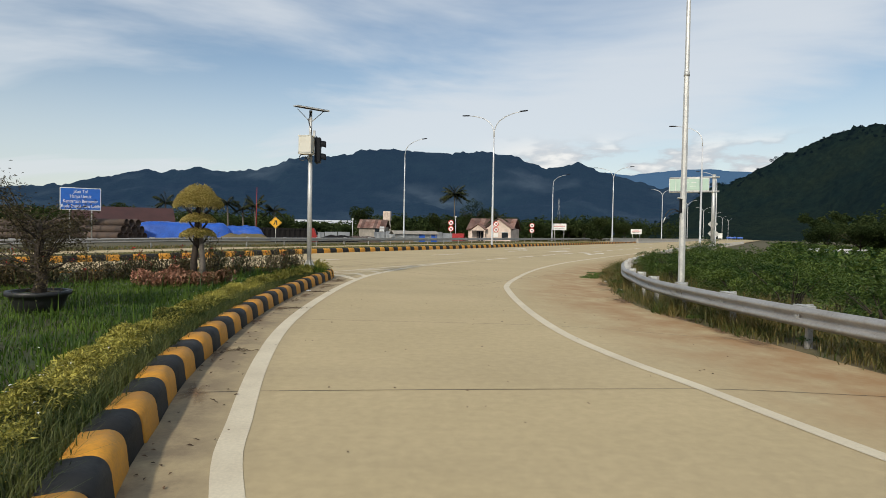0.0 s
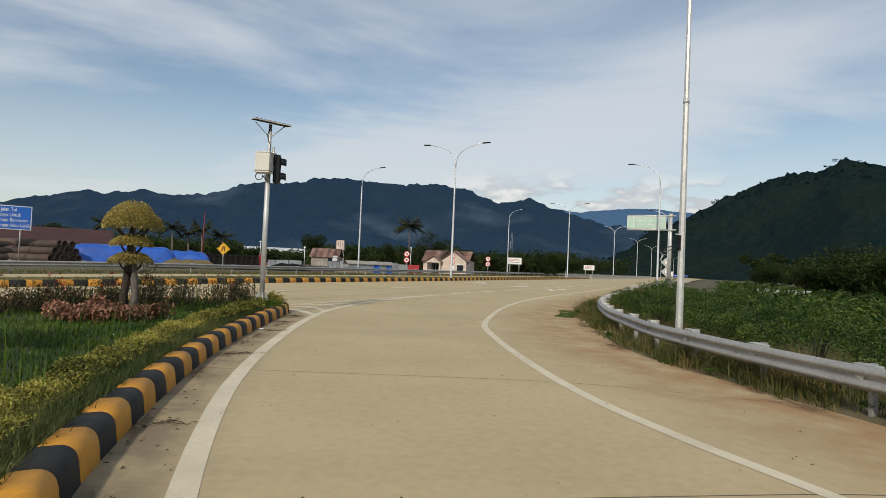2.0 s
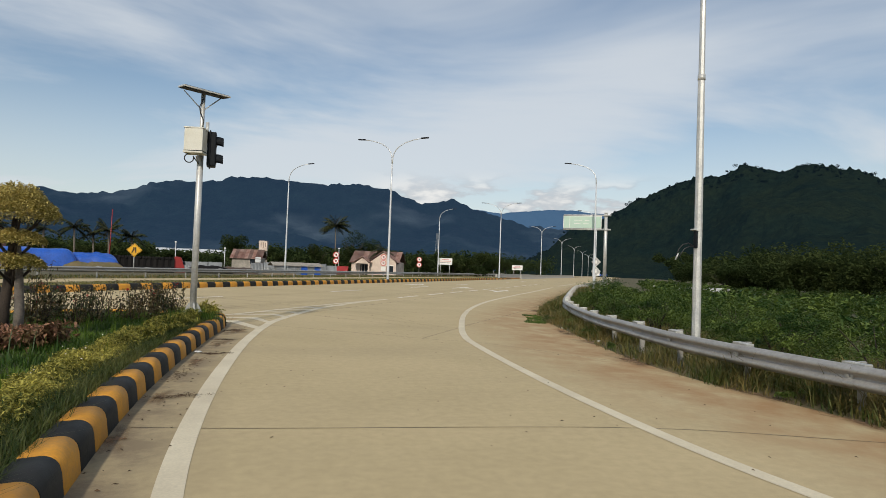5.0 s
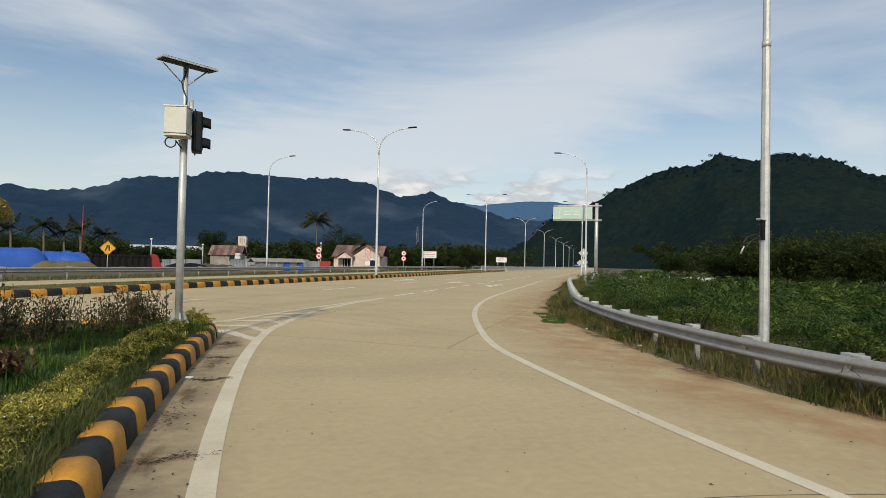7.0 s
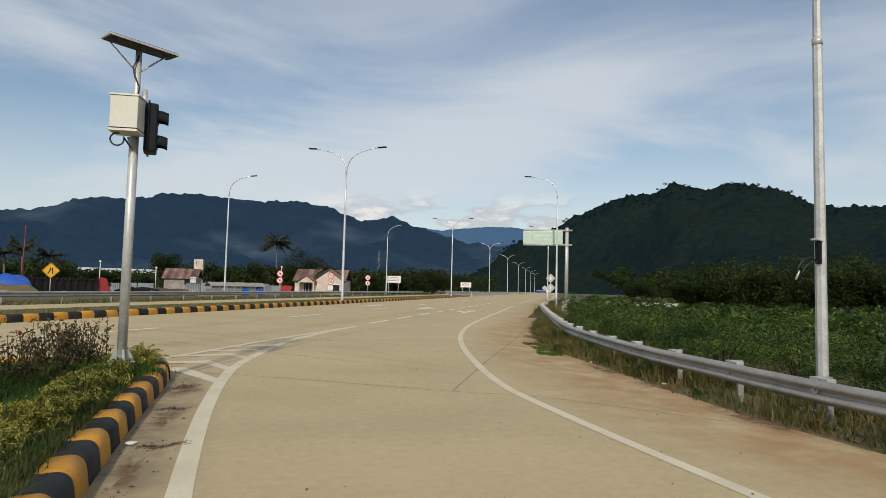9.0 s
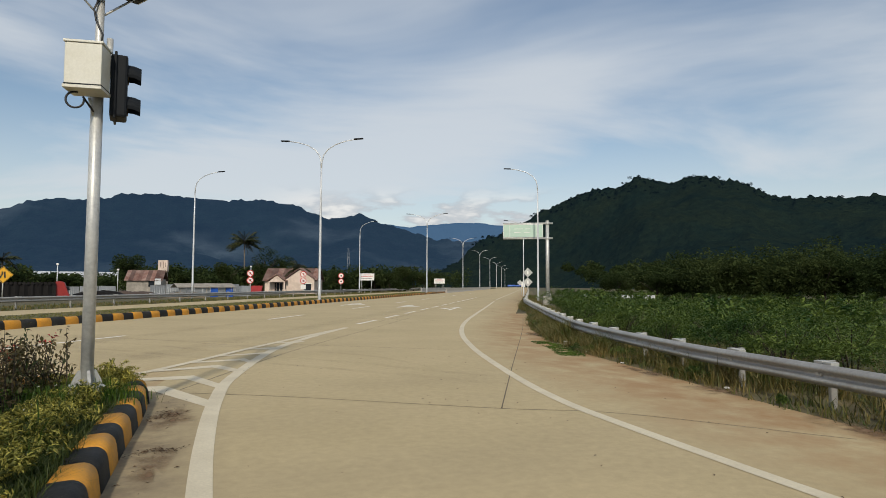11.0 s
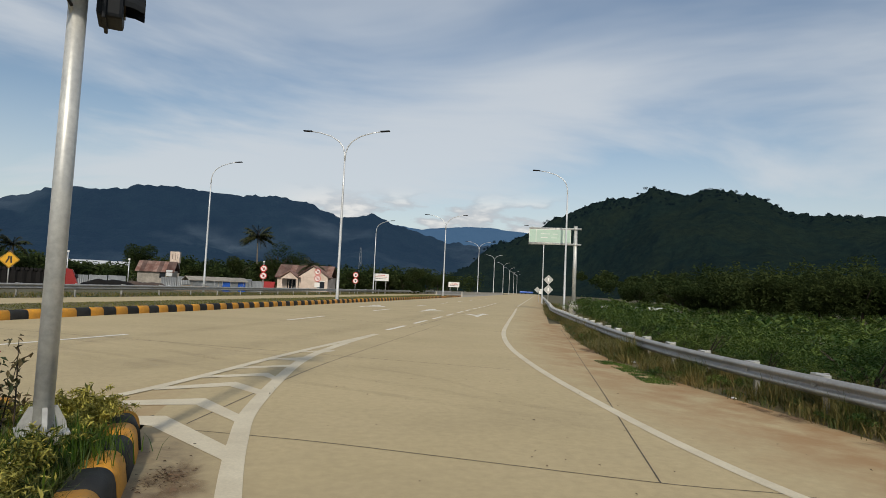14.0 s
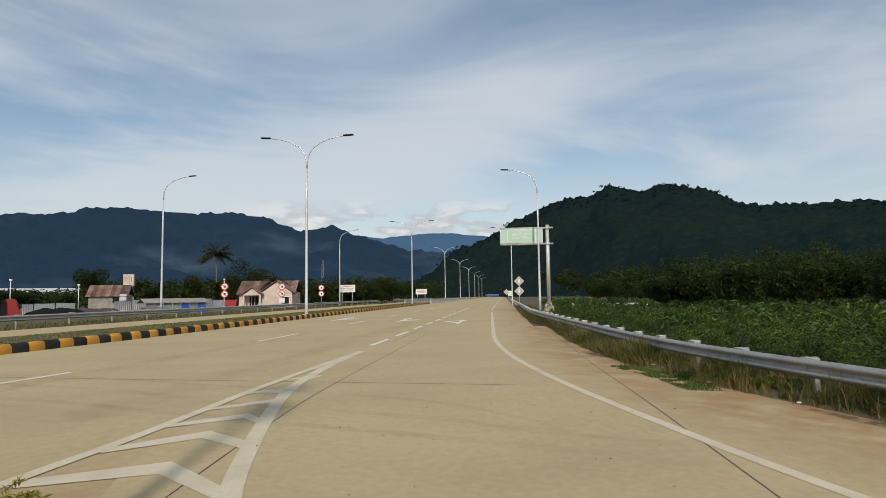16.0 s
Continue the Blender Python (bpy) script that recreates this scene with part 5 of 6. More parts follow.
for i in range(20):
    part("pipe_end", tubem([(-3.25 + 0.34 * i, -1.3, 1.6), (-3.25 + 0.34 * i, 1.2, 1.6)], 0.155, 10), M["pipe_black"], cover)
cab_red = thing("machine_cab", "red painted machine end beside the black pipes", "machine", "", (-17.4, 82.0, 0.1), 10)
bm = bmesh.new()
prism(bm, [(-0.55, 0), (0.75, 0), (0.65, 0.5), (0.2, 1.75), (-0.35, 1.85), (-0.55, 1.7)], -1.2, 1.2)
bmesh.ops.bevel(bm, geom=list(bm.edges), offset=0.06, segments=2, affect="EDGES")
part("body", bm, M["red_paint"], cab_red)
part("window", boxm((0.3, 1.6, 0.4), (0.52, 0, 1.1), (0, -20, 0), 0.03), M["glass"], cab_red)


def heap(name, label, category, at, size, turn, mat, seed, sag=0.35, flat=2.4):
    """A heap or a draped sheet with uneven folds."""
    n, m = 48, 20
    verts, faces = [], []
    for i in range(n + 1):
        for j in range(m + 1):
            s, t = i / n * 2 - 1, j / m * 2 - 1
            q = Vector((s * 2.2, t * 1.2, seed))
            e = max(0.0, 1 - abs(t) ** flat) ** 0.6 * max(0.0, 1 - abs(s) ** (2 * flat)) ** 0.7
            h = size[2] * e * (1 - sag * (0.5 + 0.5 * noise.fractal(q * 1.1, 0.8, 2, 3))) + 0.06 * noise.noise(q * 6)
            verts.append((s * size[0] / 2, t * size[1] / 2, max(-0.1, h) - 0.05))
    for i in range(n):
        for j in range(m):
            a = i * (m + 1) + j
            faces.append((a, a + m + 1, a + m + 2, a + 1))
    ob = tagged(new(name, mesh_from(name, verts, faces, M[mat], True)), label, category)
    ob.matrix_basis = pose(*at, 0, 0, turn)
    return ob


heap("tarpaulin", "bright blue tarpaulin draped over a long stack", "tarpaulin", (-31.2, 74.6, 0.2), (10.5, 4.2, 2.25), 24, "tarp", 1.3, 0.14, 7)
heap("tarpaulin", "sagging blue tarpaulin at the end of the stack", "tarpaulin", (-26.9, 77.1, 0.2), (8.8, 3.4, 1.95), 20, "tarp", 5.7, 0.32, 6)
heap("earth_mound", "low mound of earth grown over with dry grass", "earth heap", (-24.2, 75.2, 0.1), (6.0, 2.6, 1.15), 18, "verge", 9.1)
heap("earth_mound", "dark heap of scrap and soil by the fence", "earth heap", (-11.5, 86.5, 0.1), (5.0, 2.4, 0.95), 22, "pipe", 12.4)
heap("earth_mound", "grey heap of rubble in front of the fence", "earth heap", (-6.5, 88.5, 0.1), (4.2, 2.2, 0.75), 24, "earth", 15.2)
heap("scrap_heap", "dark heap of scrap sheets before the fence", "scrap heap", (-14.6, 85.0, 0.1), (5.5, 2.2, 1.05), 20, "pipe_black", 22.0)
for i in range(9):
    q = fence_pts[2] + np.array((i * 1.1 + random.uniform(-0.3, 0.3), i * 0.45 - 3.2 + random.uniform(-0.6, 0.6)))
    tagged(part("plank", boxm((random.uniform(1.0, 2.4), 0.25, 0.07), (0, 0, 0), (random.uniform(-6, 6), random.uniform(-14, 14), random.uniform(0, 180)), 0.01), M["sheet_white" if i % 3 == 0 else "shed"]), "loose weathered plank lying in the yard", "plank", "loose planks").matrix_basis = pose(float(q[0]), float(q[1]), height(float(q[0]), float(q[1])) + 0.3)
stall = thing("stall", "low stall hung with blue plastic sheets", "stall", "", (-4.6, 92.4, 0.0), 20)
gable_roof(M["shed"], stall, 6.5, 2.4, 1.35, 1.75, 0.2, sheets=6)
for i in range(7):
    part("plastic_sheet", boxm((0.85, 0.06, 1.2), (-2.8 + i * 0.93, -1.1, 0.72), (random.uniform(-4, 4), 0, random.uniform(-8, 8)), 0.02), M["tarp" if i in (4, 6) else "zinc"], stall)
for x in (-3, 0, 3):
    part("stall_post", tubem([(x, -1.1, 0), (x, -1.1, 1.4)], 0.05, 6), M["shed"], stall)
mast = thing("mast", "thin red-painted steel mast", "mast", "", (-25.4, 83.5, 0.0), 0)
part("pole", tubem([(0, 0, 0), (0.1, 0, 7.2)], [0.06, 0.04], 8), M["red_paint"], mast)
for at, h in (((-22.9, 105.2), 4.2), ((-16.6, 111.0), 3.7), ((2.0, 118.0), 4.6)):
    o = thing("yard_lamp", "short pale lamp pole in the yard", "lamp", "yard lamps", (*at, 0.0), 0)
    part("pole", tubem([(0, 0, 0), (0, 0, h)], 0.06, 8), M["lamp_grey"], o)
    part("lantern", boxm((0.3, 0.3, 0.22), (0, 0, h + 0.05), bevel=0.05), M["white"], o)
for at, turn in (((133, 284), -28), ((139, 290), -28), ((128, 277), -24)):
    o = thing("blue_canopy", "small bright blue canopy far down the road", "canopy", "far canopies", (*at, -0.1), turn)
    part("canopy", boxm((2.6, 2.2, 0.8), (0, 0, 1.7), bevel=0.35), M["tarp"], o)
    for x in (-0.9, 0.9):
        part("pole", tubem([(x, 0, 0), (x, 0, 1.6)], 0.07, 6), M["white_post"], o)
pylon = thing("lattice_mast", "thin grey lattice mast in front of the mountains", "mast", "", (70, 380, 0), 10)
for x in (-1.2, 1.2):
    part("leg", tubem([(x, 0, 0), (x * 0.25, 0, 24)], 0.1, 6), M["zinc"], pylon)
for k in range(6):
    w = 1.2 * (1 - 0.75 * k / 6)
    part("brace", tubem([(-w, 0, 4 * k), (w * 0.85, 0, 4 * k + 4)], 0.06, 5), M["zinc"], pylon)
wall_far = thing("low_wall", "long low white wall beyond the bushes", "wall", "", (70, 92, -0.9), -35)
for i in range(2):
    part("wall_panel", boxm((5.9, 0.2, 0.9), (i * 6.0 - 15, 0, 0.55), bevel=0.02), M["sheet_white"], wall_far)

# ---- plants ----


def leaf_mesh(name, centres, length, width, mat, seed, up=0.35, spreadz=1.0, fold=0.25):
    """Many small pointed leaves, each two triangles folded along its rib, turned every way."""
    r = np.random.default_rng(seed)
    c = np.asarray(centres, float)
    n = len(c)
    a = r.uniform(0, 2 * np.pi, n)
    tilt = r.normal(up, 0.45, n)
    d = np.stack([np.cos(a) * np.cos(tilt), np.sin(a) * np.cos(tilt), np.sin(tilt) * spreadz], 1)
    s = np.stack([-np.sin(a), np.cos(a), r.normal(0, 0.35, n)], 1)
    s /= np.linalg.norm(s, axis=1)[:, None]
    L = (np.asarray(length) * r.uniform(0.65, 1.3, n))[:, None]
    W = (np.asarray(width) * r.uniform(0.7, 1.2, n))[:, None]
    nrm = np.cross(d, s)
    p0, p2 = c - d * L / 2, c + d * L / 2 - np.array((0, 0, 1)) * L * 0.1
    p1, p3 = c + s * W / 2 + nrm * W * fold, c - s * W / 2 + nrm * W * fold
    verts = np.stack([p0, p1, p2, p3], 1).reshape(-1, 3)
    i = np.arange(n) * 4
    faces = np.concatenate([np.stack([i, i + 1, i + 2], 1), np.stack([i, i + 2, i + 3], 1)])
    return mesh_from(name, verts, faces, mat)


def blade_mesh(name, roots, tall, wide, mat, seed, lean=0.35):
    """Grass: each blade bends over in two steps."""
    r = np.random.default_rng(seed)
    p = np.asarray(roots, float)
    n = len(p)
    a = r.uniform(0, 2 * np.pi, n)
    h = (np.asarray(tall) * r.uniform(0.5, 1.25, n))[:, None]
    w = wide * r.uniform(0.7, 1.3, n)[:, None]
    d = np.stack([np.cos(a), np.sin(a), np.zeros(n)], 1)
    s = np.stack([-np.sin(a), np.cos(a), np.zeros(n)], 1)
    k = np.abs(r.normal(0, lean, n))[:, None] * h
    z = np.array((0, 0, 1.0))
    v = np.stack([p - s * w / 2, p + s * w / 2, p + z * h * 0.6 + d * k * 0.35 + s * w * 0.35, p + z * h * 0.6 + d * k * 0.35 - s * w * 0.35, p + z * h + d * k], 1).reshape(-1, 3)
    i = np.arange(n) * 5
    f = np.concatenate([np.stack([i, i + 1, i + 2], 1), np.stack([i, i + 2, i + 3], 1), np.stack([i + 3, i + 2, i + 4], 1)])
    return mesh_from(name, v, f, mat)


def along(pts, n, r, lo, hi, t0=0.0, t1=1.0):
    """n random places beside a curve, lo to hi metres to its left."""
    xy, d = glide(pts, 0.1)
    i = (r.uniform(t0, t1, n) * (len(xy) - 1)).astype(int)
    o = r.uniform(lo, hi, n)
    side = np.stack([-d[i, 1], d[i, 0]], 1)
    q = xy[i] + side * o[:, None] + r.normal(0, 0.03, (n, 2))
    return q, o, i * 0.1


def lumps(x, y, scale, seed):
    return np.array([noise.noise(Vector((a * scale, b * scale, seed))) for a, b in zip(x, y)])


def stuff(name, me, label, category, mat=None):
    return tagged(part(name, me, mat), label, category, kind="stuff")


def clump(c, rad, tall, count, r):
    """Leaf places of one bush: several lobes, denser towards their tops."""
    out = []
    lobes = max(3, int(rad * 5))
    for _ in range(lobes):
        la, lr = r.uniform(0, 2 * math.pi), rad * r.uniform(0.1, 0.75)
        lc = np.array((c[0] + lr * math.cos(la), c[1] + lr * math.sin(la), c[2] + tall * r.uniform(0.35, 0.8)))
        m = max(3, count // lobes)
        d = r.normal(0, 1, (m, 3))
        d /= np.linalg.norm(d, axis=1)[:, None]
        d[:, 2] = np.abs(d[:, 2]) * 1.0 - 0.25
        out.append(lc + d * np.array((rad * 0.5, rad * 0.5, tall * 0.36)) * r.beta(4, 1.2, m)[:, None])
    return np.concatenate(out)


def spray(c, rad, tall, count, r):
    """Leaf places of a feathery bush: twigs arch up and out and hang over at their ends."""
    twigs = max(5, count // 26)
    a, lean, hgt = r.uniform(0, 2 * np.pi, twigs), r.beta(1.6, 1.4, twigs), r.uniform(0.6, 1.1, twigs)
    k = r.integers(0, twigs, count)
    t = r.beta(2.6, 1.1, count)
    out = rad * lean[k] * t ** 1.3
    z = tall * hgt[k] * (np.sin(t * (1.25 + 0.75 * lean[k]))) * (1 - 0.28 * lean[k])
    p = np.stack([c[0] + out * np.cos(a[k]), c[1] + out * np.sin(a[k]), c[2] + z], 1)
    return p + r.normal(0, 0.055 * rad, (count, 3)) * np.array((1, 1, 0.5))


BED = 0.2
r4 = np.random.default_rng(41)
# lawn
a_xy, _ = glide(isl_left, 0.2)
b_xy, _ = glide(isl_right, 0.2)
pick = lambda c, t: np.stack([np.interp(t, np.linspace(0, 1, len(c)), c[:, k]) for k in (0, 1)], 1)
n = 84000
t, s = r4.uniform(0.18, 0.97, n), r4.beta(2.2, 1.0, n)
xy = pick(a_xy, t) * (1 - s)[:, None] + pick(b_xy, t) * s[:, None]
keep = (np.hypot(xy[:, 0], xy[:, 1] - 8) < 17) & (xy[:, 1] > -0.5) & (s < 0.955)
xy = xy[keep]
tuft = 0.105 + 0.08 * lumps(xy[:, 0], xy[:, 1], 1.3, 3.0)
stuff("lawn_grass", blade_mesh("lawn_grass", np.stack([xy[:, 0], xy[:, 1], height_np(xy[:, 0], xy[:, 1]) + BED - 0.01], 1), tuft, 0.0135, M["grass"], 5, 0.95), "dense green lawn grass on the island", "grass")
k = r4.choice(len(xy), 450, replace=False)
stuff("tall_grass", blade_mesh("tall_grass", np.stack([xy[k, 0], xy[k, 1], height_np(xy[k, 0], xy[k, 1]) + BED], 1), 0.42, 0.016, M["grass"], 6, 0.25), "scattered taller grass stalks in the lawn", "grass")

# clipped low hedge behind the kerb, in uneven cushions
n = 100000
xy, o, run = along(KERB + [(-3.95, 22.35)], n, r4, 0.5, 1.08, 0.2, 1.0)
grown = smooth_np(run, 9, 24)
mid = 1 - ((o - 0.74 - 0.04 * grown) / (0.26 + 0.06 * grown)) ** 2
lump = lumps(run, o * 2, 1.6, 8.0) + 0.6 * lumps(run * 3, o * 6, 1.4, 2.0)
top = np.clip(0.08 + 0.11 * mid + 0.14 * lump, 0.03, 0.42) * (0.86 + 0.14 * grown)
deep = r4.beta(4, 1.2, n)
z = height_np(xy[:, 0], xy[:, 1]) + BED + top * deep
ok = (mid + 0.5 * lump) > r4.uniform(-0.1, 0.5, n)
stuff("low_hedge", leaf_mesh("low_hedge", np.stack([xy[ok, 0], xy[ok, 1], z[ok]], 1), 0.058, 0.0135, M["hedge"], 9, 0.5), "low hedge of narrow yellow-green leaves behind the kerb", "hedge")
n = 22000
xy, o, run = along(KERB, n, r4, 0.25, 0.62, 0.2, 1.0)
stuff("dry_edge_grass", blade_mesh("dry_edge_grass", np.stack([xy[:, 0], xy[:, 1], height_np(xy[:, 0], xy[:, 1]) + BED - 0.01], 1), 0.16, 0.008, M["edge_grass"], 10, 1.0), "dry matted grass between hedge and kerb", "grass")
n = 70
xy, o, run = along(KERB, n, r4, 0.45, 0.9, 0.25, 1.0)
stuff("small_blossom", leaf_mesh("small_blossom", np.stack([xy[:, 0], xy[:, 1], height_np(xy[:, 0], xy[:, 1]) + BED + r4.uniform(0.2, 0.42, n)], 1), 0.024, 0.02, M["litter"], 11, 0.2), "tiny white blossoms on the hedge", "flower")

q = np.concatenate([spray((-3.98 + dx, 21.55 + dy, BED), 0.3, tl, 620, r4) for dx, dy, tl in ((0, 0, 0.43), (0.12, -0.3, 0.3), (-0.2, 0.1, 0.34), (0.1, 0.22, 0.26), (0.02, -0.6, 0.28))])
base_xy = np.array((-4.12, 20.55)) + r4.normal(0, 0.26, (1500, 2))
stuff("pole_grass", blade_mesh("pole_grass", np.stack([base_xy[:, 0], base_xy[:, 1], np.full(1500, BED)], 1), 0.26, 0.01, M["grass"], 16, 0.5), "tufts of grass round the foot of the signal pole", "grass")
q = np.concatenate([q] + [spray((-4.03 - 0.06 * math.sin(k * 2.1), 16.6 + 0.42 * k, BED), 0.32, 0.3 + 0.06 * math.sin(k * 1.7), 420, r4) for k in range(11)])
stuff("corner_bush", leaf_mesh("corner_bush", q, 0.075, 0.017, M["hedge"], 15, 0.6), "loose yellow-green bush at the tip of the island", "bush")

# leafy plants with dark stems towards the far edge of the island
BACK_ROW = [(-4.55, 21.3), (-5.5, 20.3), (-6.8, 18.9), (-9.2, 15.6), (-12.5, 10.9), (-15.5, 6.5), (-18, 2)]
leafy, petals, stems = [], [], bmesh.new()
xy, o, run = along(BACK_ROW, 560, r4, -0.9, 0.5)
gap = lumps(run, o, 0.55, 4.0)
for (x, y), g in zip(xy, gap):
    if g < -0.5:
        continue
    hgt = r4.uniform(0.45, 0.9) * (1 + 0.3 * g) * (1.1 if x > -6.8 else 0.88)
    zb = height(x, y) + BED
    for q in range(r4.integers(2, 5)):
        lx, ly = r4.normal(0, 0.17, 2)
        hh = hgt * r4.uniform(0.6, 1.1)
        tube(stems, [(x, y, zb - 0.02), (x + lx * 0.5, y + ly * 0.5, zb + hh * 0.5), (x + lx, y + ly, zb + hh)], [0.008, 0.006, 0.003], 3, False)
        m = 26
        f = r4.uniform(0.1, 1.03, m)
        leafy.append(np.stack([x + lx * f + r4.normal(0, 0.06, m), y + ly * f + r4.normal(0, 0.06, m), zb + hh * f], 1))
        if r4.random() < 0.1:
            petals.append(np.stack([x + lx + r4.normal(0, 0.025, 7), y + ly + r4.normal(0, 0.025, 7), zb + hh + r4.normal(0, 0.03, 7)], 1))
stuff("flower_bed_leaf", leaf_mesh("flower_bed_leaf", np.concatenate(leafy), 0.085, 0.034, M["flower_leaf"], 12, 0.7), "dark leafy flowering plants in an open row", "plant")
stuff("flower_bed_stem", stems, "thin dark stems of the flowering plants", "plant", M["bark"])
stuff("flower", leaf_mesh("flower", np.concatenate(petals), 0.05, 0.045, M["petal"], 13, 0.4), "small red flowers on the leafy plants", "flower")
n = 8600
xy, o, run = along([(-4.95, 16.45), (-5.4, 16.25), (-6.2, 15.8), (-7.0, 15.3)], n, r4, -0.45, 0.6)
g = lumps(xy[:, 0], xy[:, 1], 1.8, 6.0)
ragged = (run / 1.17 - 1) ** 2 + ((o - 0.08) / 0.55) ** 2 < 0.75 + 0.9 * g
xy, g, n = xy[ragged], g[ragged], int(ragged.sum())
z = height_np(xy[:, 0], xy[:, 1]) + BED + np.clip(0.26 + 0.34 * g, 0.05, 0.55) * r4.beta(2.5, 1.2, n)
stuff("red_leaf_bed", leaf_mesh("red_leaf_bed", np.stack([xy[:, 0], xy[:, 1], z], 1), 0.12, 0.045, M["red_leaf"], 14, 0.6), "low bed of red-brown leaved plants round the clipped tree", "plant")

# the clipped tree: rounded tiers on two trunks
top_tree = thing("topiary_tree", "clipped ornamental tree with three yellow-green rounded tiers", "tree", "", (-6.03, 16.75, BED), 0)
top_tree.scale = (0.82, 0.82, 0.82)
part("trunk", tubem([(-0.12, 0, -0.05), (-0.13, 0, 0.6), (-0.08, 0.02, 1.2), (-0.02, 0, 2.35)], [0.12, 0.1, 0.085, 0.05], 10), M["bark"], top_tree)
part("trunk", tubem([(0.14, -0.05, -0.05), (0.16, -0.05, 0.6), (0.1, -0.02, 1.3), (0.05, 0, 1.9)], [0.1, 0.085, 0.075, 0.04], 10), M["bark_pale"], top_tree, "paler second trunk")
for q, (zc, rad, tall, count) in enumerate(((2.28, 0.7, 0.68, 10000), (1.86, 0.5, 0.28, 3600), (1.4, 0.52, 0.3, 3800))):
    a, e, w = r4.uniform(0, 2 * np.pi, count), r4.uniform(0, 1, count) ** 0.5, r4.beta(5, 1.3, count)
    lum = np.array([noise.noise(Vector((math.cos(x) * 2, math.sin(x) * 2, y * 2 + q * 5))) for x, y in zip(a, e)])
    rr = rad * e * (1 + 0.13 * lum)
    zz = zc + tall * np.sqrt(np.maximum(0, 1 - e ** 2)) * w * (1 + 0.2 * lum) - 0.06 * (1 - w) - 0.05 * e * r4.random(count)
    part("leaf_tier", leaf_mesh("leaf_tier", np.stack([rr * np.cos(a), rr * np.sin(a), zz], 1), 0.07, 0.028, M["topiary"], 20 + q, 0.4), None, top_tree)
    for b in range(6):
        ang = b * 1.05 + q
        part("branch", tubem([(0, 0, zc - 0.35), (0.5 * rad * math.cos(ang), 0.5 * rad * math.sin(ang), zc - 0.08), (0.6 * rad * math.cos(ang), 0.6 * rad * math.sin(ang), zc + 0.04)], [0.03, 0.02, 0.01], 5), M["bark"], top_tree)

# the potted tree
POT = (-6.3, 11.2)
pot = thing("potted_tree", "sparse twisted ornamental tree in a wide black pot", "potted tree", "", (*POT, BED - 0.02), 0)
pot.scale = (0.82, 0.82, 0.92)
bm = bmesh.new()
prof_pot = [(0.36, 0.0), (0.45, 0.2), (0.5, 0.3), (0.56, 0.31), (0.56, 0.38), (0.49, 0.38), (0.46, 0.3)]
ringv = [[bm.verts.new((q * math.cos(2 * math.pi * k / 28), q * math.sin(2 * math.pi * k / 28), z)) for k in range(28)] for q, z in prof_pot]
for ra, rb in zip(ringv, ringv[1:]):
    for k in range(28):
        f = bm.faces.new((ra[k], ra[(k + 1) % 28], rb[(k + 1) % 28], rb[k]))
        f.smooth = True
bm.faces.new(ringv[0][::-1])
part("pot", bm, M["pot"], pot, "wide black plastic pot")
bm = bmesh.new()
disc(bm, 0.465, (0, 0, 0.31), 0.03, 24, "z")
part("soil", bm, M["lawn_soil"], pot)
part("trunk", tubem([(0, 0, 0.3), (0.05, 0.02, 0.6), (-0.03, 0.03, 0.95), (0.04, 0, 1.3), (0.0, 0, 1.6)], [0.14, 0.1, 0.085, 0.06, 0.035], 10), M["bark"], pot)
tips = []
for q in range(38):
    ang, rise = r4.uniform(0, 2 * math.pi), r4.uniform(0.55, 1.55)
    reach = r4.uniform(0.35, 1.0) * (1.15 - 0.3 * abs(rise - 1.1))
    p0 = Vector((0, 0, rise))
    p1 = p0 + Vector((math.cos(ang) * reach * 0.5, math.sin(ang) * reach * 0.5, r4.uniform(0.0, 0.3)))
    p2 = p0 + Vector((math.cos(ang) * reach, math.sin(ang) * reach, r4.uniform(0.05, 0.75)))
    part("twig", tubem([p0, p1, p2], [0.02, 0.012, 0.005], 4, False), M["bark"], pot)
    m = 140
    f = r4.uniform(0.35, 1.05, m)[:, None]
    tips.append(np.array(p1)[None] * (1 - f) + np.array(p2)[None] * f + r4.normal(0, 0.12, (m, 3)))
part("foliage", leaf_mesh("foliage", np.concatenate(tips), 0.065, 0.028, M["bonsai"], 31, 0.3), None, pot, "sparse small olive leaves")
hang = [np.array((0.1, -0.2, 0.55)) + r4.normal(0, (0.3, 0.3, 0.12), (260, 3))]
part("creeper", leaf_mesh("creeper", np.concatenate(hang), 0.07, 0.03, M["bonsai"], 32, 0.3), None, pot)

# dry grass under the guard rail, thin grass on the median
n = 98000
edge_line_pts = RIGHT_EDGE + [xy_of(u, 15.35) for u in (5, 25, 45)]
xy, o, run = along(edge_line_pts, n, r4, -1.7, 0.12, 0.12, 1.0)
g = lumps(run, o, 0.7, 5.0) + 0.5 * lumps(run * 3, o * 3, 0.8, 1.0)
ok = r4.random(n) < np.clip(0.72 + 1.3 * g - 0.9 * np.exp(-((0.12 - o) / 0.16)), 0.04, 1)
xy, g, o = xy[ok], g[ok], o[ok]
tall = np.clip(0.31 + 0.28 * g, 0.1, 0.6) * (0.45 + 0.55 * smooth_np(-o, -0.1, 0.35) + 0.35 * smooth_np(-o, 0.3, 0.7))
stuff("verge_grass", blade_mesh("verge_grass", np.stack([xy[:, 0], xy[:, 1], height_np(xy[:, 0], xy[:, 1]) - 0.03], 1), tall, 0.016, M["dry_grass"], 41, 1.3), "straggling half-dry grass under the guard rail", "grass")
turf, _, _ = along([(5.75, 25.9), (6.2, 26.9), (6.75, 28.6), (6.9, 29.9)], 5200, r4, -0.4, 0.28)
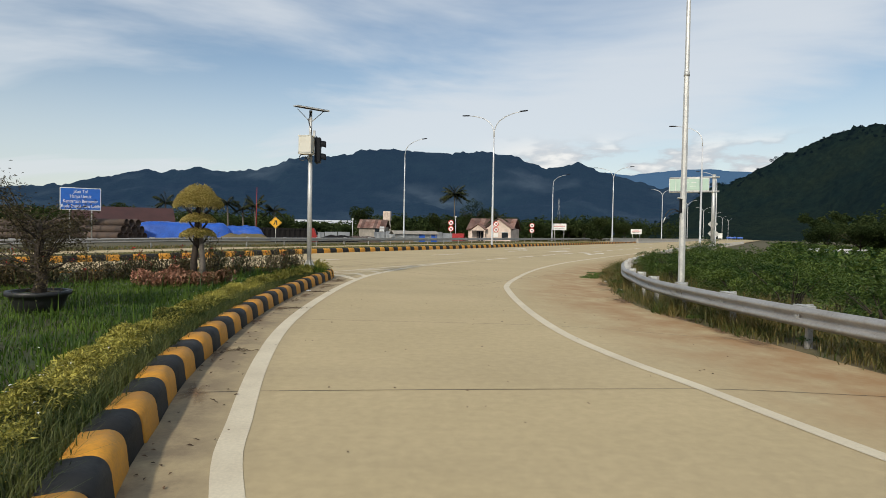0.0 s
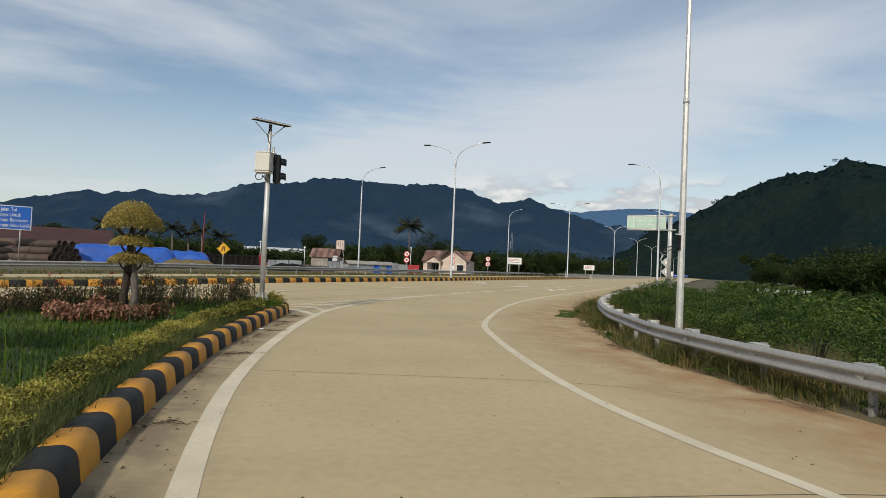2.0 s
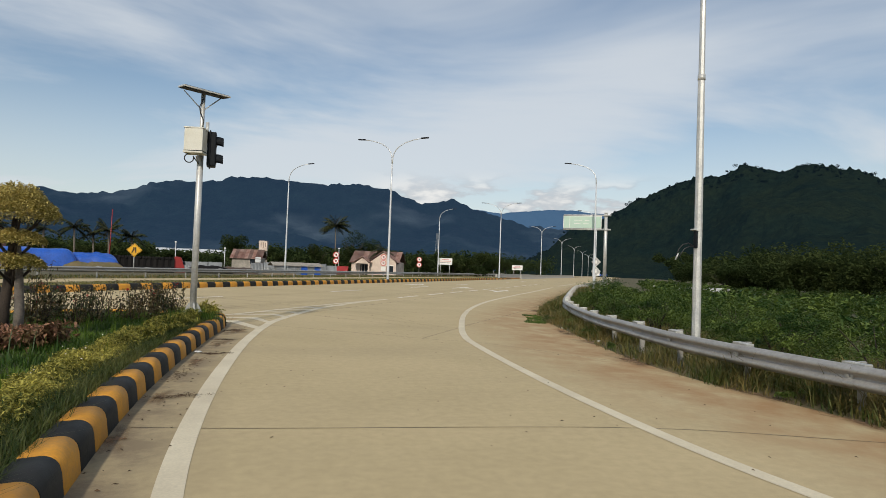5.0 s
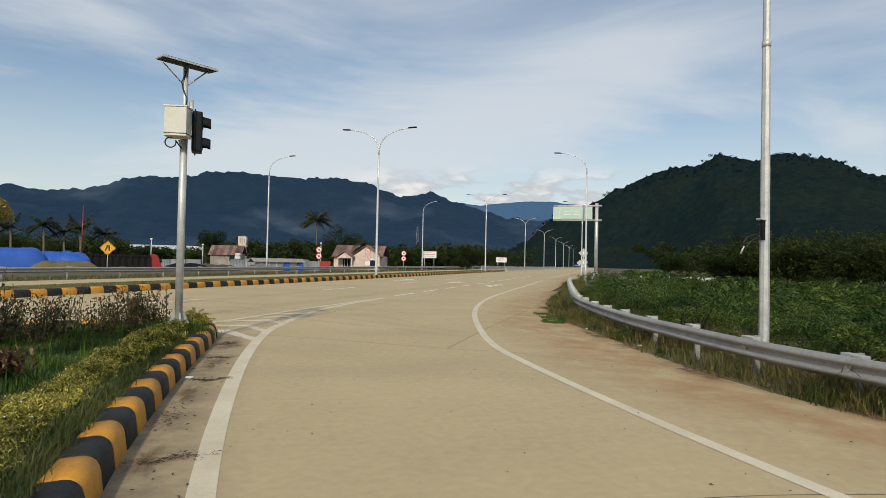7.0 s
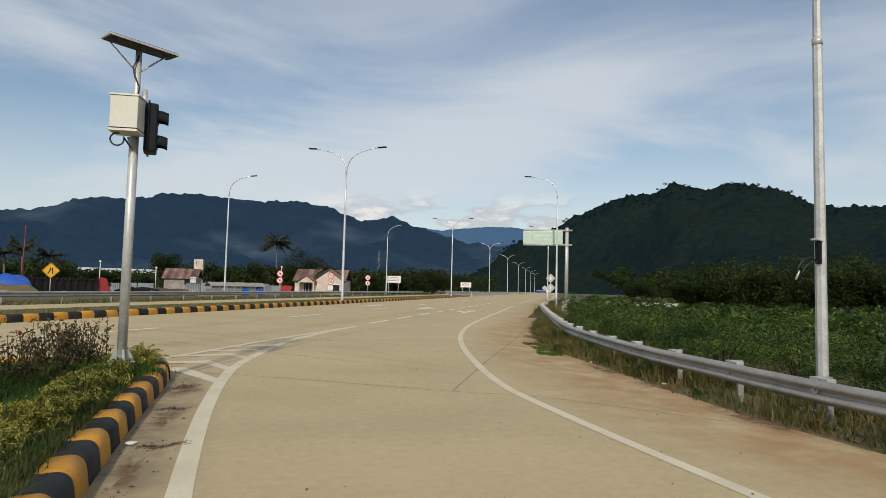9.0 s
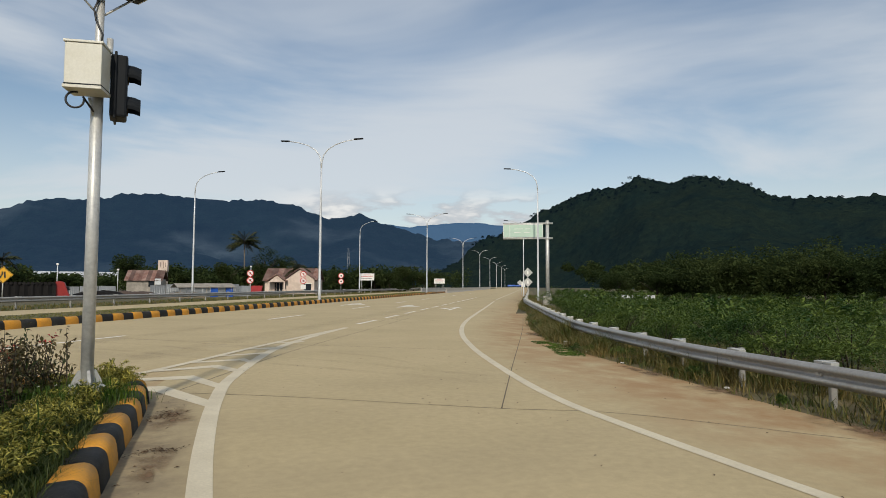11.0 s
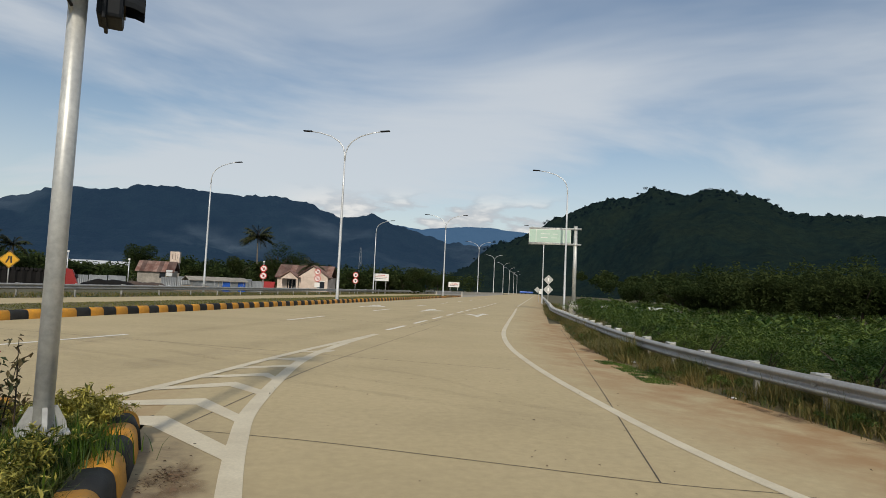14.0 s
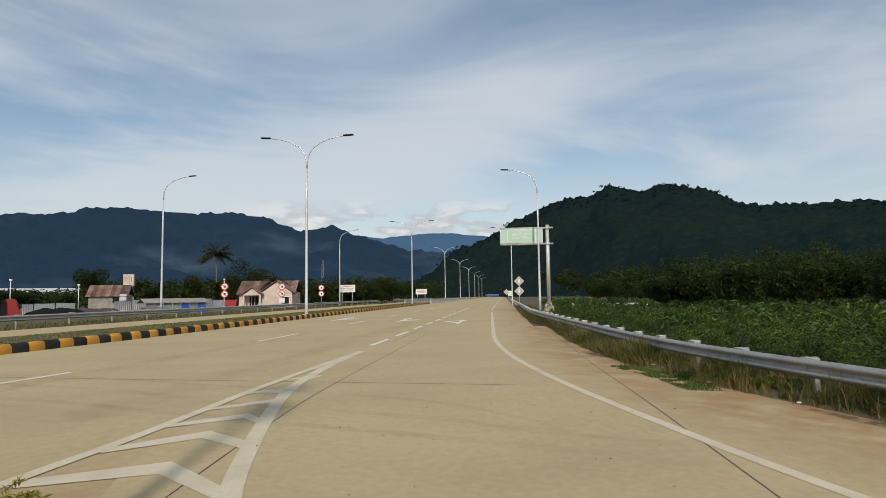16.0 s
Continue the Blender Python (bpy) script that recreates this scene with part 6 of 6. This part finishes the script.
turf = turf[lumps(turf[:, 0], turf[:, 1], 2.2, 2.0) > -0.12]
stuff("edge_turf", blade_mesh("edge_turf", np.stack([turf[:, 0], turf[:, 1], height_np(turf[:, 0], turf[:, 1]) - 0.005], 1), 0.04, 0.014, M["grass"], 45, 1.1), "low green turf creeping onto the concrete", "grass")
weeds = []
wx, wo, wr = along(edge_line_pts, 260, r4, -1.5, -0.05, 0.12, 1.0)
for (x, y), g in zip(wx, lumps(wr, wo, 0.5, 9.0)):
    if g > -0.05:
        weeds.append(clump((x, y, height(x, y) - 0.05), r4.uniform(0.12, 0.3), r4.uniform(0.14, 0.36), 200, r4))
stuff("verge_weed", leaf_mesh("verge_weed", np.concatenate(weeds), 0.055, 0.024, M["shrub"], 44, 0.4), "small green weeds among the verge grass", "weeds")
n = 42000
u, v = r4.uniform(-60, 60, n), r4.uniform(-3.5, 0.2, n)
xy = np.array([xy_of(a, b) for a, b in zip(u, v)])
stuff("median_grass", blade_mesh("median_grass", np.stack([xy[:, 0], xy[:, 1], height_np(xy[:, 0], xy[:, 1]) + 0.16], 1), 0.055, 0.03, M["median_turf"], 42, 0.9), "thin short grass on the median", "grass")
n = 20000
u, v = r4.uniform(-60, 90, n), r4.uniform(-16, -10.6, n)
xy = np.array([xy_of(a, b) for a, b in zip(u, v)])
stuff("far_verge_grass", blade_mesh("far_verge_grass", np.stack([xy[:, 0], xy[:, 1], height_np(xy[:, 0], xy[:, 1]) - 0.06], 1), 0.17, 0.035, M["dry_grass"], 43, 0.8), "rough grass beside the far guard rail", "grass")

# shrubs and scrub on the low ground beyond the rail


def edge_x(y):
    return float(np.interp(y, _edge_y, _edge_x))


def canopy_bush(rad, tall, count, r):
    """Leaf places of a wild bush: flat feathery sprays held out on arching stems, bare below."""
    sprays = max(8, int(rad * 22))
    a, q = r.uniform(0, 2 * np.pi, sprays), np.sqrt(r.uniform(0.02, 1, sprays)) * rad
    zc = tall * (1.02 - 0.42 * (q / rad) ** 2) * r.uniform(0.72, 1.08, sprays)
    k = r.integers(0, sprays, count)
    ln, side, drop = r.beta(1.3, 1.3, count) - 0.5, r.normal(0, 1, count), r.normal(0, 0.03, count)
    size = 0.34 * r.uniform(0.7, 1.3, sprays)[k]
    out = q[k] + ln * size * 1.7
    x, y = out * np.cos(a[k]) - side * size * 0.3 * np.sin(a[k]), out * np.sin(a[k]) + side * size * 0.3 * np.cos(a[k])
    return np.stack([x, y, zc[k] - 0.5 * size * (ln + 0.1) ** 2 - 0.16 * size * side ** 2 + drop], 1)


r5 = np.random.default_rng(55)
for q in range(34):
    y = 1.5 + q * 1.15 + r5.uniform(-0.5, 0.5)
    x = edge_x(y) + (r5.uniform(1.9, 3.0) if q % 2 else r5.uniform(3.2, 5.4))
    if math.hypot(x - 6.4, y - 17.6) < 1.0:
        x += 1.4
    rad, tall = r5.uniform(0.7, 1.3), r5.uniform(0.95, 1.65)
    if y > 26:
        rad, tall = rad * 0.8, tall * 0.8
    zb = height(x, y) - 0.07
    sh = thing("shrub", "leafy green wild shrub with bare lower stems behind the guard rail", "shrub", "shrubs behind the rail", (x, y, zb), 0)
    for b in range(7):
        a = r5.uniform(0, 2 * math.pi)
        w = rad * r5.uniform(0.4, 0.85)
        part("stem", tubem([(0.05 * math.cos(a), 0.05 * math.sin(a), -0.05), (w * 0.35 * math.cos(a), w * 0.35 * math.sin(a), tall * 0.5), (w * math.cos(a), w * math.sin(a), tall * 0.86)], [0.024, 0.016, 0.006], 5, False), M["bark"], sh)
    part("foliage", leaf_mesh("foliage", canopy_bush(rad, tall, int(3000 * rad), r5), 0.085, 0.028, M["shrub"], 60 + q, 0.1), None, sh)
near_pts, mid_pts, far_pts = [], [], []
for _ in range(640):
    y = r5.uniform(-4, 75)
    x = edge_x(y) + 2.8 + 34 * r5.random() ** 1.2
    d = math.hypot(x, y - 9)
    hump = noise.noise(Vector((x * 0.22, y * 0.22, 3.0)))
    if hump < -0.3:
        continue
    c = (x, y, height(x, y) - 0.1)
    big = r5.random() ** 2
    rad, tall = 0.9 + 1.3 * big, (0.6 + 1.1 * big) * (1 + 0.7 * hump)
    if d < 24:
        near_pts.append(spray(c, rad, tall, int(750 + 1100 * big), r5))
    else:
        mid_pts.append(spray(c, rad, tall, int(200 + 330 * big), r5))
for _ in range(1700):
    y = r5.uniform(-5, 170)
    x = edge_x(y) + 10 + 120 * r5.random() ** 1.5
    c = (x, y, height(x, y) - 0.1)
    big = r5.random() ** 3
    far_pts.append(spray(c, 1.2 + 1.6 * big, 0.9 + 1.5 * big, 60, r5))
stuff("scrub", leaf_mesh("scrub", np.concatenate(near_pts), 0.09, 0.03, M["shrub"], 90, 0.1), "feathery green scrub in loose bushes beyond the guard rail", "scrub")
stuff("scrub", leaf_mesh("scrub", np.concatenate(mid_pts), 0.19, 0.06, M["shrub"], 91, 0.1), "feathery green scrub farther from the road", "scrub")
stuff("scrub", leaf_mesh("scrub", np.concatenate(far_pts), 0.5, 0.17, M["shrub"], 92, 0.1), "wide low scrub reaching towards the hill", "scrub")
n = 26000
y = r5.uniform(-2, 48, n)
x = np.interp(y, _edge_y, _edge_x) + 1.4 + 12 * r5.random(n) ** 1.4
bare = lumps(x, y, 0.22, 3.0) < 0.05
x, y = x[bare], y[bare]
stuff("scrub_grass", blade_mesh("scrub_grass", np.stack([x, y, height_np(x, y) - 0.08], 1), 0.55, 0.016, M["dry_grass"], 93, 0.5), "tall half-dry grass in the gaps of the scrub", "grass")

# ---- trees ----


def crown(centre, rad, tall, count, r):
    """Leaf places of a crown, in lobes."""
    pts = []
    lobes = r.integers(7, 12)
    for _ in range(lobes):
        a, q = r.uniform(0, 2 * math.pi), rad * r.uniform(0.1, 0.75)
        lc = np.array((centre[0] + q * math.cos(a), centre[1] + q * math.sin(a), centre[2] + tall * r.uniform(-0.35, 0.4)))
        m = count // lobes
        d = r.normal(0, 1, (m, 3))
        d /= np.linalg.norm(d, axis=1)[:, None]
        pts.append(lc + d * np.array((rad * 0.42, rad * 0.42, tall * 0.3)) * r.beta(5, 1.3, m)[:, None])
    return np.concatenate(pts)


def tree(at, tall, rad, leaf, count, seed, label, group):
    r = np.random.default_rng(seed)
    ob = thing("tree", label, "tree", group, (*at, height(*at) - 0.2), 0)
    part("trunk", tubem([(0, 0, 0), (0.05 * tall * 0.3, 0, tall * 0.3), (0, 0.03 * tall, tall * 0.75)], [0.03 * tall, 0.02 * tall, 0.008 * tall], 8), M["bark"], ob)
    for b in range(5):
        a = b * 1.3 + r.uniform(0, 0.6)
        part("limb", tubem([(0, 0, tall * 0.35), (rad * 0.4 * math.cos(a), rad * 0.4 * math.sin(a), tall * 0.58), (rad * 0.75 * math.cos(a), rad * 0.75 * math.sin(a), tall * 0.75)], [0.014 * tall, 0.009 * tall, 0.004 * tall], 5), M["bark"], ob)
    part("crown", leaf_mesh("crown", crown((0, 0, tall * 0.66), rad, tall * 0.62, count, r), leaf, leaf * 0.6, M["tree"], seed, 0.2), None, ob)
    return ob


def palm_tree(at, tall, seed, fronds=17, reach=3.0):
    r = np.random.default_rng(seed)
    ob = thing("palm_tree", "coconut palm with a ragged crown of drooping fronds", "palm tree", "palm trees", (*at, height(*at) - 0.2), r.uniform(0, 90))
    part("trunk", tubem([(0, 0, 0), (0.15, 0, tall * 0.4), (0.05, 0.1, tall)], [0.22, 0.16, 0.13], 8), M["bark_pale"], ob)
    for k in range(fronds):
        a = 2 * math.pi * k / fronds + r.uniform(-0.2, 0.2)
        rise = r.uniform(-0.35, 1.45)
        d = np.array((math.cos(a), math.sin(a)))
        spine = []
        for q in np.linspace(0, 1, 9):
            spine.append((0.05 + d[0] * reach * q * (0.6 + 0.4 * math.cos(rise)), 0.1 + d[1] * reach * q * (0.6 + 0.4 * math.cos(rise)), tall + reach * (rise * 0.95 * q - 0.5 * q * q)))
        verts, faces = [], []
        s = np.array((-d[1], d[0], 0))
        for j in range(8):
            for e in range(3):
                f = (j + e / 3) / 8
                i0 = min(7, int(f * 8))
                p = np.array(spine[i0]) + (np.array(spine[i0 + 1]) - np.array(spine[i0])) * (f * 8 - i0)
                fwd = np.array((*d, 0))
                ln = 0.8 * reach / 3 * math.sin(math.pi * (0.12 + 0.85 * f)) + 0.1
                for sg in (-1, 1):
                    tip = p + s * sg * ln * 0.8 + fwd * ln * 0.5 - np.array((0, 0, 1)) * ln * r.uniform(0.25, 0.8)
                    b = len(verts)
                    verts += [p - fwd * 0.1, p + fwd * 0.1, tip]
                    faces.append((b, b + 1, b + 2))
        fr = part("frond", mesh_from("frond", verts, faces, M["palm"]), None, ob)
        part("rib", tubem(spine, [0.03] * 8 + [0.01], 4, False), M["bark"], fr)
    return ob


palm_tree((2.2, 156.0), 11.4, 1, 36, 4.0)
for k, (x, y, h) in enumerate(((-47, 104, 6.0), (-44, 107, 6.6), (-41.5, 106, 5.8), (-38, 108, 6.2), (-36, 110, 5.4), (-33.5, 109, 5.9), (-31, 112, 5.2), (10.5, 125, 4.8))):
    palm_tree((x, y), h, 10 + k, 13, 2.4)
belt = [(6.2, 150, 9.6, 4.0), (10.5, 152, 8.0, 3.8), (16.0, 148, 6.0, 3.4), (-1.5, 134, 6.0, 3.0), (-17, 130, 6.6, 3.0), (-7, 122, 3.6, 2.4), (-20, 120, 2.7, 2.0), (-25.5, 118, 3.0, 2.3), (-31, 117, 3.6, 2.6), (-55, 118, 4.6, 3.2), (-60, 116, 6.0, 3.2), (-64, 108, 5.5, 3.0), (-48, 124, 4.6, 3.0), (-41, 122, 4.2, 2.8), (-34, 124, 4.2, 2.8),
        (27, 135, 3.6, 2.4), (32, 142, 4.2, 2.8), (37, 150, 5.6, 3.0), (42, 156, 4.6, 3.0), (20, 131, 3.8, 2.6), (31, 130, 2.6, 2.2), (50, 172, 5.4, 3.2), (57, 184, 5.2, 3.4)]
for k, (x, y, h, w) in enumerate(belt):
    tree((x, y), h, w, 0.36, 2600, 200 + k, "dark leafy tree at the edge of the yard", "trees behind the yard")
right_trees = [(66, 66, 6.5, 4.2), (72, 58, 7.0, 4.6), (60, 75, 5.2, 3.6), (78, 49, 7.4, 5.0), (84, 40, 6.8, 5.0), (56, 84, 4.6, 3.4), (66, 88, 5.4, 3.6), (74, 78, 6.2, 4.0), (88, 60, 7.6, 5.0), (92, 30, 7.4, 5.0), (64, 104, 5.0, 3.6), (98, 48, 8.0, 5.2)]
for k, (x, y, h, w) in enumerate(right_trees):
    tree((x, y), h, w, 0.3, 4200, 300 + k, "broad dark green tree at the foot of the hill", "trees below the hill")

# woods: far belts of trees, and the canopy of the hill
r6 = np.random.default_rng(66)
far_wood, belt_wood = [], []
for _ in range(900):
    a, d = r6.uniform(-50, 26), r6.uniform(140, 330)
    x, y = d * math.sin(radians(a)), d * math.cos(radians(a))
    rx, ry = x - AXIS[0], y - AXIS[1]
    if rx * ACROSS[0] + ry * ACROSS[1] > -16:
        continue
    low = 0.62 if -14.2 < a < -8 else 1.0
    far_wood.append(crown((x, y, low * r6.uniform(1.6, 4.2) * d / 200), 3.2 * d / 180, low * r6.uniform(4.0, 6.5) * d / 200, 130, r6))
stuff("far_wood", leaf_mesh("far_wood", np.concatenate(far_wood), 1.15, 0.75, M["tree"], 95, 0.2), "distant belt of dark trees below the mountains", "woods")
near_wood = []
for _ in range(1150):
    a, d = r6.uniform(24, 80), 92 + 330 * r6.random() ** 1.2
    x, y = d * math.sin(radians(a)), d * math.cos(radians(a))
    if x - edge_x(y) < 24:
        continue
    wave = noise.noise(Vector((x * 0.03, y * 0.03, 7.0)))
    rise = max(0.0, d - 190) * 0.05
    size = r6.uniform(0.4, 1.35) * (1 + 0.9 * wave) * (0.48 + 0.34 * smooth(a, 26, 46))
    if d < 165:
        near_wood.append(crown((x, y, 0.8 + 2.7 * size), 3.3 * size, 5.2 * size, 600, r6))
    else:
        belt_wood.append(crown((x, y, 1.2 + 2.7 * size + rise), 3.8 * size, 5.6 * size, 150, r6))
stuff("far_wood", leaf_mesh("far_wood", np.concatenate(near_wood), 0.52, 0.34, M["tree"], 94, 0.2), "dense dark woods beyond the scrub", "woods")
stuff("far_wood", leaf_mesh("far_wood", np.concatenate(belt_wood), 1.2, 0.8, M["tree"], 96, 0.2), "dense dark woods at the foot of the hill", "woods")
canopy = []
ev = np.empty(len(east.data.vertices) * 3, np.float32)
east.data.vertices.foreach_get("co", ev)
ev = ev.reshape(-1, 3)
az = np.degrees(np.arctan2(ev[:, 0], ev[:, 1]))
rr = np.hypot(ev[:, 0], ev[:, 1])
sel = ev[(az > 17) & (az < 72) & (rr > 1040 + 85 * (1 - smooth_np(az, 30, 42))) & (rr < 1200) & (ev[:, 2] > 2)]
for p in sel:
    if r6.random() < 0.35:
        continue
    rad = r6.uniform(1.5, 4.6)
    m = 60
    v = r6.normal(0, 1, (m, 3))
    v /= np.linalg.norm(v, axis=1)[:, None]
    canopy.append(p + np.array((r6.normal(0, 4), r6.normal(0, 4), rad * r6.uniform(-1.15, -0.35))) + v * np.array((rad, rad, rad * 0.8)) * r6.beta(4, 1.3, m)[:, None])
# the treetops take the hill's material, with its painted haze glow
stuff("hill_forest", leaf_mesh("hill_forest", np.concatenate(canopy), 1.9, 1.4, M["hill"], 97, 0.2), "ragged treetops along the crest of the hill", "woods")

# ---- litter on the road ----
n = 160
xy, o, run = along(KERB, n, r4, -0.6, -0.02, 0.2, 1.0)
stuff("leaf_litter", leaf_mesh("leaf_litter", np.stack([xy[:, 0], xy[:, 1], height_np(xy[:, 0], xy[:, 1]) + 0.012], 1), 0.05, 0.02, M["debris"], 98, 0.0, 0.2), "dry leaves swept along the kerb", "leaves")


def soil_patch(cx, cy, rx, ry, turn, seed):
    """A thin ragged film of washed-out soil on the concrete."""
    bm = bmesh.new()
    c, sn = math.cos(radians(turn)), math.sin(radians(turn))
    ring = []
    for k in range(40):
        a = 2 * math.pi * k / 40
        f = 1 + 0.75 * noise.fractal(Vector((math.cos(a) * 1.6, math.sin(a) * 1.6, seed)), 0.8, 2.1, 4)
        px, py = rx * f * math.cos(a), ry * f * math.sin(a)
        x, y = cx + px * c - py * sn, cy + px * sn + py * c
        ring.append(bm.verts.new((x, y, height(x, y) + 0.004)))
    mid = bm.verts.new((cx, cy, height(cx, cy) + 0.006))
    for k in range(40):
        bm.faces.new((mid, ring[k], ring[(k + 1) % 40]))
    ob = part("soil_patch", bm, M["soil_film"], ramp)
    me = ob.data
    me.attributes.new("film", "FLOAT", "POINT").data.foreach_set("value", np.array([0.0] * 40 + [1.0], np.float32))


for k, (cx, cy, rx, ry, turn) in enumerate(((-3.05, 11.9, 0.16, 0.45, 5), (-2.72, 9.2, 0.13, 0.5, 10), (-3.2, 18.5, 0.2, 0.6, 0), (-3.15, 20.6, 0.3, 0.6, 0), (-3.12, 13.6, 0.12, 0.4, 3), (-3.2, 16.2, 0.14, 0.5, 0), (-2.2, 7.3, 0.14, 0.4, 14))):
    soil_patch(cx, cy, rx, ry, turn, k * 3.3)
for k in range(16):
    y = 5.0 + 1.9 * k + 0.8 * math.sin(k * 2.4)
    soil_patch(edge_x(y) - 0.12 + 0.1 * math.sin(k * 1.7), y, 0.3 + 0.12 * math.sin(k), 0.75 + 0.3 * math.sin(k * 3.1), math.degrees(math.atan2(-(edge_x(y + 0.5) - edge_x(y - 0.5)), 1.0)), 50 + k * 2.7)
clots = []
for cx, cy, lx, ly, m in ((-2.95, 13.6, 0.17, 0.045, 240), (-3.05, 17.0, 0.15, 0.04, 200), (-3.2, 18.9, 0.12, 0.05, 150), (-2.5, 9.3, 0.13, 0.045, 130), (-3.25, 20.6, 0.08, 0.14, 150), (-3.2, 15.0, 0.06, 0.3, 120)):
    q = r4.normal(0, 1, (m, 2)) * np.array((lx, ly)) + (cx, cy)
    q[:, 1] += 0.25 * (q[:, 0] - cx) + 0.05 * np.sin(q[:, 0] * 17)
    clots.append(np.stack([q[:, 0], q[:, 1], height_np(q[:, 0], q[:, 1]) + 0.012 + 0.012 * r4.random(m)], 1))
stuff("plant_litter", leaf_mesh("plant_litter", np.concatenate(clots), 0.045, 0.007, M["debris"], 99, 0.0, 0.2), "brown trails of dead twigs washed onto the gutter", "litter")
n = 130
q = np.stack([r4.uniform(-2.4, 4.0, n), r4.uniform(3.0, 26.0, n)], 1)
stuff("road_grit", leaf_mesh("road_grit", np.stack([q[:, 0], q[:, 1], height_np(q[:, 0], q[:, 1]) + 0.012], 1), 0.035, 0.02, M["debris"], 100, 0.0, 0.3), "scattered grit and leaf scraps on the concrete", "litter")
for x, y in ((-3.35, 17.15), (6.7, 26.6), (5.6, 20.6), (6.1, 24.2), (7.9, 29.6)):
    bm = bmesh.new()
    bmesh.ops.create_icosphere(bm, subdivisions=2, radius=0.05)
    for v in bm.verts:
        v.co = Vector((v.co.x * 1.3, v.co.y, v.co.z * 0.35)) * (1 + 0.35 * noise.noise(v.co * 18 + Vector((x, y, 0))))
    ob = tagged(part("crumpled_litter", bm, M["litter"]), "crumpled scrap of white plastic on the road edge", "litter", "road litter")
    ob.matrix_basis = pose(x, y, height(x, y) + 0.02, 0, 0, x * 40)
